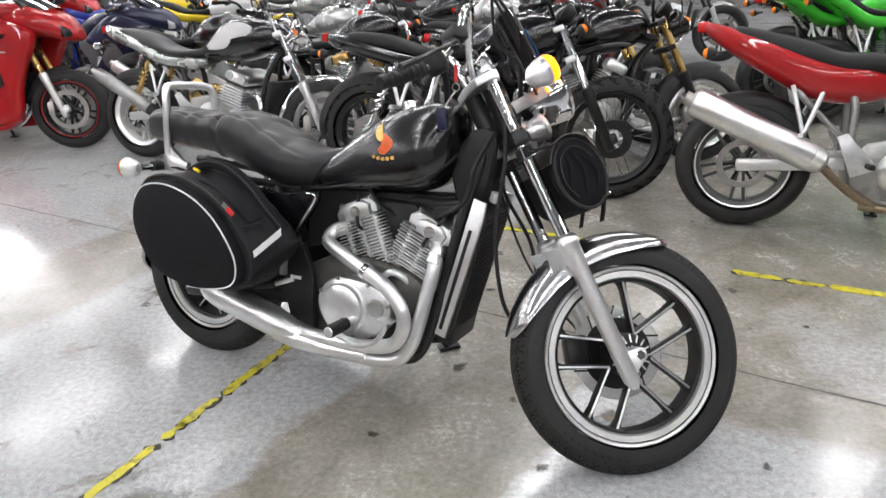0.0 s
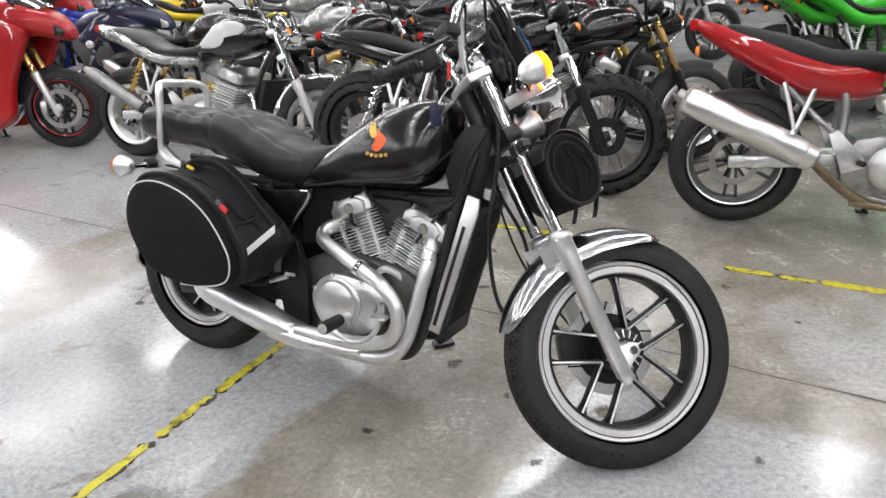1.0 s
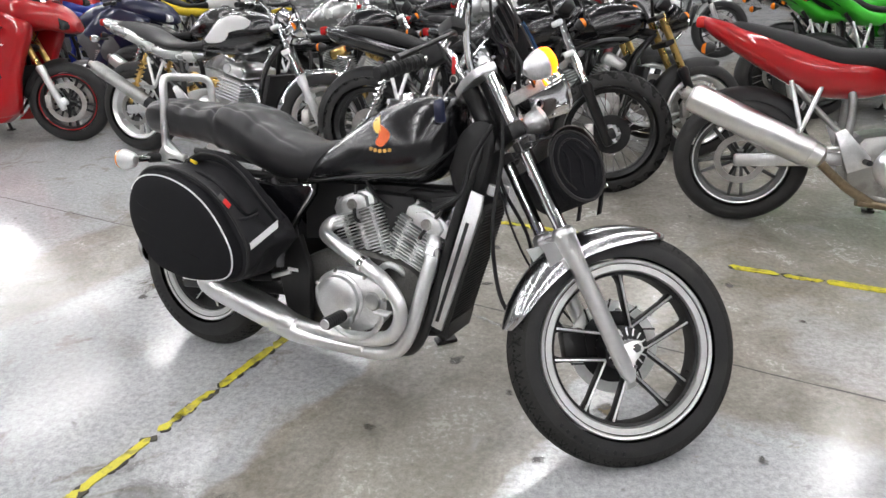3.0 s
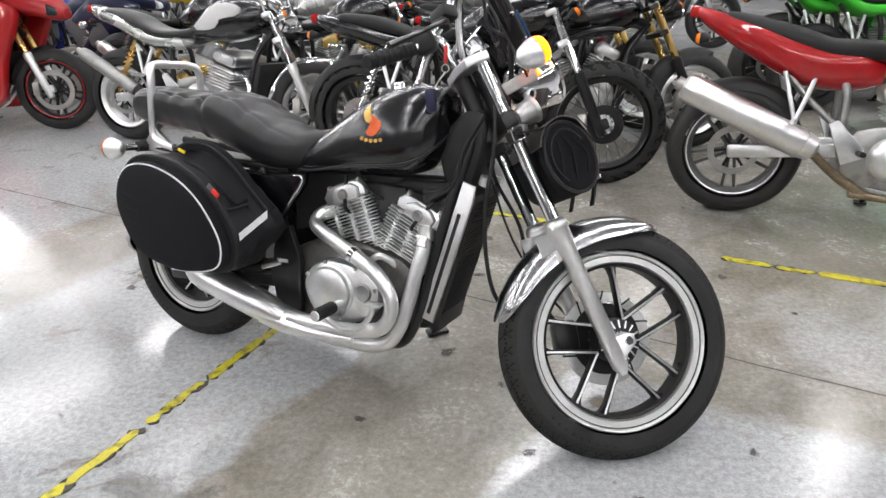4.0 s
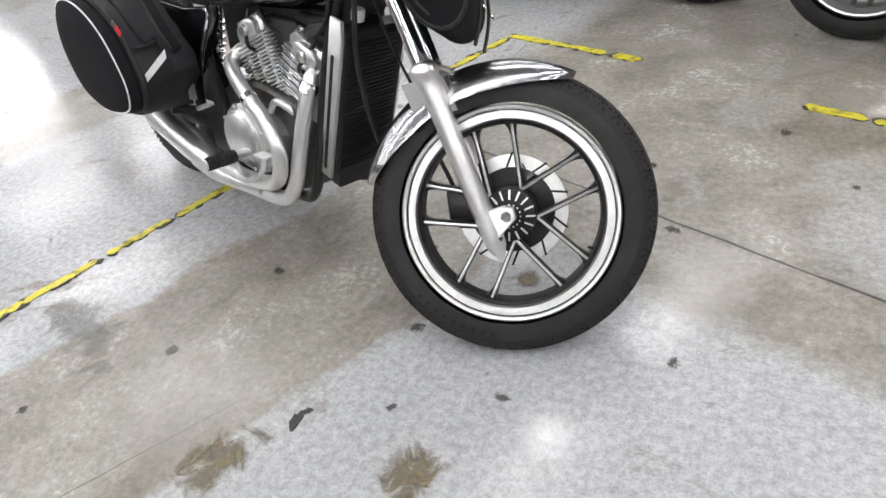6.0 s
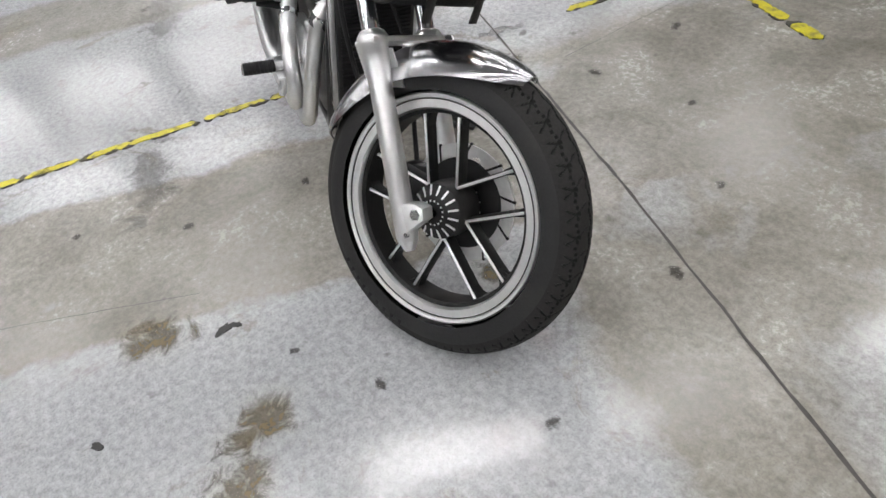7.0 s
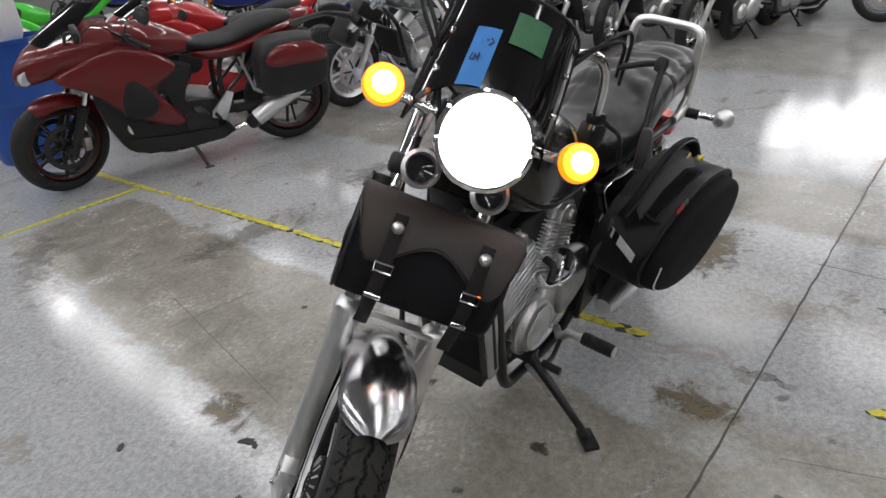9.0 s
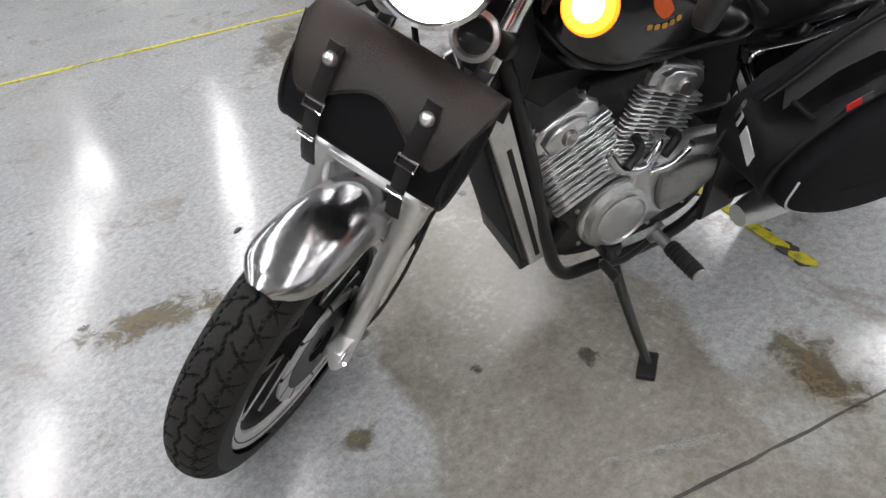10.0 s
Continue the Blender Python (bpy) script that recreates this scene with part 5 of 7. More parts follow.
def cylinder(base, top):
    """A finned cylinder from the crankcase up."""
    m = Matrix.Translation((base[0], 0, base[1])) @ Matrix.Rotation(math.atan2(top[0] - base[0], top[1] - base[1]), 4, "Y")
    barrel = P("cylinder", lathe([(0.0, -0.06), (0.066, -0.06), (0.066, 0.17), (0, 0.17)], 28, m), alloy_dull, None, "finned aluminium cylinder")
    fin = mesh_of("fin", block((0.2, 0.2, 0.0045), 0.0015, None, 1), alloy)
    notch = mesh_of("fin", block((0.192, 0.194, 0.0045), 0.0015, None, 1), alloy)
    for k in range(19):
        f = part("fin", fin if k % 2 else notch, None, barrel)
        f.matrix_basis = m @ pose(0, 0, -0.035 + k * 0.0108)
    for sx in (-1, 0, 1):
        for sy in (-1, 1):
            part("stud", rod((sx * 0.06, sy * 0.084, -0.03), (sx * 0.06, sy * 0.084, 0.165), 0.0095, 8).at(m), alloy, barrel)
    headm = slab([(-0.082, -0.022), (0.082, -0.022), (0.084, 0.004), (0.066, 0.026), (0.03, 0.034), (-0.03, 0.034), (-0.066, 0.026), (-0.084, 0.004)], -0.092, 0.092, bevel=0.01).at(m @ pose(0, 0, 0.188))
    hd = part("cylinder_head", headm, alloy, barrel, "cast cylinder head cover")
    for s2 in (-1, 1):
        part("head_cap", slab([(-0.05, -0.028), (0.05, -0.028), (0.055, 0.006), (0.03, 0.024), (-0.03, 0.024), (-0.055, 0.006)], s2 * 0.086, s2 * 0.112, bulge=0.004, bevel=0.008).at(m @ pose(0.01, 0, 0.19)), alloy, barrel)
        part("head_plug", lathe([(0, 0.012), (0.014, 0.011), (0.019, 0.003), (0.019, 0), (0, 0)], 18, m @ Matrix.Translation((0.01, s2 * 0.114, 0.185)) @ Matrix.Rotation(radians(-90 * s2), 4, "X")), steel, barrel)
        for q in (-1, 1):
            part("head_bolt", rod((q * 0.062, s2 * 0.07, 0.2), (q * 0.062, s2 * 0.07, 0.226), 0.009, 6).at(m), steel, barrel)
        for q in range(4):
            part("head_rib", block((0.008, 0.03, 0.03), 0.002, m @ pose(-0.06 + 0.04 * q, s2 * 0.072, 0.207)), alloy, barrel)
    part("spark_plug_lead", tube([m @ Vector((0.0, -0.08, 0.12)), m @ Vector((0.01, -0.12, 0.15)), m @ Vector((0.03, -0.09, 0.24))], 0.006, 8), black_plastic, barrel)
    return barrel


cylinder((0.008, 0.50), (-0.067, 0.70))
cylinder((0.145, 0.475), (0.238, 0.68))
P("coolant_pipe", tube([(0.05, -0.13, 0.46), (0.1, -0.14, 0.5), (0.14, -0.13, 0.49), (0.17, -0.1, 0.45)], 0.011, 10), alloy)
P("coolant_hose", tube([(0.35, -0.03, 0.74), (0.25, -0.05, 0.72), (0.15, -0.04, 0.72), (0.08, 0.0, 0.68)], 0.018, 10), black_plastic)
P("coolant_hose", tube([(0.3, 0.06, 0.36), (0.24, 0.09, 0.33), (0.2, 0.1, 0.38)], 0.018, 10), black_plastic)
P("fuel_hose", tube([(-0.02, -0.07, 0.75), (0.04, -0.09, 0.70), (0.1, -0.06, 0.66)], 0.006, 8), black_plastic)
P("linkage_pipe", tube([(0.0, 0.14, 0.55), (0.04, 0.15, 0.52), (0.1, 0.145, 0.53), (0.13, 0.13, 0.57)], 0.01, 10), chrome)
P("linkage_pipe", tube([(-0.08, 0.15, 0.53), (-0.03, 0.16, 0.51), (0.02, 0.15, 0.5)], 0.009, 10), chrome)
P("horn", lathe([(0, -0.02), (0.03, -0.02), (0.042, 0.0), (0.042, 0.012), (0, 0.014)], 24, Matrix.Translation((0.38, 0.03, 0.78)) @ pose(0, 0, 0, 0, 70, 0)), black_frame)

# radiator behind the fork
rm = Matrix.Translation((0.345, 0, 0.525)) @ Matrix.Rotation(radians(-16.5 * -1), 4, "Y")
radiator = P("radiator", block((0.05, 0.215, 0.42), 0.006, rm), black_frame, None, "black radiator with silver side panels")
core_fin = mesh_of("core_fin", block((0.006, 0.19, 0.0025), 0), black_plastic)
for k in range(34):
    part("core_fin", core_fin, None, radiator).matrix_basis = rm @ pose(0.027, 0, -0.185 + 0.0112 * k)
for s_ in (-1, 1):
    part("side_panel", slab([(-0.03, -0.225), (0.014, -0.225), (0.02, 0.19), (0.012, 0.235), (-0.03, 0.235)], s_ * 0.108, s_ * 0.12, bevel=0.005).at(rm), alloy, radiator, "silver side panel")
    part("side_slot", block((0.012, 0.003, 0.34), 0.001, rm @ pose(-0.01, s_ * 0.12, -0.03)), black_plastic, radiator)
part("lower_shield", slab([(-0.03, -0.25), (0.035, -0.25), (0.03, -0.19), (-0.03, -0.19)], -0.1, 0.1, bevel=0.008).at(rm), black_plastic, radiator)
part("filler_neck", rod((0.02, -0.07, 0.235), (0.02, -0.07, 0.265), 0.018, 14).at(rm), alloy, radiator)

# exhaust
P("exhaust_pipe", tube([(0.225, -0.06, 0.60), (0.262, -0.115, 0.585), (0.262, -0.14, 0.53), (0.247, -0.155, 0.46), (0.232, -0.17, 0.38), (0.205, -0.18, 0.29), (0.165, -0.185, 0.238), (0.10, -0.187, 0.22), (0.02, -0.19, 0.219), (-0.1, -0.2, 0.225), (-0.2, -0.205, 0.235)], 0.0235, 16), polished, None, "polished front exhaust pipe")
P("exhaust_pipe", tube([(-0.09, -0.06, 0.62), (-0.15, -0.08, 0.6), (-0.155, -0.115, 0.57), (-0.09, -0.15, 0.548), (0.027, -0.185, 0.51), (0.12, -0.205, 0.474), (0.18, -0.215, 0.42), (0.195, -0.216, 0.36), (0.165, -0.216, 0.30), (0.1, -0.215, 0.275), (-0.02, -0.212, 0.263), (-0.2, -0.214, 0.27)], 0.0235, 16), polished, None, "polished rear exhaust pipe")
for a, b in (((0.03, -0.186, 0.509), (0.05, -0.19, 0.502)), ((0.258, -0.135, 0.545), (0.262, -0.12, 0.575))):
    P("pipe_clamp", rod(a, b, 0.0285, 18), chrome)
P("exhaust_collector", tube([(0.05, -0.2, 0.24), (-0.05, -0.205, 0.24), (-0.2, -0.208, 0.25), (-0.3, -0.21, 0.275)], [0.026, 0.034, 0.046, 0.05], 18, 5, flat=0.7), polished)
muffler = P("muffler", lathe([(0, 0), (0.03, 0), (0.044, 0.05), (0.052, 0.12), (0.052, 0.36), (0.044, 0.41), (0.03, 0.44), (0.022, 0.44), (0.02, 0.4)], 30, along((-0.22, -0.212, 0.262), (-0.64, -0.2, 0.365))), polished, None, "long brushed silencer")
muffler2 = P("muffler", lathe([(0, 0), (0.03, 0), (0.042, 0.06), (0.05, 0.14), (0.052, 0.4), (0.044, 0.46), (0.03, 0.5), (0.022, 0.5), (0.02, 0.46)], 30, along((-0.27, 0.2, 0.29), (-0.93, 0.205, 0.375))), polished, None, "long brushed silencer")

# pegs, pedals and the side stand
for s_ in (-1, 1):
    peg = P("foot_peg", rod((0.0, s_ * 0.2, 0.345), (0.0, s_ * 0.25, 0.345), 0.014, 12), alloy, None, "folding rubber foot peg")
    part("peg_rubber", rod((0, s_ * 0.25, 0.347), (0, s_ * 0.35, 0.347), 0.019, 18), rubber_wall, peg, "ribbed rubber peg pad")
    part("peg_cap", rod((0, s_ * 0.35, 0.347), (0, s_ * 0.356, 0.347), 0.0165, 18), polished, peg)
    for k in range(7):
        part("peg_rib", rod((0, s_ * (0.26 + 0.0125 * k), 0.347), (0, s_ * (0.267 + 0.0125 * k), 0.347), 0.0205, 18), rubber_wall, peg)
    P("peg_bracket", tube([(-0.08, s_ * 0.13, 0.28), (-0.02, s_ * 0.17, 0.3), (0.0, s_ * 0.205, 0.345)], 0.013, 10), alloy)
    pas = P("passenger_peg", rod((-0.36, s_ * 0.16, 0.40), (-0.37, s_ * 0.25, 0.42), 0.013, 12), rubber_wall)
    part("peg_hanger", bar((-0.28, s_ * 0.145, 0.43), (-0.37, s_ * 0.16, 0.40), 0.03, 0.016, 0.005), alloy, pas)
P("brake_pedal", Shape().join(tube([(-0.06, -0.22, 0.30), (0.03, -0.245, 0.28), (0.1, -0.245, 0.30), (0.135, -0.24, 0.34), (0.14, -0.24, 0.37)], 0.009, 10), block((0.055, 0.04, 0.01), 0.004, pose(0.145, -0.24, 0.376))), alloy)
P("gear_lever", Shape().join(tube([(0.0, 0.18, 0.3), (0.08, 0.2, 0.3), (0.15, 0.21, 0.32)], 0.008, 10), rod((0.15, 0.2, 0.32), (0.15, 0.26, 0.32), 0.012, 12)), black_frame)
foot_l = BIKE.inverted() @ Vector((0.033, 2.833, 0.012))
top_l = Vector((0.06, 0.12, 0.25))
stand = P("side_stand", tube([top_l, top_l.lerp(foot_l, 0.4) + Vector((0.012, 0.02, 0)), foot_l], [0.016, 0.014, 0.011], 12), black_frame, None, "black steel side stand, folded out")
stand_m = BIKE.inverted() @ pose(0.038, 2.835, 0.009, 0, 0, 25)
part("stand_foot", block((0.085, 0.045, 0.016), 0.005, stand_m), black_frame, stand)
part("stand_spring", tube([top_l + Vector((0.02, 0, -0.02)) + (foot_l - top_l) * (k / 60) * 0.4 + Vector((math.cos(k * 1.2) * 0.008, math.sin(k * 1.2) * 0.008, 0)) for k in range(60)], 0.002, 5, 1), steel, stand)
part("stand_bracket", block((0.05, 0.06, 0.04), 0.008, pose(0.055, 0.105, 0.25)), black_frame, stand)

# luggage on the motorcycle: two soft saddlebags and a leather fork bag
BELT = [(-0.09, 0.305, 0.597), (-0.12, 0.24, 0.62), (-0.126, 0.227, 0.625), (-0.13, 0.22, 0.627), (-0.166, 0.141, 0.655), (-0.2, 0.11, 0.72)]


def saddlebag(s_, place, label, hole):
    """A tapering soft bag with a padded outer panel; hole is how far the carry handle stands clear."""
    bag = thing("saddlebag", place, label, "saddlebag", "saddlebags")
    inner = [(-0.79, 0.60), (-0.775, 0.70), (-0.72, 0.765), (-0.62, 0.79), (-0.51, 0.785), (-0.40, 0.74), (-0.295, 0.665), (-0.21, 0.595), (-0.225, 0.53), (-0.32, 0.43), (-0.45, 0.40), (-0.66, 0.42), (-0.765, 0.50)]
    waist = [(-0.80, 0.61), (-0.78, 0.71), (-0.72, 0.77), (-0.62, 0.785 - hole * 0.4), (-0.50, 0.765 - hole), (-0.40, 0.71 - hole), (-0.315, 0.632 - hole * 0.4), (-0.245, 0.57), (-0.26, 0.51), (-0.325, 0.43), (-0.45, 0.405), (-0.66, 0.425), (-0.77, 0.51)]
    shoulder = [(-0.805, 0.62), (-0.785, 0.715), (-0.725, 0.768), (-0.62, 0.778), (-0.50, 0.752), (-0.395, 0.692), (-0.318, 0.61), (-0.278, 0.53), (-0.30, 0.445), (-0.40, 0.412), (-0.54, 0.405), (-0.68, 0.44), (-0.77, 0.52)]
    panel = [(-0.795, 0.62), (-0.775, 0.705), (-0.72, 0.752), (-0.62, 0.762), (-0.505, 0.733), (-0.41, 0.676), (-0.34, 0.597), (-0.302, 0.52), (-0.32, 0.45), (-0.41, 0.42), (-0.54, 0.413), (-0.68, 0.45), (-0.76, 0.53)]

    if s_ > 0:   # this bag has a blunter nose
        inner, waist = ([(x if x < -0.31 else -0.31 + (x + 0.31) * 0.75, z) for x, z in q] for q in (inner, waist))

    def ring(pts, y, f=1.0):
        c = Vector((-0.55, 0, 0.585))
        return smooth_path([c + (Vector((x, 0, z)) - c) * f + Vector((0, s_ * y, 0)) for x, z in pts], 5, True)

    def skin(rings):
        sh = loft(rings)
        if s_ > 0:
            sh.f = [q[::-1] for q in sh.f]
        return sh

    def sag(p, k):
        """Shallow folds in the cloth."""
        x, y, z = p
        return (x + 0.003 * math.sin(z * 47 + k), y + s_ * (0.004 * math.sin(x * 31 + z * 22 + k) + 0.003 * math.sin(x * 58 - z * 41 + 2 * k)), z + 0.003 * math.sin(x * 39 + k))

    cloth = skin([ring(inner, 0.14, 0.9), ring(inner, 0.15), ring(inner, 0.2), ring(waist, 0.225), ring(waist, 0.255), ring(shoulder, 0.29), ring(shoulder, 0.318), ring(shoulder, 0.322, 0.95)])
    cloth.v = [sag(p, 1.0 + s_) for p in cloth.v]
    part("bag_body", cloth, nylon_sheen, bag, "", 60)
    part("bag_lid", skin([ring(panel, 0.31, 0.97), ring(panel, 0.325), ring(panel, 0.345), ring(panel, 0.36, 0.985), ring(panel, 0.37, 0.95), ring(panel, 0.376, 0.9), ring(panel, 0.383, 0.7), ring(panel, 0.387, 0.4), ring(panel, 0.388, 0.1)]), nylon, bag, "padded outer panel", 60)
    c = Vector((-0.55, 0, 0.585))
    cord = [c + (Vector((x, 0, z)) - c) * 0.965 + Vector((0, s_ * 0.3675, 0)) for x, z in panel]
    part("piping", tube(cord[1:11] if s_ < 0 else cord[7:10], 0.003, 6, 5), white_tag, bag, "grey reflective piping")
    part("zip", tube(ring(shoulder, 0.322, 1.0)[5:40], 0.006, 6, 1), black_plastic, bag)
    # handle: a padded band that stands clear of the opening
    band = [(-0.64, 0.785, 0.205), (-0.57, 0.81 + hole * 0.2, 0.2), (-0.47, 0.80 + hole * 0.3, 0.2), (-0.37, 0.748 + hole * 0.25, 0.205), (-0.29, 0.682, 0.21), (-0.225 if s_ < 0 else -0.245, 0.62, 0.205)]
    part("carry_handle", tube([(x, s_ * y, z) for x, z, y in band], 0.02, 10, 6, flat=0.5), nylon, bag, "padded carry handle")
    part("handle_edge", tube([(x, s_ * (y + 0.018), z + 0.008) for x, z, y in band], 0.004, 6, 6), black_plastic, bag)
    part("opening_rim", tube([(-0.6, s_ * 0.262, 0.768 - hole * 0.2), (-0.5, s_ * 0.272, 0.757 - hole * 0.5), (-0.4, s_ * 0.275, 0.702 - hole * 0.5), (-0.33, s_ * 0.262, 0.642 - hole * 0.2), (-0.3, s_ * 0.235, 0.655)], 0.006, 8, 5), nylon, bag)
    if hole > 0.03:
        # an added dark sheet stands in for the shade under the handle
        part("opening_shade", sheet([[Vector((x, s_ * (y - 0.012), z - 0.008)).lerp(Vector((x + 0.02, s_ * 0.256, z - 0.055)), f) for x, z, y in band[1:5]] for f in (0.0, 0.5, 1.0)], 0.002), leather_black, bag, "dark sheet that gives the shade inside the handle opening")
    part("pocket_seam", tube([(-0.48, s_ * 0.287, 0.742), (-0.4, s_ * 0.3, 0.672), (-0.36, s_ * 0.302, 0.636), (-0.325, s_ * 0.29, 0.628), (-0.285, s_ * 0.25, 0.645)], 0.005, 7, 5), nylon_sheen, bag)
    if s_ < 0:
        part("reflector_strip", sheet([[(-0.282 + 0.09 * j / 4, s_ * (0.302 - 0.045 * j / 4 + 0.006), 0.53 + 0.08 * j / 4 + 0.026 * i) for j in range(5)] for i in range(2)], 0.002 * -s_), white_tag, bag, "white reflective strip")
    else:
        to_bag = place.inverted() @ BIKE
        belt = [to_bag @ Vector(p) for p in BELT]
        part("front_strap", sheet([[(x + 0.004, y, z + 0.016 * i) for x, y, z in belt] for i in (-0.8, 0.8)], 0.003), nylon, bag, "black webbing strap")
        for k in (0, 2):
            p, q = Vector(belt[k + 1]), Vector(belt[k + 1]).lerp(Vector(belt[k + 2]), 0.75) if k else Vector(belt[0])
            part("reflector_strip", sheet([[p.lerp(q, f) + Vector((0.012, 0.005, 0.013 * i)) for f in (0, 0.5, 1)] for i in (-1, 1)], 0.002), white_tag, bag, "white reflective strip")
        part("care_label", sheet([[(-0.47 - 0.05 * i, 0.216 + 0.012 * i, 0.735 + 0.055 * j / 3 * (0.3 + 0.7 * i) + 0.01 * i) for j in range(4)] for i in range(2)], 0.002), white_tag, bag, "white care label with a yellow edge")
        part("label_edge", bar((-0.525, 0.23, 0.755), (-0.525, 0.228, 0.805), 0.012, 0.004, 0.001), yellow_paint, bag)
    part("support_strap", tube([(-0.235, s_ * 0.19, 0.6), (-0.25, s_ * 0.175, 0.54), (-0.265, s_ * 0.165, 0.45)], 0.014, 8, 4, flat=0.3), grey_plastic, bag, "grey webbing strap")
    tilt = Matrix.Translation((-0.366, s_ * 0.3285, 0.69)) @ pose(0, 0, 0, s_ * 10, 36, 0)
    part("maker_tag", block((0.032, 0.004, 0.017), 0.001, tilt @ pose(0.012, 0, 0)), red_tag, bag, "red and grey fabric tag")
    part("maker_tag", block((0.024, 0.004, 0.017), 0.001, tilt @ pose(-0.016, 0, 0)), grey_plastic, bag)
    part("pull_tab", block((0.03, 0.012, 0.01), 0.003, pose(-0.575, s_ * 0.25, 0.795, 0, 20, 0)), yellow_paint, bag, "yellow-green zip pull")
    for k in range(3):
        part("embossed_line", bar((-0.72, s_ * 0.384, 0.655 - 0.045 * k), (-0.5 + 0.03 * k, s_ * 0.3865, 0.58 - 0.04 * k), 0.004, 0.004, 0.001), nylon, bag)
    for bx, bz in ((-0.805, 0.665), (-0.808, 0.56)):
        part("side_buckle", block((0.025, 0.03, 0.04), 0.006, pose(bx, s_ * 0.26, bz)), black_plastic, bag)


saddlebag(-1, BIKE @ pose(-0.378, -0.36, 0.69) @ Matrix.Diagonal((0.94, 0.94, 0.97, 1)) @ pose(0.366, 0.3285, -0.69), "black nylon soft saddlebag with grey reflective piping", 0.012)
saddlebag(1, BIKE @ pose(-0.266, 0.357, 0.707, -5.4, -13.1, -4.1) @ Matrix.Diagonal((1.028, 0.94, 1.01, 1)) @ pose(0.366, -0.3285, -0.69), "black nylon soft saddlebag with its handle opening showing", 0.08)

fork_bag = thing("fork_bag", BIKE @ FORK @ pose(-0.008, -0.022, 0.0) @ FORK.inverted(), "brown-black leather tool bag strapped to the fork", "tool bag")


def oval(y, sx, sz, n=26):
    return [(0.062 + sx * math.cos(2 * math.pi * k / n), y, 0.548 + sz * math.sin(2 * math.pi * k / n)) for k in range(n)]


bagshape = loft([oval(y, 0.074 * f, 0.108 * f) for y, f in ((-0.132, 0.3), (-0.135, 0.9), (-0.128, 0.985), (-0.09, 1.0), (0.0, 1.0), (0.13, 1.0), (0.176, 0.985), (0.184, 0.9), (0.182, 0.3))])
part("bag_body", bagshape.at(FORK), nylon, fork_bag, "soft black bag body", 50)
for y in (-0.135, 0.184):
    part("end_piping", tube([Vector(p) for p in oval(y, 0.07, 0.103)][::2], 0.005, 8, 3, True).at(FORK), leather_black, fork_bag)

for k, (sx, sz, dx) in enumerate(((0.012, 0.075, -0.03), (0.01, 0.085, 0.002), (0.012, 0.07, 0.034))):
    fold = [Vector((0.062 + dx + sx * math.sin(q * 3.1 + k), -0.134 - 0.006 * math.cos(q * 2.2), 0.548 + sz * q)) for q in (-0.95, -0.6, -0.2, 0.2, 0.6, 0.9)]
    part("end_fold", tube(fold, [0.001, 0.003, 0.005, 0.0055, 0.004, 0.001], 8, 4).at(FORK), nylon, fork_bag)
part("end_seam", tube([Vector((0.062 + 0.052 * math.cos(q), -0.139, 0.548 + 0.08 * math.sin(q))) for q in (0.4, 1.0, 1.6, 2.2, 2.8, 3.4, 4.0)], 0.003, 6, 4).at(FORK), leather_black, fork_bag)


def flap_point(t, y):
    """The leather flap: t runs from the back over the top and down the front."""
    a = radians(150 - 175 * t)
    return Vector((0.064 + 0.084 * math.cos(a), y, 0.55 + 0.116 * math.sin(a)))


rows = []
for i in range(15):
    row = []
    for j in range(25):
        y = -0.141 + 0.34 * j / 24
        low = 0.845 - 0.085 * math.cos((j / 24 * 2 - 1) * math.pi * 1.35)
        edge = 1 - 0.34 * max(0, 1 - min(j, 24 - j) / 3.4) ** 2.2
        row.append(flap_point(i / 14 * low * edge, y))
    rows.append(row)
flap = sheet(rows, -0.0045).at(FORK)
part("bag_flap", flap, leather, fork_bag, "brown leather flap with a scalloped edge", 50)
part("flap_stitching", tube([rows[-1][j] + Vector((0.004, 0, 0.006)) for j in range(25)], 0.0016, 5, 2).at(FORK), leather_black, fork_bag)
for y in (-0.059, 0.119):
    strap = part("bag_strap", sheet([[Vector((0.152 - 0.004 * abs(k) - 0.06 * max(0, (0.56 - z) / 0.16) ** 2 + 0.006, y + 0.014 * k, z)) for k in (-1, 0, 1)] for z in (0.63, 0.60, 0.57, 0.54, 0.51, 0.48, 0.45, 0.42, 0.395)], -0.004).at(FORK), leather_black, fork_bag, "buckled leather strap")
    part("stud", lathe([(0, 0.012), (0.008, 0.01), (0.0125, 0.004), (0.0125, 0), (0, 0)], 18, FORK @ pose(0.156, y, 0.603, 0, 80, 0)), polished, fork_bag, "domed chrome stud")
    bk = Vector((0.154, y, 0.522))
    part("buckle", tube([bk + Vector((0, a, b)) for a, b in ((-0.018, -0.008), (0.018, -0.008), (0.018, 0.008), (-0.018, 0.008))], 0.0028, 6, 1, True).at(FORK), chrome, fork_bag, "chrome roller buckle")
    part("keeper", tube([Vector((0.142, y + a, 0.462 + b)) for a, b in ((-0.016, -0.002), (0.016, -0.002), (0.016, 0.003), (-0.016, 0.003))], 0.0026, 6, 1, True).at(FORK), chrome, fork_bag)
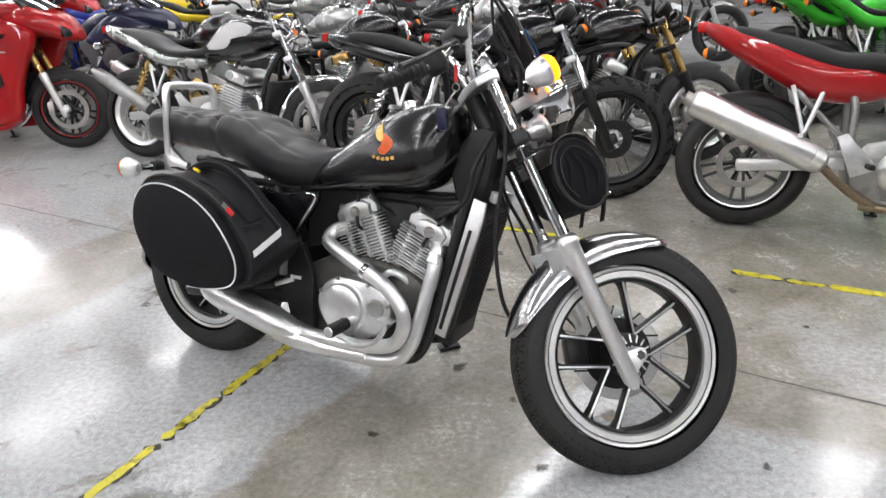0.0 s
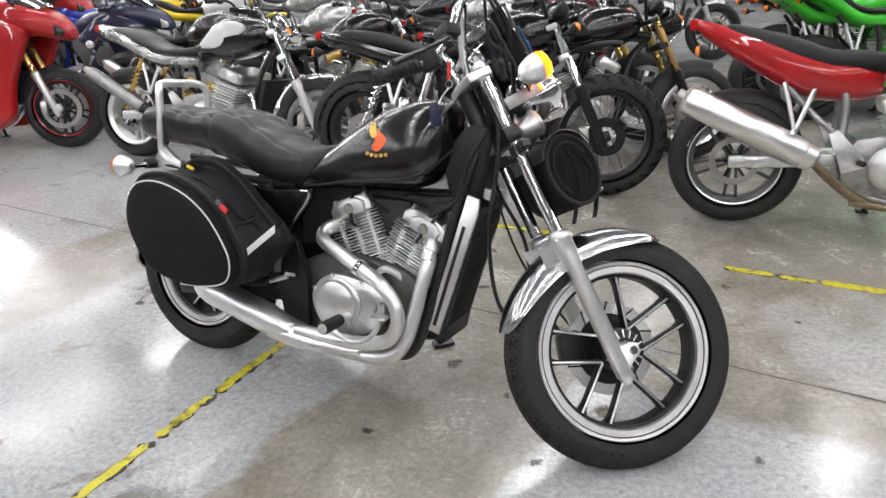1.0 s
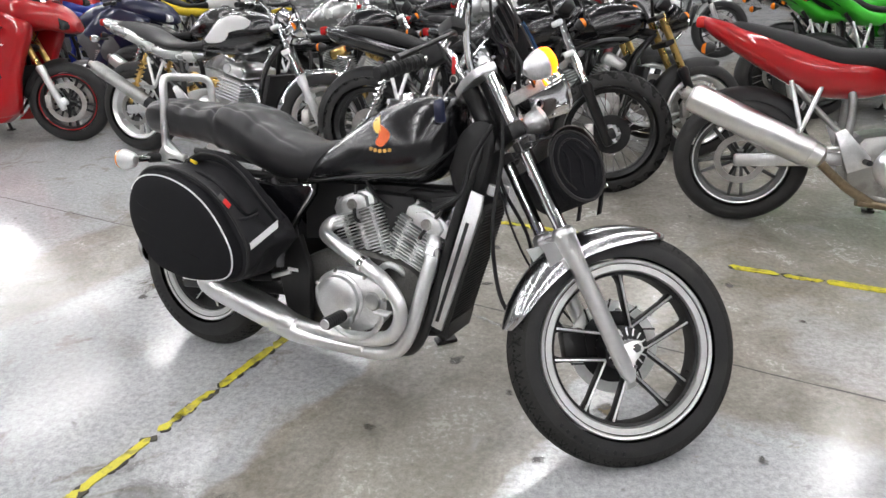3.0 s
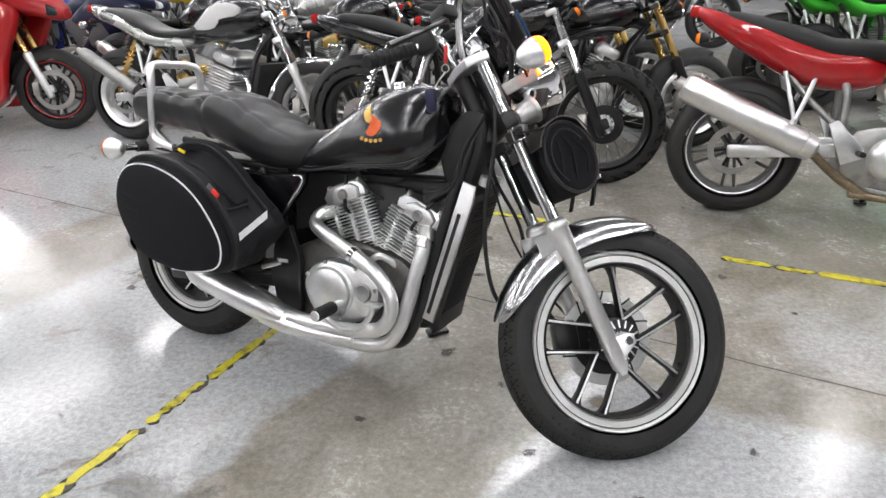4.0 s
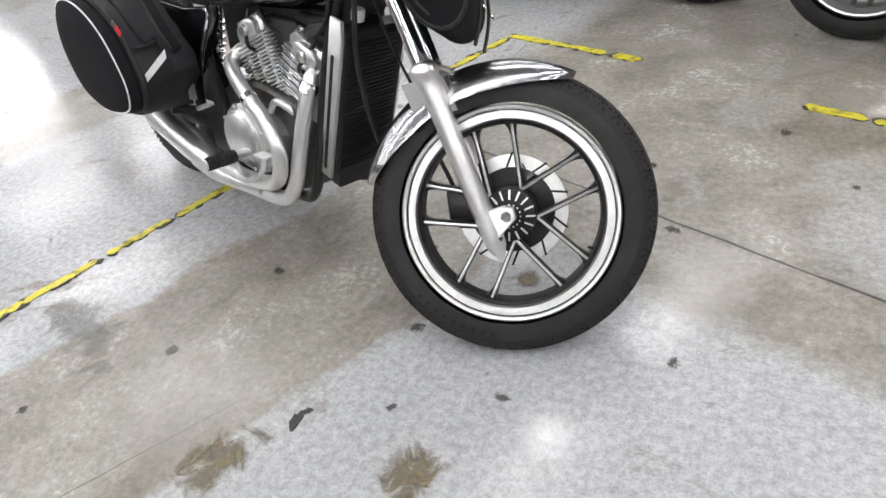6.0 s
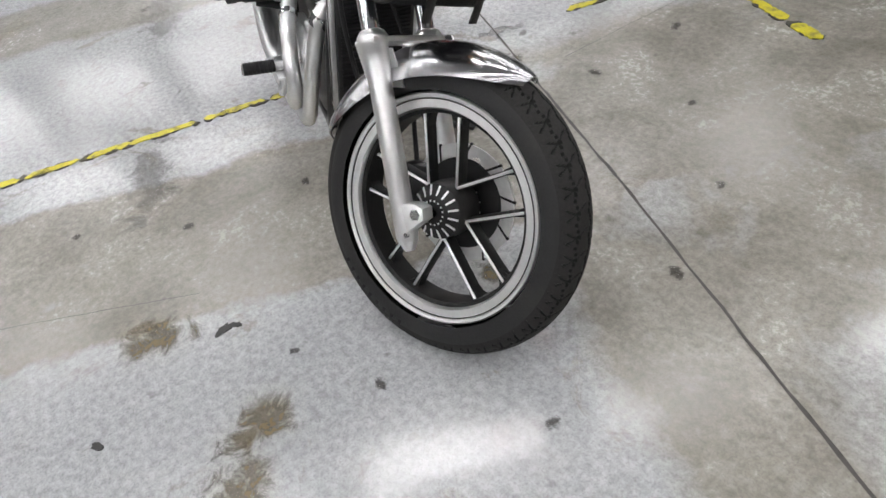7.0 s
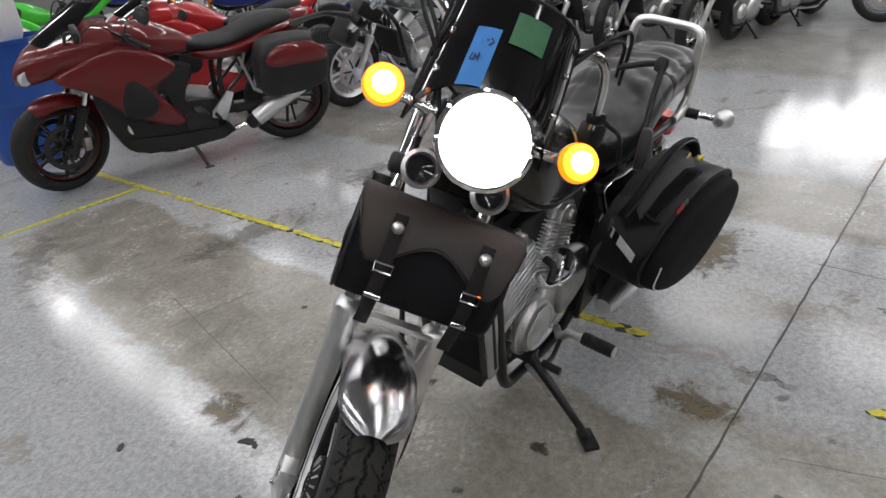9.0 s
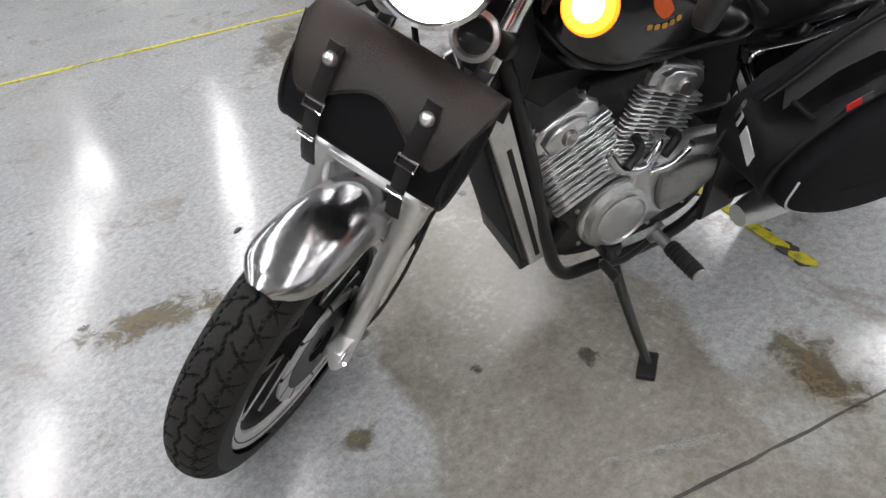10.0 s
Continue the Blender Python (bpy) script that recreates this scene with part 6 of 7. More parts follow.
for s_ in (-1, 1):
    part("fork_strap", lathe([(0.0225, -0.016), (0.026, -0.014), (0.026, 0.014), (0.0225, 0.016)], 20, FORK @ pose(-0.048, 0.1 * s_, 0.665), True), leather_black, fork_bag, "leather strap round the fork")
    part("fork_strap_tail", bar((-0.048, s_ * 0.126, 0.665), (0.03, s_ * 0.13, 0.65), 0.03, 0.004, 0.001).at(FORK), leather_black, fork_bag)
    part("fork_buckle", tube([Vector((-0.048 + a, s_ * 0.129, 0.665 + b)) for a, b in ((-0.016, -0.016), (0.016, -0.016), (0.016, 0.016), (-0.016, 0.016))], 0.0035, 6, 1, True).at(FORK), chrome, fork_bag)

keys = thing("key_fob", BIKE.copy(), "red key tag and blue fob hanging from the ignition", "key fob")
part("key_tag", block((0.012, 0.008, 0.05), 0.003, pose(0.287, -0.062, 1.115)), red_tag, keys)
part("key_ring", tube([(0.287 + 0.012 * math.cos(a), -0.062, 1.075 + 0.012 * math.sin(a)) for a in (0, 1.05, 2.09, 3.14, 4.19, 5.24)], 0.0018, 6, 3, True), steel, keys)
part("key_fob_body", block((0.035, 0.02, 0.07), 0.009, pose(0.275, -0.13, 0.985, 0, -8, 0)), navy_paint, keys)
part("key_cord", tube([(0.287, -0.062, 1.065), (0.284, -0.1, 1.04), (0.278, -0.128, 1.01)], 0.003, 6, 4), steel, keys)


# ---- the other parked motorcycles ----
def road_wheel(root, name, x, R, w, rim, kind, rim_mat, disc=True, turn=0.0, rim_line=None, disc_mat=None):
    m = Matrix.Translation((x, 0, R)) @ Matrix.Rotation(radians(turn), 4, "Z")
    h = w * 0.33
    wh = part(name, ring_y([(rim + 0.003, h), (rim - 0.006, h + 0.005), (rim - 0.02, h - 0.004), (rim - 0.03, h - 0.012), (rim - 0.032, 0), (rim - 0.03, -h + 0.012), (rim - 0.02, -h + 0.004), (rim - 0.006, -h - 0.005), (rim + 0.003, -h)], 40).at(m), rim_mat, root)
    part("tyre", tyre_shape(R, w, rim - 0.004, 96 if kind != "knobbly" else 120, 0.0 if kind != "knobbly" else 0.009, 24, 2).at(m), [rubber, rubber, groove], wh, "black rubber tyre", 30)
    part("hub", ring_y([(0.012, 0.06), (0.035, 0.055), (0.045, 0.03), (0.042, -0.03), (0.035, -0.055), (0.012, -0.06)], 20).at(m), rim_mat if kind == "cast" else alloy, wh)
    if kind == "cast":
        n = 5
        for k in range(n):
            a = Matrix.Rotation(2 * math.pi * k / n + 0.3, 4, "Y")
            part("spoke", Shape().join(bar((0.035, 0, 0.012), (rim - 0.026, 0, 0.03), 0.03, 0.016, 0.004), bar((0.035, 0, -0.012), (rim - 0.026, 0, -0.03), 0.03, 0.016, 0.004)).at(m @ a), rim_mat, wh)
    else:
        sp = Shape()
        for k in range(36):
            a, b = 2 * math.pi * k / 36, 2 * math.pi * (k + (4 if k % 2 else -4)) / 36
            s_ = 1 if k % 4 < 2 else -1
            sp.join(rod((0.042 * math.cos(a), s_ * 0.035, 0.042 * math.sin(a)), ((rim - 0.028) * math.cos(b), s_ * 0.006, (rim - 0.028) * math.sin(b)), 0.0018, 5))
        tagged(part("wire_spokes", sp.at(m), chrome, wh), kind="stuff")
    if rim_line:
        part("rim_tape", ring_y([(rim - 0.004, h + 0.006), (rim - 0.011, h + 0.004), (rim - 0.011, -h - 0.004), (rim - 0.004, -h - 0.006)], 40).at(m), rim_line, wh)
    if disc:
        for s_ in ((-1, 1) if disc == 2 else (-1,)):
            d0, d1 = (0.105, 0.055) if kind == "knobbly" else ((0.15, 0.115) if name == "front_wheel" else (0.118, 0.088))
            part("brake_disc", ring_y([(d0, 0.0025), (d0, -0.0025), (d1, -0.0025), (d1, 0.0025)], 40, s_ * 0.072).at(m), disc_mat or steel, wh, "steel brake disc")
            for k in range(6):
                a = Matrix.Rotation(2 * math.pi * k / 6, 4, "Y")
                part("disc_arm", bar((0.03, s_ * 0.07, 0), (d1 + 0.006, s_ * 0.072, 0.01), 0.004, 0.014, 0.001).at(m @ a), black_frame if kind == "cast" else alloy, wh)
    return wh


def motorcycle(c):
    """A parked motorcycle from a table of its features. Its origin lies on the ground between the wheels, x ahead."""
    wb, R, Rr = c.get("wb", 1.44), c.get("R", 0.305), c.get("Rr", 0.31)
    a, half = radians(c["head"]), c.get("wb", 1.44) / 2 * c.get("size", 1.05)
    if "front" in c:
        ox, oy = c["front"][0] - math.cos(a) * half, c["front"][1] - math.sin(a) * half
    else:
        ox, oy = c["rear"][0] + math.cos(a) * half, c["rear"][1] + math.sin(a) * half
    root = thing("motorcycle", pose(ox, oy, 0, -c.get("lean", 9), 0, c["head"]) @ Matrix.Scale(c.get("size", 1.05), 4), c["label"], "motorcycle", "parked motorcycles")
    paint, second = c["paint"], c.get("second", black_plastic)
    fork_mat, rim_mat = c.get("fork", chrome), c.get("rim", alloy)
    fx, rx, steer = wb / 2, -wb / 2, c.get("steer", 18)
    rake = c.get("rake", 25)
    kind = c.get("wheel", "cast")
    seat_h, style = c.get("seat_h", 0.8), c["style"]

    def Q(name, shape, mats, parent=None, label="", angle=38):
        return part(name, shape, mats, parent or root, label, angle)
    # wheels
    road_wheel(root, "front_wheel", fx, R, c.get("fw", 0.12), R - c.get("wall", 0.085), kind, rim_mat, 2 if style != "retro" else 1, steer, c.get("line"), c.get("disc_mat"))
    road_wheel(root, "rear_wheel", rx, Rr, c.get("rw", 0.17), Rr - c.get("wall", 0.085) - 0.005, kind, rim_mat, 1, 0, c.get("line"))
    # fork, fender, bars
    F = Matrix.Translation((fx, 0, R)) @ Matrix.Rotation(radians(-rake), 4, "Y") @ Matrix.Rotation(radians(steer), 4, "Z")
    top = c.get("fork_len", 0.66)
    for s_ in (-1, 1):
        leg = Q("fork_leg", rod((-0.03, s_ * 0.1, 0.22), (-0.03, s_ * 0.1, top), 0.0225, 14).at(F), fork_mat)
        part("slider", lathe([(0, -0.06), (0.02, -0.055), (0.027, -0.03), (0.028, 0.24), (0.033, 0.26), (0.033, 0.3), (0.024, 0.31), (0, 0.31)], 16, F @ pose(-0.03, s_ * 0.1, 0)), c.get("slider", polished), leg)
        part("axle_clamp", block((0.07, 0.04, 0.06), 0.012, F @ pose(-0.01, s_ * 0.1, 0)), c.get("slider", polished), leg)
        if style != "retro" or s_ < 0:
            Q("brake_caliper", block((0.05, 0.05, 0.1), 0.012, F @ pose(-0.105, s_ * 0.085, 0.05, 0, 20, 0)), c.get("caliper", steel))
    Q("fork_clamp", Shape().join(bar((-0.05, -0.13, top - 0.01), (-0.05, 0.13, top - 0.01), 0.06, 0.03, 0.008), bar((-0.05, -0.125, top - 0.18), (-0.05, 0.125, top - 0.18), 0.06, 0.035, 0.008)).at(F), black_frame if c.get("dark") else alloy)
    fend = c.get("fender", paint)
    if style == "dirt" or c.get("high_fender"):
        Q("front_fender", mudguard(0.5, 0.07, 60, 118, 0.004, 0.02, 14).at(F @ pose(0.02, 0, 0.0)), fend)
    else:
        Q("front_fender", mudguard(R + 0.03, 0.068, c.get("fa0", 42), c.get("fa1", 148), 0.003, 0.06, 20).at(F), fend)
    hb = c.get("bar", "high")
    hz = {"clip": top - 0.03, "high": top + 0.14, "wide": top + 0.16, "cruise": top + 0.2}[hb]
    hx = {"clip": -0.12, "high": -0.14, "wide": -0.1, "cruise": -0.24}[hb]
    hw = {"clip": 0.31, "high": 0.37, "wide": 0.41, "cruise": 0.4}[hb]
    bars = Q("handlebar", Shape().join(*[tube([(-0.06, s_ * 0.04, top + 0.01), (-0.05, s_ * 0.09, hz - 0.05), (-0.06, s_ * 0.17, hz), (hx, s_ * (hw - 0.06), hz), (hx - 0.04, s_ * hw, hz - 0.005)], 0.011, 10, 5) for s_ in (-1, 1)]).at(F), chrome if c.get("bright") else black_frame)
    for s_ in (-1, 1):
        part("grip", rod((hx * 0.92, s_ * (hw - 0.1), hz), (hx - 0.045, s_ * (hw + 0.015), hz - 0.005), 0.017, 12).at(F), rubber_wall, bars)
        part("switch_box", block((0.045, 0.05, 0.05), 0.01, F @ pose(hx * 0.86, s_ * (hw - 0.125), hz)), black_plastic, bars)
        part("lever", tube([(hx * 0.7, s_ * (hw - 0.13), hz), (hx * 0.65, s_ * (hw - 0.06), hz - 0.005), (hx * 0.8, s_ * (hw + 0.01), hz - 0.01)], 0.006, 6, 4).at(F), black_frame if c.get("dark") else polished, bars)
        if c.get("mirrors", True):
            part("mirror_stem", tube([(hx * 0.8, s_ * (hw - 0.14), hz + 0.01), (hx * 0.7, s_ * (hw - 0.12), hz + 0.1), (hx * 0.8, s_ * (hw - 0.05), hz + 0.15)], 0.005, 6, 4).at(F), black_frame, bars)
            part("mirror", slab([(-0.06, -0.035), (0.05, -0.04), (0.065, 0.0), (0.05, 0.04), (-0.05, 0.035), (-0.065, 0)], -0.012, 0.006, bevel=0.005, steps=2).at(F @ pose(hx * 0.8, s_ * (hw - 0.02), hz + 0.17, 0, 0, 90)), black_plastic, bars)
        part("cable", tube([(hx * 0.7, s_ * (hw - 0.13), hz), (0.08, s_ * 0.2, hz + 0.03), (0.1, s_ * 0.1, top - 0.02), (-0.02, s_ * 0.04, top - 0.14)], 0.0045, 6, 5).at(F), black_plastic, bars)
    # frame and swing arm
    fr = Shape()
    head = F @ Vector((-0.07, 0, top - 0.1))
    fr.join(tube([head, (0.2, 0, 0.83), (-0.1, 0, seat_h - 0.06), (-0.35, 0, seat_h - 0.07)], 0.026, 10, 4))
    for s_ in (-1, 1):
        fr.join(tube([head, (0.36, s_ * 0.08, 0.62), (0.31, s_ * 0.13, 0.36), (0.22, s_ * 0.13, 0.2), (-0.1, s_ * 0.13, 0.19), (-0.26, s_ * 0.12, 0.32), (-0.28, s_ * 0.11, 0.6), (-0.32, s_ * 0.1, seat_h - 0.08)], 0.018, 10, 4))
        fr.join(tube([(-0.28, s_ * 0.1, seat_h - 0.1), (-0.5, s_ * 0.1, seat_h - 0.05), (-0.8, s_ * 0.08, seat_h + c.get("tail_up", 0.02))], 0.014, 8, 4))
        fr.join(tube([(-0.28, s_ * 0.11, 0.45), (-0.45, s_ * 0.11, 0.6), (-0.6, s_ * 0.1, seat_h - 0.04)], 0.013, 8, 4))
    Q("frame", fr, c.get("frame_mat", black_frame))
    for s_ in (-1, 1):
        Q("swing_arm", bar((-0.24, s_ * 0.105, 0.36), (rx - 0.03, s_ * 0.115, Rr), 0.03, 0.062, 0.012), c.get("arm", alloy))
        if style in ("naked", "retro", "cruiser"):
            sh = Q("shock_absorber", rod((rx + 0.03, s_ * 0.15, Rr + 0.05), (rx + 0.2, s_ * 0.14, seat_h - 0.07), 0.014, 10), c.get("shock", chrome))
            p0, p1 = Vector((rx + 0.055, s_ * 0.15, Rr + 0.11)), Vector((rx + 0.18, s_ * 0.143, seat_h - 0.12))
            part("spring", tube([p0 + (p1 - p0) * (k / 54) + Vector((math.cos(k * 0.9) * 0.027, math.sin(k * 0.9) * 0.027, 0)) for k in range(55)], 0.005, 5, 1), c.get("spring", chrome), sh)
        rear_set = Q("foot_peg", rod((-0.2, s_ * 0.17, 0.36), (-0.2, s_ * 0.28, 0.37), 0.013, 10), rubber_wall)
        part("peg_hanger", slab([(-0.26, 0.3), (-0.17, 0.34), (-0.18, 0.38), (-0.3, 0.5), (-0.34, 0.48)], s_ * 0.15, s_ * 0.165, bevel=0.004), alloy, rear_set)
        part("passenger_hanger", Shape().join(rod((-0.55, s_ * 0.13, seat_h - 0.1), (-0.48, s_ * 0.17, 0.48), 0.011, 8), rod((-0.42, s_ * 0.13, seat_h - 0.12), (-0.48, s_ * 0.17, 0.48), 0.011, 8), rod((-0.48, s_ * 0.17, 0.48), (-0.5, s_ * 0.27, 0.49), 0.012, 8)), alloy, rear_set)
    # engine
    eng = Q("engine", slab([(-0.26, 0.36), (-0.22, 0.46), (-0.02, 0.49), (0.16, 0.46), (0.27, 0.4), (0.26, 0.27), (0.14, 0.2), (-0.16, 0.2), (-0.26, 0.26)], -0.15, 0.15, bevel=0.025, steps=2), c.get("eng", alloy_dull), None, "")
    for s_ in (-1, 1):
        part("engine_cover", lathe([(0, 0.05), (0.06, 0.048), (0.085, 0.036), (0.1, 0.012), (0.104, 0), (0, 0)], 28, Matrix.Translation((-0.06, s_ * 0.145, 0.34)) @ Matrix.Rotation(radians(-90 * s_), 4, "X")), c.get("cov", alloy), eng)
        part("engine_cover", lathe([(0, 0.04), (0.05, 0.038), (0.07, 0.02), (0.074, 0), (0, 0)], 24, Matrix.Translation((0.14, s_ * 0.145, 0.33)) @ Matrix.Rotation(radians(-90 * s_), 4, "X")), c.get("cov", alloy), eng)
    et = c.get("engine", "four")
    if et == "four":
        tilt = Matrix.Translation((0.14, 0, 0.45)) @ Matrix.Rotation(radians(18), 4, "Y")
        part("cylinder_block", block((0.15, 0.4, 0.15), 0.012, tilt @ pose(0, 0, 0.04)), alloy_dull, eng)
        for k in range(7):
            part("fin", block((0.19, 0.44, 0.006), 0.002, tilt @ pose(0, 0, -0.02 + 0.02 * k), 1), c.get("fin", alloy), eng)
        part("cam_cover", block((0.17, 0.4, 0.08), 0.03, tilt @ pose(0, 0, 0.165), 3), c.get("cov", alloy), eng)
        for s_ in (-1, 1):
            for q in (-1, 1):
                part("cam_cap", rod((q * 0.05, s_ * 0.19, 0.17), (q * 0.05, s_ * 0.215, 0.17), 0.028, 16).at(tilt), c.get("cov", alloy), eng)
        ports = [(0.26, y, 0.5) for y in (-0.15, -0.05, 0.05, 0.15)]
    else:
        ports = []
        for tip, y in ((32, 0.0), (-22, 0.0)):
            tilt = Matrix.Translation((0.06 + 0.0022 * tip, 0, 0.44)) @ Matrix.Rotation(radians(tip), 4, "Y")
            part("cylinder", rod((0, 0, -0.05), (0, 0, 0.2), 0.06, 20).at(tilt), alloy_dull, eng)
            for k in range(9):
                part("fin", block((0.16, 0.17, 0.005), 0.002, tilt @ pose(0, 0, 0.0 + 0.018 * k), 1), c.get("fin", alloy), eng)
            part("cylinder_head", block((0.15, 0.16, 0.08), 0.025, tilt @ pose(0, 0, 0.205), 3), c.get("cov", alloy), eng)
        ports = [(0.25, -0.06, 0.56), (-0.02, -0.08, 0.58)]
    pipe = c.get("pipe", chrome)
    side = c.get("exhaust_side", -1)
    for (px, py, pz) in ports:
        Q("exhaust_pipe", tube([(px - 0.04, py, pz + 0.02), (px + 0.06, py, pz - 0.02), (px + 0.09 if px > 0 else px, py * 0.9 + side * 0.04, 0.38), (0.24, py * 0.6 + side * 0.05, 0.2), (0.1, side * 0.09 + py * 0.3, 0.15), (-0.2, side * 0.14, 0.17)], 0.019, 10, 4), pipe)
    zt = c.get("can_up", 0.34)
    if c.get("cans", True):
        ca = c.get("can_a", (-0.42, 0.2 + zt * 0.2))
        cb = c.get("can_b", (-0.86, 0.2 + zt))
        axis = along((ca[0], side * 0.19, ca[1]), (cb[0], side * 0.215, cb[1]))
        cl, cr = math.hypot(cb[0] - ca[0], cb[1] - ca[1]), c.get("can_r", 0.055)
        Q("exhaust_link", tube([(-0.14, side * 0.13, 0.17), (-0.26, side * 0.16, 0.19 + 0.3 * (ca[1] - 0.2)), (ca[0] - 0.02, side * 0.19, ca[1] + 0.008)], c.get("link_r", 0.026), 12, 5), c.get("link", pipe))
        can = Q("silencer", lathe([(0, 0), (0.026, 0), (cr * 0.9, 0.035), (cr, 0.05), (cr, cl - 0.04), (cr * 0.88, cl - 0.01), (cr * 0.5, cl), (cr * 0.42, cl - 0.02)], 28, axis), c.get("can", polished), None, "brushed exhaust silencer")
        part("silencer_tip", lathe([(cr * 0.42, 0), (cr * 0.46, 0.0), (cr * 0.46, 0.045), (cr * 0.4, 0.045)], 18, axis @ pose(0, 0, cl - 0.015), True), steel, can)
        part("silencer_collar", lathe([(0.027, -0.02), (cr * 0.82, 0.0), (cr * 0.95, 0.05), (0.027, 0.05)], 24, axis @ pose(0, 0, -0.012), True), c.get("strap", black_plastic), can)
        if c.get("sticker"):
            part("sticker", sheet([[((cr + 0.001) * math.cos(radians(q)), (cr + 0.001) * math.sin(radians(q)), z) for q in range(150, 290, 20)] for z in (cl * 0.5, cl * 0.6, cl * 0.75, cl * 0.88)], 0.001).at(axis), yellow_paint, can, "yellow sticker")
    Q("radiator", block((0.035, 0.34, 0.24), 0.008, pose(0.4, 0, 0.47, 0, 14, 0)), black_plastic)
    # tank, seat, tail
    w = c.get("tank_w", 0.15)
    th = c.get("tank_h", 1.0)
    tank = Q("fuel_tank", body([(-0.17, seat_h - 0.04, seat_h + 0.02, w * 0.4, 0.5), (-0.1, seat_h - 0.06, seat_h + 0.07, w * 0.62, 0.5), (0.05, seat_h - 0.07, th - 0.03, w, 0.48), (0.2, seat_h - 0.06, th, w * 1.06, 0.5), (0.33, seat_h - 0.02, th - 0.02, w * 0.95, 0.5), (0.41, seat_h + 0.03, th - 0.06, w * 0.6, 0.5), (0.43, seat_h + 0.06, th - 0.1, w * 0.2, 0.5)], 24, 2.5, 4), c.get("tank", paint), None, "glossy fuel tank")
    part("filler_cap", lathe([(0, 0.012), (0.025, 0.011), (0.034, 0.004), (0.034, -0.01), (0, -0.01)], 20, pose(0.2, 0, th + 0.002)), chrome, tank)
    if c.get("flash"):
        for s_ in (-1, 1):
            part("tank_panel", slab([(-0.05, seat_h + 0.03), (0.12, th - 0.045), (0.27, th - 0.05), (0.3, th - 0.1), (0.15, seat_h + 0.035), (0.02, seat_h + 0.005)], s_ * w * 0.85, s_ * (w * 1.03), bulge=0.006, bevel=0.01, steps=2), c["flash"], tank, "contrasting tank panel")
    tu, td = c.get("tail_up", 0.02), c.get("tail_deep", 0.0)
    fl = c.get("flat", 0.0)
    st = [(-0.86, seat_h + tu, seat_h + 0.045 + tu, 0.05, 0.5), (-0.8, seat_h - 0.01 + tu, seat_h + 0.075 + tu, 0.11, 0.5), (-0.6, seat_h - 0.02, seat_h + 0.07 + tu * 0.6, 0.125, 0.5), (-0.47, seat_h - 0.035, seat_h + 0.045 + fl, 0.13, 0.5), (-0.36, seat_h - 0.05, seat_h + 0.01 + fl, 0.14, 0.5), (-0.22, seat_h - 0.05, seat_h + 0.01 + fl, 0.12, 0.5), (-0.1, seat_h - 0.045, seat_h + 0.035, 0.08, 0.5)]
    Q("seat", body(st, 22, 2.7, 5), c.get("seat", seat_grey), None, "dark padded dual seat", 60)
    Q("tail_panel", body([(-0.98, seat_h + 0.02 + tu * 1.5, seat_h + 0.06 + tu * 1.5, 0.05, 0.5), (-0.9, seat_h - 0.03 + tu * 1.3, seat_h + 0.06 + tu * 1.3, 0.115, 0.6), (-0.7, seat_h - 0.08 + tu - td, seat_h + 0.03 + tu, 0.15, 0.6), (-0.45, seat_h - 0.12 - td, seat_h - 0.012 + fl, 0.158, 0.6), (-0.25, seat_h - 0.13 - td * 0.95, seat_h - 0.035 + fl, 0.13, 0.6), (-0.14, seat_h - 0.1 - td, seat_h - 0.05, 0.06, 0.6)], 22, 2.6, 5), c.get("tail", paint), None, "painted tail panel")
    tl = Q("tail_light", block((0.05, 0.14, 0.05), 0.012, pose(-0.97, 0, seat_h + 0.035 + tu * 1.4)), red_lens)
    part("tail_bracket", block((0.05, 0.1, 0.02), 0.005, pose(-0.94, 0, seat_h + 0.005 + tu * 1.4)), black_plastic, tl)
    Q("rear_fender", mudguard(Rr + 0.03, 0.08, 45 if style not in ("sport", "tourer") else 35, 190 if style in ("cruiser", "retro") else (120 if style in ("sport", "tourer") else 150), 0.004, 0.06, 16, Matrix.Translation((rx, 0, Rr))), c.get("rear_fender", black_plastic))
    for s_ in (-1, 1):
        for (ix, iy, iz, back) in ((-0.9, s_ * 0.2, seat_h - 0.05 + tu, True), (0, 0, 0, False)):
            if back:
                m = Matrix.Translation((ix - 0.03, iy, iz)) @ Matrix.Rotation(radians(-90), 4, "Y")
                b0 = Vector((ix, s_ * 0.1, iz))
            else:
                m = F @ pose(0.06, s_ * 0.2, top - 0.07, 0, 80, 0)
                b0 = F @ Vector((0.0, s_ * 0.11, top - 0.07))
                if style in ("sport", "tourer"):
                    continue
            ind = Q("indicator", lathe([(0, -0.04), (0.015, -0.036), (0.028, -0.006), (0.028, 0.004), (0, 0.004)], 16, m), chrome if c.get("bright") else black_plastic)
            part("indicator_lens", lathe([(0, 0.024), (0.018, 0.02), (0.027, 0.004), (0, 0.004)], 16, m), orange_lens, ind)
            part("indicator_stalk", rod(m @ Vector((0, 0, -0.02)), b0, 0.008, 8), black_plastic, ind)
    stand = Q("side_stand", rod((0.0, 0.14, 0.22), (-0.06, 0.27, 0.055), 0.013, 10), black_frame)
    part("stand_foot", block((0.06, 0.04, 0.012), 0.004, pose(-0.065, 0.275, 0.05, 9, 0, 0)), black_frame, stand)
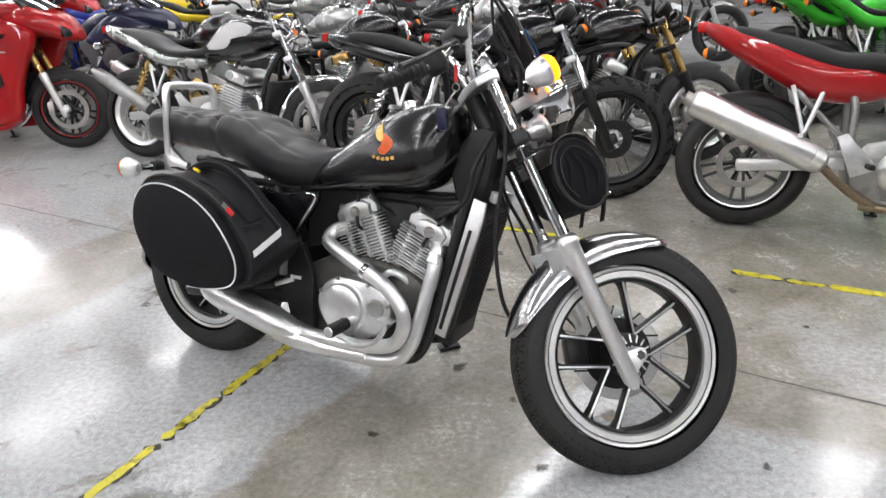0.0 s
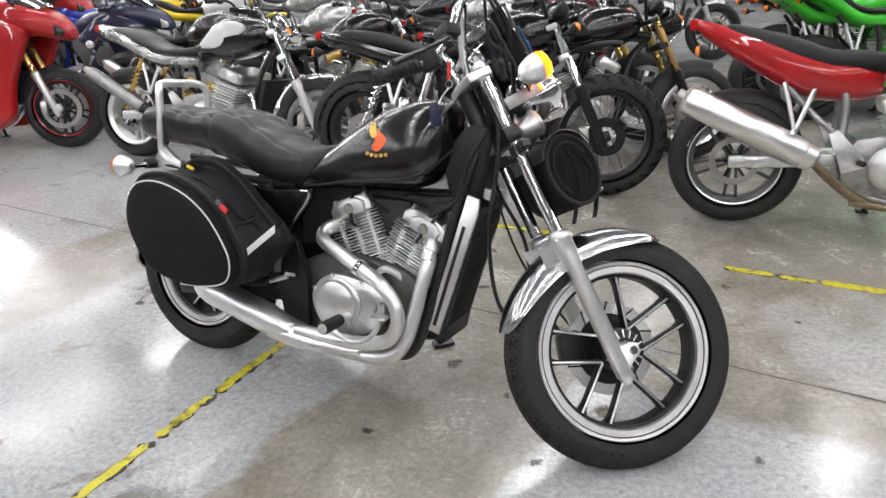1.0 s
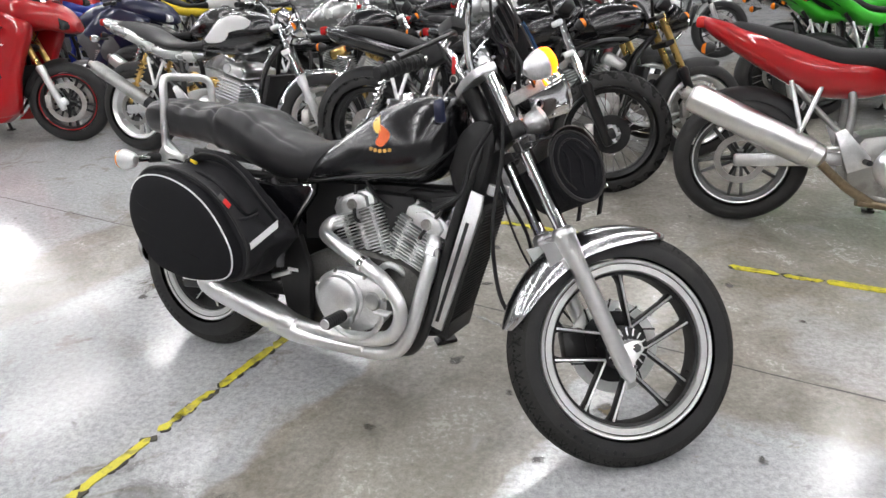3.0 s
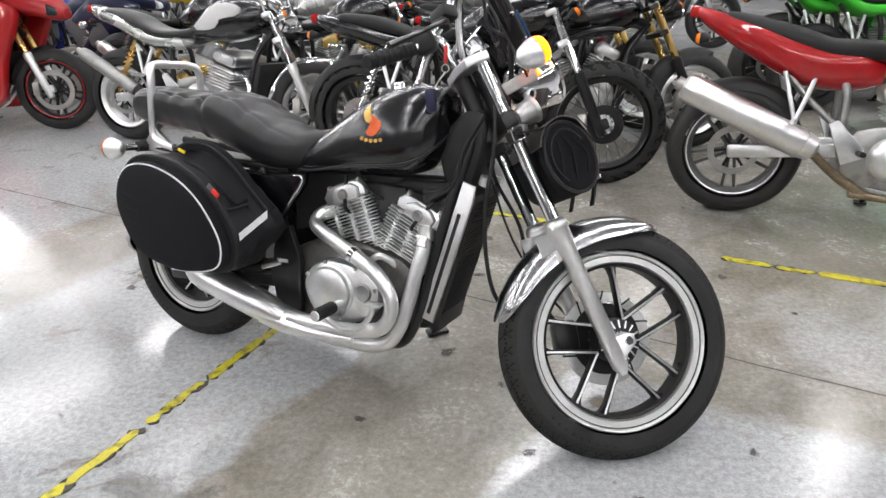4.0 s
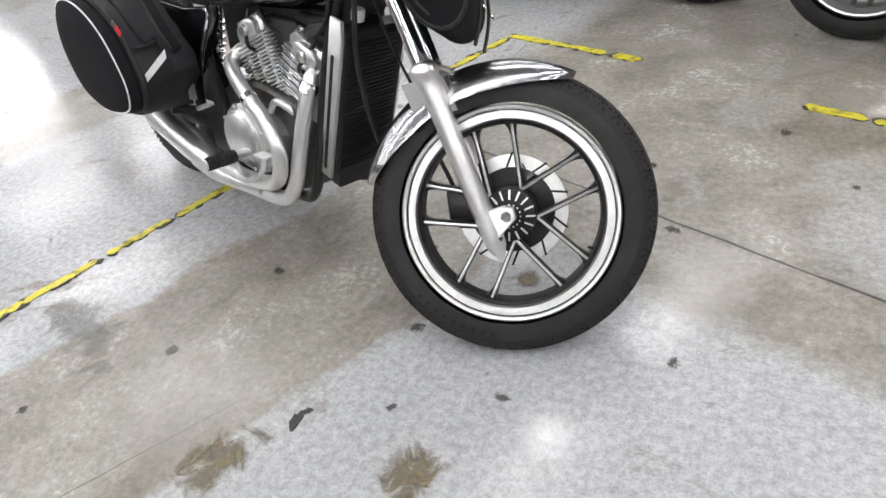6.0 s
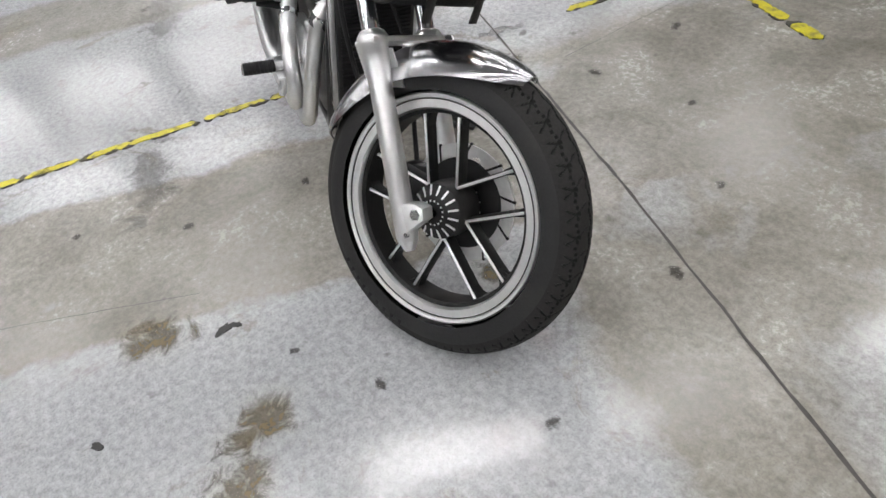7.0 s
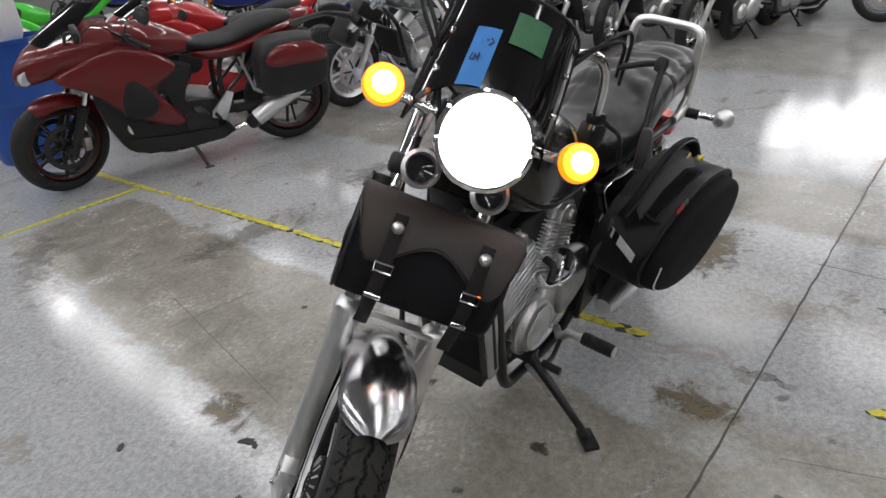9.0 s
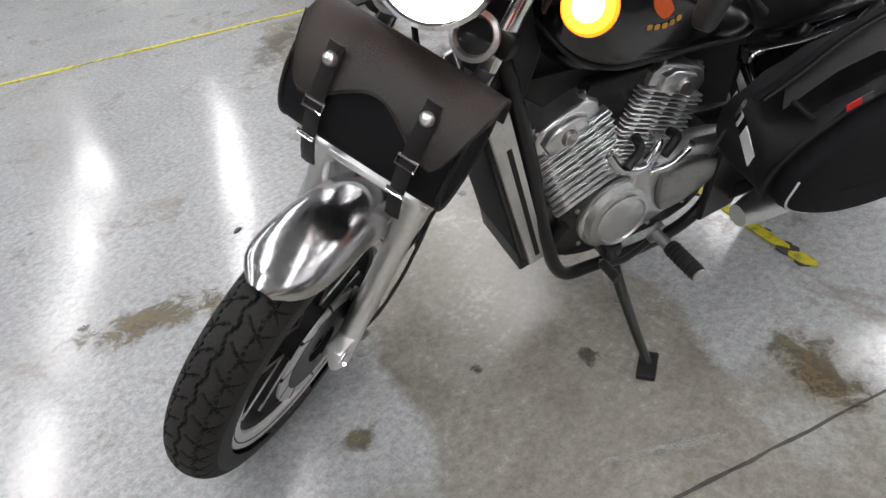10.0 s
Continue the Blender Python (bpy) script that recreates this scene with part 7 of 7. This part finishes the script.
    # lamps and clocks
    if style in ("naked", "retro", "cruiser", "dirt"):
        hm = F @ pose(0.1, 0, top - 0.07, 0, 90 - rake + 18, 0)
        r = c.get("lamp_r", 0.088)
        if style == "dirt":
            Q("number_plate", slab([(-0.1, -0.1), (0.1, -0.1), (0.12, 0.05), (0.06, 0.12), (-0.06, 0.12), (-0.12, 0.05)], 0, 0.01, bulge=0.015, bevel=0.005).at(F @ pose(0.06, 0, top - 0.05, 0, 0, -90)), second)
        else:
            hl = Q("headlight", lathe([(0, -r * 1.4), (r * 0.4, -r * 1.35), (r * 0.8, -r * 0.8), (r, -0.01), (r * 1.05, 0.0), (r * 1.05, 0.012), (r * 0.93, 0.014)], 32, hm), chrome if c.get("bright") else black_paint)
            part("lens", lathe([(0, 0.02), (r * 0.6, 0.016), (r * 0.93, 0.008), (0, 0.004)], 28, hm), lamp_glass, hl)
        for s_ in (-1, 1):
            Q("instrument", lathe([(0, -0.05), (0.03, -0.05), (0.045, -0.02), (0.047, 0.01), (0.04, 0.014), (0, 0.014)], 22, F @ pose(0.02, s_ * 0.055, top + 0.06, 0, -30, 0)), chrome if c.get("bright") else black_plastic)
    # fairings
    if style in ("sport", "tourer"):
        nose_z = c.get("nose_z", 0.88)
        nd = c.get("nose_dx", 0.08)
        ns = [(0.30, nose_z - 0.1, nose_z + 0.16, 0.2, 0.55), (0.46, nose_z - 0.12, nose_z + 0.17, 0.21, 0.5), (0.60, nose_z - 0.11, nose_z + 0.12, 0.19, 0.5), (0.71, nose_z - 0.13, nose_z + 0.07, 0.155, 0.45), (0.77, nose_z - 0.14, nose_z + 0.005, 0.105, 0.42), (0.80, nose_z - 0.125, nose_z - 0.055, 0.05, 0.4)]
        ns = [(x_ + nd * (i_ / 5), *q_) for i_, (x_, *q_) in enumerate(ns)]
        nose = Q("nose_fairing", body(ns, 26, 2.4, 5), paint, None, "pointed painted nose fairing")
        for s_ in (-1, 1):
            lampo = slab([(0.6, nose_z - 0.03), (0.7, nose_z - 0.1), (0.75, nose_z - 0.1), (0.745, nose_z - 0.05), (0.66, nose_z + 0.01)], s_ * 0.1, s_ * 0.165, bevel=0.012, steps=2)
            part("headlight", lampo.at(Matrix.Translation((0.03 + nd * 0.8, 0, -0.002)) @ Matrix.Rotation(radians(-s_ * 18), 4, "Z")), c.get("lens", lamp_glass), nose, "angular headlight")
            if c.get("bare"):
                continue
            low = c.get("belly", 0.22)
            out = [(0.55, nose_z - 0.02), (0.63, nose_z - 0.1), (0.52, 0.62), (0.46, 0.46), (0.42, low + 0.06), (0.3, low), (0.0, low - 0.02), (-0.22, low + 0.02), (-0.24, 0.34), (-0.02, 0.42), (0.08, 0.56), (0.02, 0.7), (0.06, 0.8), (0.3, nose_z + 0.04)]
            if style == "tourer":
                out = [(0.62, nose_z - 0.04), (0.66, nose_z - 0.1), (0.5, 0.66), (0.34, 0.5), (0.14, 0.38), (0.0, 0.36), (0.04, 0.46), (0.14, 0.62), (0.0, 0.72), (0.04, 0.8), (0.3, nose_z + 0.05)]
                Q("inner_fairing", slab([(0.5, 0.66), (0.42, 0.3), (0.28, 0.2), (-0.1, 0.2), (-0.2, 0.3), (-0.02, 0.5), (-0.1, 0.72), (0.3, 0.8)], s_ * 0.12, s_ * 0.19, bevel=0.03, steps=3), second)
            sd = Q("side_fairing", slab(out, s_ * 0.14, s_ * 0.225, bulge=0.02, bevel=0.03, steps=3), paint, None, "painted side fairing", 50)
            part("fairing_duct", slab([(0.2, 0.46), (0.36, 0.5), (0.3, 0.7), (0.22, 0.68), (0.14, 0.56)], s_ * 0.22, s_ * 0.252, bevel=0.012, steps=2), second, sd, "dark air outlet")
            if c.get("stripe"):
                part("fairing_stripe", bar((0.08, s_ * 0.249, 0.76), (0.42, s_ * 0.24, 0.74), 0.004, 0.012, 0.001), c["stripe"], sd)
            part("lower_cowl", slab([(0.4, low + 0.09), (0.28, low - 0.04), (-0.22, low - 0.05), (-0.28, low + 0.03), (0.1, low + 0.05)], s_ * 0.1, s_ * 0.2, bevel=0.02, steps=2), c.get("cowl", second), sd)
            mir = Q("mirror", slab([(-0.07, -0.035), (0.06, -0.04), (0.075, 0.02), (-0.05, 0.04)], -0.012, 0.02, bulge=0.012, bevel=0.008, steps=2).at(pose(0.5, s_ * 0.33, nose_z + 0.2, 0, 0, 90)), second)
            part("mirror_stem", tube([(0.56, s_ * 0.15, nose_z + 0.1), (0.54, s_ * 0.25, nose_z + 0.18), (0.5, s_ * 0.31, nose_z + 0.2)], 0.01, 8, 4), second, mir)
        sh_ = 0.24 if style == "tourer" else 0.2
        rows = []
        for i in range(7):
            f = i / 6
            rows.append([(0.70 + nd * 0.5 - 0.30 * f - 0.14 * (j / 4 - 1) ** 2 * (1 - 0.3 * f), (j / 4 - 1) * 0.17 * (1 - 0.25 * f), nose_z + 0.06 + sh_ * f + 0.05 * (1 - (j / 4 - 1) ** 2) * (1 - f)) for j in range(9)])
        Q("screen", sheet(rows, 0.003), c.get("screen", screen_glass), None, "curved fairing screen")
        if c.get("sticker_green"):
            part("sticker", sheet([[(0.665 - 0.3 * f + 0.012, y, nose_z + 0.112 + sh_ * f) for y in (0.03, 0.06, 0.09)] for f in (0.1, 0.2, 0.3)], 0.002), green_paint, root, "green sticker")
    if c.get("panniers"):
        for s_ in (-1, 1):
            pan = Q("pannier", slab([(-0.9, 0.5), (-0.55, 0.48), (-0.48, 0.56), (-0.5, 0.78), (-0.62, 0.84), (-0.9, 0.82), (-0.96, 0.7)], s_ * 0.18, s_ * 0.4, bulge=0.03, bevel=0.04, steps=3), c.get("pannier_low", black_plastic), None, "hard side pannier", 50)
            part("pannier_lid", slab([(-0.92, 0.68), (-0.6, 0.68), (-0.52, 0.73), (-0.62, 0.815), (-0.88, 0.80)], s_ * 0.33, s_ * 0.425, bulge=0.02, bevel=0.025, steps=3), c["panniers"], pan, "painted pannier lid", 50)
    if c.get("top_box"):
        tb = Q("top_box", block((0.4, 0.46, 0.3), 0.07, pose(-0.98, 0, seat_h + 0.24), 3), c["top_box"], None, "hard top box")
        part("box_lid_line", block((0.405, 0.465, 0.014), 0.006, pose(-0.98, 0, seat_h + 0.22)), black_plastic, tb)
    if c.get("crash_bar"):
        for s_ in (-1, 1):
            Q("crash_bar", tube([(0.33, s_ * 0.1, 0.62), (0.38, s_ * 0.3, 0.56), (0.34, s_ * 0.34, 0.4), (0.24, s_ * 0.28, 0.25), (0.2, s_ * 0.12, 0.22)], 0.014, 10, 5), chrome)
    if c.get("backrest"):
        Q("backrest", tube([(-0.78, -0.13, seat_h), (-0.86, -0.13, seat_h + 0.25), (-0.88, 0, seat_h + 0.3), (-0.86, 0.13, seat_h + 0.25), (-0.78, 0.13, seat_h)], 0.012, 10, 5), chrome)
    if c.get("beak"):
        Q("beak", slab([(0.0, 0.0), (0.3, -0.04), (0.34, -0.015), (0.18, 0.05), (0.0, 0.08)], -0.05, 0.05, bevel=0.02).at(pose(0.55, 0, 0.86)), paint)
        for s_ in (-1, 1):
            Q("tank_shroud", slab([(0.2, 0.98), (0.44, 0.96), (0.52, 0.86), (0.36, 0.66), (0.3, 0.8)], s_ * 0.15, s_ * 0.2, bulge=0.015, bevel=0.012), paint, None, "silver side shroud")
        Q("screen", sheet([[(0.5 - 0.1 * i, (j / 3 - 1) * 0.14, 1.02 + 0.09 * i) for j in range(7)] for i in range(4)], 0.004), screen_glass)
    if c.get("center_stand"):
        Q("centre_stand", Shape().join(*[tube([(-0.12, s_ * 0.14, 0.26), (-0.2, s_ * 0.17, 0.1), (-0.24, s_ * 0.2, 0.012), (-0.3, s_ * 0.2, 0.012)], 0.013, 8, 4) for s_ in (-1, 1)], rod((-0.18, -0.17, 0.13), (-0.18, 0.17, 0.13), 0.012, 8)), black_frame)
    return root


FLEET = [
    # the row facing the window light
    dict(style="sport", front=(-3.234, 5.647), nose_dx=0.1, size=1.009, head=-2, lean=8, steer=14, paint=red_paint, fork=gold_steel, rim=black_frame, line=red_paint, dark=True, bar="clip", screen=clear_screen, sticker_green=True, lens=dark_glass, stripe=white_paint, cowl=red_paint, belly=0.2, tail_up=0.1, fender=black_plastic, fa0=60, fa1=150, slider=alloy, nose_z=0.95, label="glossy red sports motorcycle with gold forks"),
    dict(style="naked", front=(-1.026, 5.08), size=1.010, head=-11.9, steer=22, wb=1.5, cov=polished, can_a=(-0.5, 0.36), can_b=(-0.95, 0.62), tail_up=0.07, paint=black_paint, flash=white_paint, tail=silver_paint, seat=vinyl, fork=chrome, fender=chrome, bright=True, rim=polished, pipe=chrome, can=alloy_dull, can_r=0.046, sticker=True, can_up=0.33, shock=gold_steel, spring=gold_steel, seat_h=0.78, tank_h=1.0, tank_w=0.16, label="black and white naked four-cylinder motorcycle"),
    dict(style="retro", front=(0.831, 4.546), size=1.060, head=-9.3, disc_mat=black_frame, steer=6, wb=1.4, R=0.335, Rr=0.32, wheel="knobbly", rim=black_frame, paint=black_paint, fork=chrome, slider=black_frame, fender=black_plastic, high_fender=True, engine="twin", eng=alloy_dull, pipe=black_frame, cans=False, bright=False, seat_h=0.8, tank_h=1.0, lamp_r=0.08, label="black scrambler motorcycle with knobbly tyres"),
    dict(style="sport", rear=(1.457, 4.158), bare=True, tail_deep=0.05, flat=0.04, size=1.060, head=-15.4, lean=8, wb=1.43, can_a=(-0.40, 0.37), can_b=(-0.98, 0.62), can_r=0.068, R=0.3, Rr=0.315, paint=red_paint, rim=grey_wheel, line=polished, link_r=0.021, strap=polished, frame_mat=alloy_dull, arm=alloy, engine="twin", pipe=bronze, link=bronze, can=polished, can_up=0.36, tail_up=0.08, seat_h=0.80, dark=True, bar="clip", second=black_plastic, belly=0.3, label="red sports touring motorcycle with a silver silencer"),
    # behind them
    dict(style="tourer", front=(-2.959, 6.94), size=0.930, head=4.2, lean=3, wb=1.5, paint=navy_paint, second=grey_plastic, panniers=navy_paint, pannier_low=grey_plastic, center_stand=True, screen=clear_screen, sticker_green=True, nose_z=0.92, seat_h=0.82, bar="high", label="dark blue touring motorcycle on its centre stand"),
    dict(style="naked", front=(-0.775, 6.692), size=0.930, head=1.7, steer=10, paint=silver_paint, fork=chrome, fender=black_paint, rim=gold_steel, bright=True, pipe=black_frame, tank_h=1.03, seat_h=0.8, label="silver naked motorcycle with chrome forks"),
    dict(style="dirt", front=(-2.1, 7.744), size=0.930, head=1.8, R=0.34, wheel="knobbly", paint=yellow_paint, second=white_paint, fork=gold_steel, fender=yellow_paint, tank=white_paint, engine="twin", seat_h=0.9, tank_h=1.05, fork_len=0.78, bar="wide", mirrors=False, tail_up=0.05, label="yellow and white off-road motorcycle"),
    dict(style="naked", front=(0.648, 6.317), size=0.978, head=-0.7, steer=12, beak=True, paint=silver_paint, R=0.33, fork=black_frame, dark=True, bar="wide", tank_h=1.06, seat_h=0.86, fork_len=0.74, rim=black_frame, label="silver adventure motorcycle with side shrouds"),
    dict(style="cruiser", front=(1.499, 5.272), size=1.030, head=1.2, steer=10, wb=1.58, paint=black_paint, fork=gold_steel, slider=black_frame, fender=black_plastic, rim=polished, dark=True, engine="twin", pipe=black_frame, can=black_frame, seat_h=0.76, tank_h=0.98, label="black muscle cruiser with gold forks"),
    dict(style="sport", rear=(2.371, 6.466), size=1.019, head=2.9, lean=8, paint=green_paint, rim=black_frame, dark=True, bar="clip", tail_up=0.12, seat_h=0.82, can=black_frame, label="bright green sports motorcycle"),
    dict(style="cruiser", front=(-0.308, 5.896), size=0.963, head=-5.2, steer=12, wb=1.55, R=0.32, fw=0.14, paint=black_paint, fork=chrome, slider=polished, fender=black_plastic, rim=black_frame, wheel="wire", engine="twin", cov=gold_steel, pipe=chrome, bar="wide", seat_h=0.76, tank_h=0.98, label="black cruiser with fat front tyre and chrome forks"),
    dict(style="naked", front=(0.118, 7.662), size=0.930, head=3.3, paint=black_paint, fork=chrome, bright=True, rim=alloy, label="black naked motorcycle in the back row"),
    dict(style="naked", front=(1.352, 7.153), size=0.974, head=4, paint=wine_paint, fork=chrome, bright=True, rim=polished, seat=vinyl, label="dark red naked motorcycle in the back row"),
    dict(style="sport", front=(-4.005, 7.57), size=0.930, head=3.5, paint=blue_paint, rim=black_frame, dark=True, bar="clip", label="blue sports motorcycle in the back row"),
    dict(style="naked", front=(-3.09, 8.35), size=0.930, head=4.8, paint=yellow_paint, tank=yellow_paint, fork=black_frame, dark=True, label="yellow naked motorcycle in the back row"),
    dict(style="cruiser", front=(-1.481, 8.766), size=0.930, head=5.3, wb=1.6, paint=silver_paint, fork=chrome, bright=True, engine="twin", bar="cruise", seat=vinyl, label="silver cruiser in the back row"),
    dict(style="naked", front=(1.002, 8.305), size=0.933, head=2.5, paint=black_paint, fork=gold_steel, dark=True, label="black naked motorcycle in the back row"),
    dict(style="sport", rear=(2.608, 6.991), size=1.011, head=6.9, paint=black_paint, rim=black_frame, dark=True, bar="clip", label="black sports motorcycle in the back row"),
    dict(style="naked", front=(-4.827, 6.551), size=0.930, head=1.7, paint=white_paint, fork=chrome, bright=True, label="white naked motorcycle in the back row"),
    # the row by the blue drum
    dict(style="tourer", front=(-1.835, -0.709), size=1.008, head=-44.5, lean=10, wb=1.5, disc_mat=black_frame, slider=black_frame, steer=24, R=0.31, Rr=0.315, paint=wine_paint, fender=wine_paint, rim=black_frame, line=wine_paint, dark=True, panniers=wine_paint, pannier_low=black_plastic, bar="high", fork=chrome, nose_z=0.86, seat_h=0.82, belly=0.24, eng=black_frame, cov=black_frame, fin=black_frame, arm=black_frame, can=polished, exhaust_side=1, can_up=0.3, seat=seat_grey, second=black_plastic, label="dark red sports tourer with matching panniers"),
    dict(style="cruiser", front=(-3.735, 0.474), size=1.011, head=-32.7, wb=1.6, steer=4, R=0.31, paint=grey_paint, fender=grey_paint, rim=alloy, engine="twin", crash_bar=True, panniers=grey_paint, pannier_low=grey_paint, backrest=True, bright=True, bar="cruise", seat=vinyl, tank_h=0.95, seat_h=0.74, label="silver-grey cruiser with crash bars and hard cases"),
    dict(style="sport", front=(-3.29, -1.279), size=0.956, head=-47.8, paint=red_paint, rim=black_frame, dark=True, bar="clip", label="red sports motorcycle behind the tourer"),
    dict(style="dirt", front=(-4.223, -1.424), size=0.930, head=-43.8, R=0.34, wheel="knobbly", paint=blue_paint, second=white_paint, fork=gold_steel, fender=blue_paint, engine="twin", seat_h=0.92, tank_h=1.06, fork_len=0.78, bar="wide", mirrors=False, label="blue and gold off-road motorcycle"),
    dict(style="dirt", front=(-5.027, -1.656), size=0.930, head=-45.7, R=0.34, wheel="knobbly", paint=blue_paint, second=white_paint, fork=alloy, fender=white_paint, engine="twin", seat_h=0.92, tank_h=1.06, fork_len=0.78, bar="wide", mirrors=False, label="blue and white off-road motorcycle"),
    dict(style="tourer", front=(-4.996, -0.098), size=0.930, head=-36, paint=silver_paint, screen=clear_screen, panniers=silver_paint, pannier_low=silver_paint, top_box=black_plastic, nose_z=0.92, label="silver touring motorcycle with a top box"),
    dict(style="naked", front=(-5.348, 1.866), size=0.930, head=-31.8, paint=black_paint, fork=chrome, bright=True, rim=chrome, wheel="wire", label="black motorcycle with wire wheels"),
    dict(style="retro", front=(-5.565, 2.414), size=0.930, head=-33.3, paint=blue_paint, fork=chrome, bright=True, wheel="wire", rim=chrome, engine="twin", label="blue retro motorcycle with wire wheels"),
    dict(style="cruiser", front=(-5.249, 3.168), size=0.930, head=-33.4, wb=1.6, paint=black_paint, fork=chrome, bright=True, wheel="wire", rim=chrome, engine="twin", bar="cruise", seat=vinyl, steer=14, label="black cruiser with chrome forks"),
    dict(style="cruiser", front=(-5.83, 3.593), size=0.930, head=-36, wb=1.6, paint=navy_paint, fork=chrome, bright=True, wheel="wire", rim=chrome, engine="twin", bar="cruise", seat=vinyl, steer=10, label="dark blue cruiser with chrome forks"),
    dict(style="cruiser", front=(-6.311, 4.975), size=0.930, head=66.8, wb=1.65, paint=black_paint, fork=chrome, bright=True, rim=chrome, wheel="wire", engine="twin", bar="cruise", seat=vinyl, label="long black cruiser parked side-on"),
    dict(style="cruiser", rear=(-6.081, 5.571), size=0.930, head=66.8, wb=1.65, paint=purple_paint, fork=chrome, bright=True, rim=polished, engine="twin", bar="cruise", seat=vinyl, label="plum coloured cruiser parked side-on"),
    dict(style="naked", front=(-6.491, 1.188), size=0.930, head=-38, paint=wine_paint, fork=chrome, bright=True, label="dark red motorcycle in the far row"),
    dict(style="sport", front=(-6.255, -0.545), size=0.930, head=-41.5, paint=blue_paint, rim=black_frame, dark=True, bar="clip", label="blue sports motorcycle in the far row"),
]
built = [motorcycle(spec) for spec in FLEET]
# more of the same kinds fill the rows behind
BACK = [(10, -2.333, 6.245, -12), (8, 0.451, 5.811, -6), (0, -4.908, 7.626, -8), (1, -2.295, 9.233, -10), (5, -0.501, 8.477, -6), (9, 3.356, 6.315, 2), (11, -3.789, 8.935, -12), (12, -0.945, 9.872, -6), (7, 1.896, 9.241, -8), (14, -5.564, 7.115, -6), (1, 0.779, 9.975, -5), (4, -4.709, 9.029, -10), (1, -6.984, 2.902, -26), (5, -7.037, 3.839, -28), (11, -7.461, 1.778, -24), (13, -7.036, 0.162, -26), (21, -7.839, -0.207, -30), (29, -7.294, 6.162, 63), (27, -6.807, 7.701, 60), (12, -6.055, -2.425, -30), (22, -5.883, -3.354, -30), (9, -4.457, -3.347, -30), (18, -3.644, -2.757, -34)]
for i, x, y, turn in BACK:
    copy_thing(built[i], pose(x, y, 0, -9, 0, turn))


# ---- by the wall: drum, cart, boxes ----
drum = thing("drum", pose(-2.49, -1.649, 0), "blue plastic drum standing on the floor", "drum")
part("drum_body", lathe([(0, 0), (0.27, 0), (0.285, 0.02), (0.29, 0.1), (0.296, 0.12), (0.29, 0.14), (0.29, 0.42), (0.297, 0.44), (0.29, 0.46), (0.285, 0.8), (0.29, 0.84), (0.29, 0.88), (0.275, 0.88), (0.27, 0.84), (0, 0.84)], 40), barrel_blue, drum)
part("drum_rim", lathe([(0.285, 0.865), (0.3, 0.87), (0.3, 0.89), (0.28, 0.892)], 40, None, True), barrel_blue, drum)
jug = thing("jug", pose(-2.512, -1.625, 0.845, 0, 0, 20), "white plastic jug in the drum", "jug")
part("jug_body", body([(-0.13, 0.0, 0.3, 0.07, 0.5), (-0.1, 0.0, 0.42, 0.1, 0.5), (0.06, 0.0, 0.44, 0.1, 0.5), (0.13, 0.0, 0.33, 0.07, 0.5)], 18, 3.2, 4), white_plastic, jug)
part("jug_cap", rod((-0.02, 0, 0.43), (-0.02, 0, 0.49), 0.03, 16), barrel_blue, jug)

cart = thing("cart", pose(-2.235, -2.763, 0, 0, 0, -27), "low dark flatbed cart on blue castors", "cart")
part("deck", block((1.1, 0.6, 0.05), 0.01, pose(0, 0, 0.3)), black_plastic, cart)
for sx in (-1, 1):
    for sy in (-1, 1):
        cw = part("castor", ring_y([(0.06, 0.018), (0.066, 0.0), (0.06, -0.018), (0.015, -0.018), (0.015, 0.018)], 20).at(pose(sx * 0.46, sy * 0.24, 0.066)), barrel_blue, cart)
        part("castor_fork", block((0.05, 0.05, 0.15), 0.008, pose(sx * 0.46, sy * 0.24, 0.2)), steel, cw)
box = thing("box", pose(-2.471, -2.826, 0.325, 0, 0, -22), "plain brown cardboard box on the cart", "box")
part("box_body", block((0.4, 0.36, 0.36), 0.004, pose(0, 0, 0.18)), cardboard, box)
part("box_tape", block((0.404, 0.06, 0.003), 0.001, pose(0, 0, 0.362)), white_tag, box)
bin_ = thing("container", pose(-2.05, -2.685, 0.325, 0, 0, -30), "white plastic container with a dark slot", "container")
part("container_body", block((0.42, 0.36, 0.3), 0.02, pose(0, 0, 0.15)), white_plastic, bin_)
part("container_slot", block((0.2, 0.01, 0.02), 0.003, pose(0, 0.178, 0.22)), black_plastic, bin_)
rack = thing("rack", pose(-1.479, -3.074, 0, 0, 0, -27), "white tubular steel rack on the floor", "rack")
for sx in (-1, 1):
    part("rack_side", tube([(sx * 0.35, -0.25, 0.9), (sx * 0.35, -0.25, 0.06), (sx * 0.35, 0.25, 0.03), (sx * 0.35, 0.25, 0.9)], 0.014, 10, 3), white_sheet, rack)
for z in (0.08, 0.42, 0.8):
    part("rack_bar", rod((-0.35, 0.25, z), (0.35, 0.25, z), 0.012, 10), white_sheet, rack)
    part("rack_bar", rod((-0.35, -0.25, z), (0.35, -0.25, z), 0.012, 10), white_sheet, rack)
part("rack_bin", block((0.6, 0.42, 0.3), 0.02, pose(0, 0, 0.25)), white_plastic, rack)
part("rack_label", block((0.07, 0.004, 0.06), 0.001, pose(-0.1, 0.212, 0.3)), yellow_paint, rack)
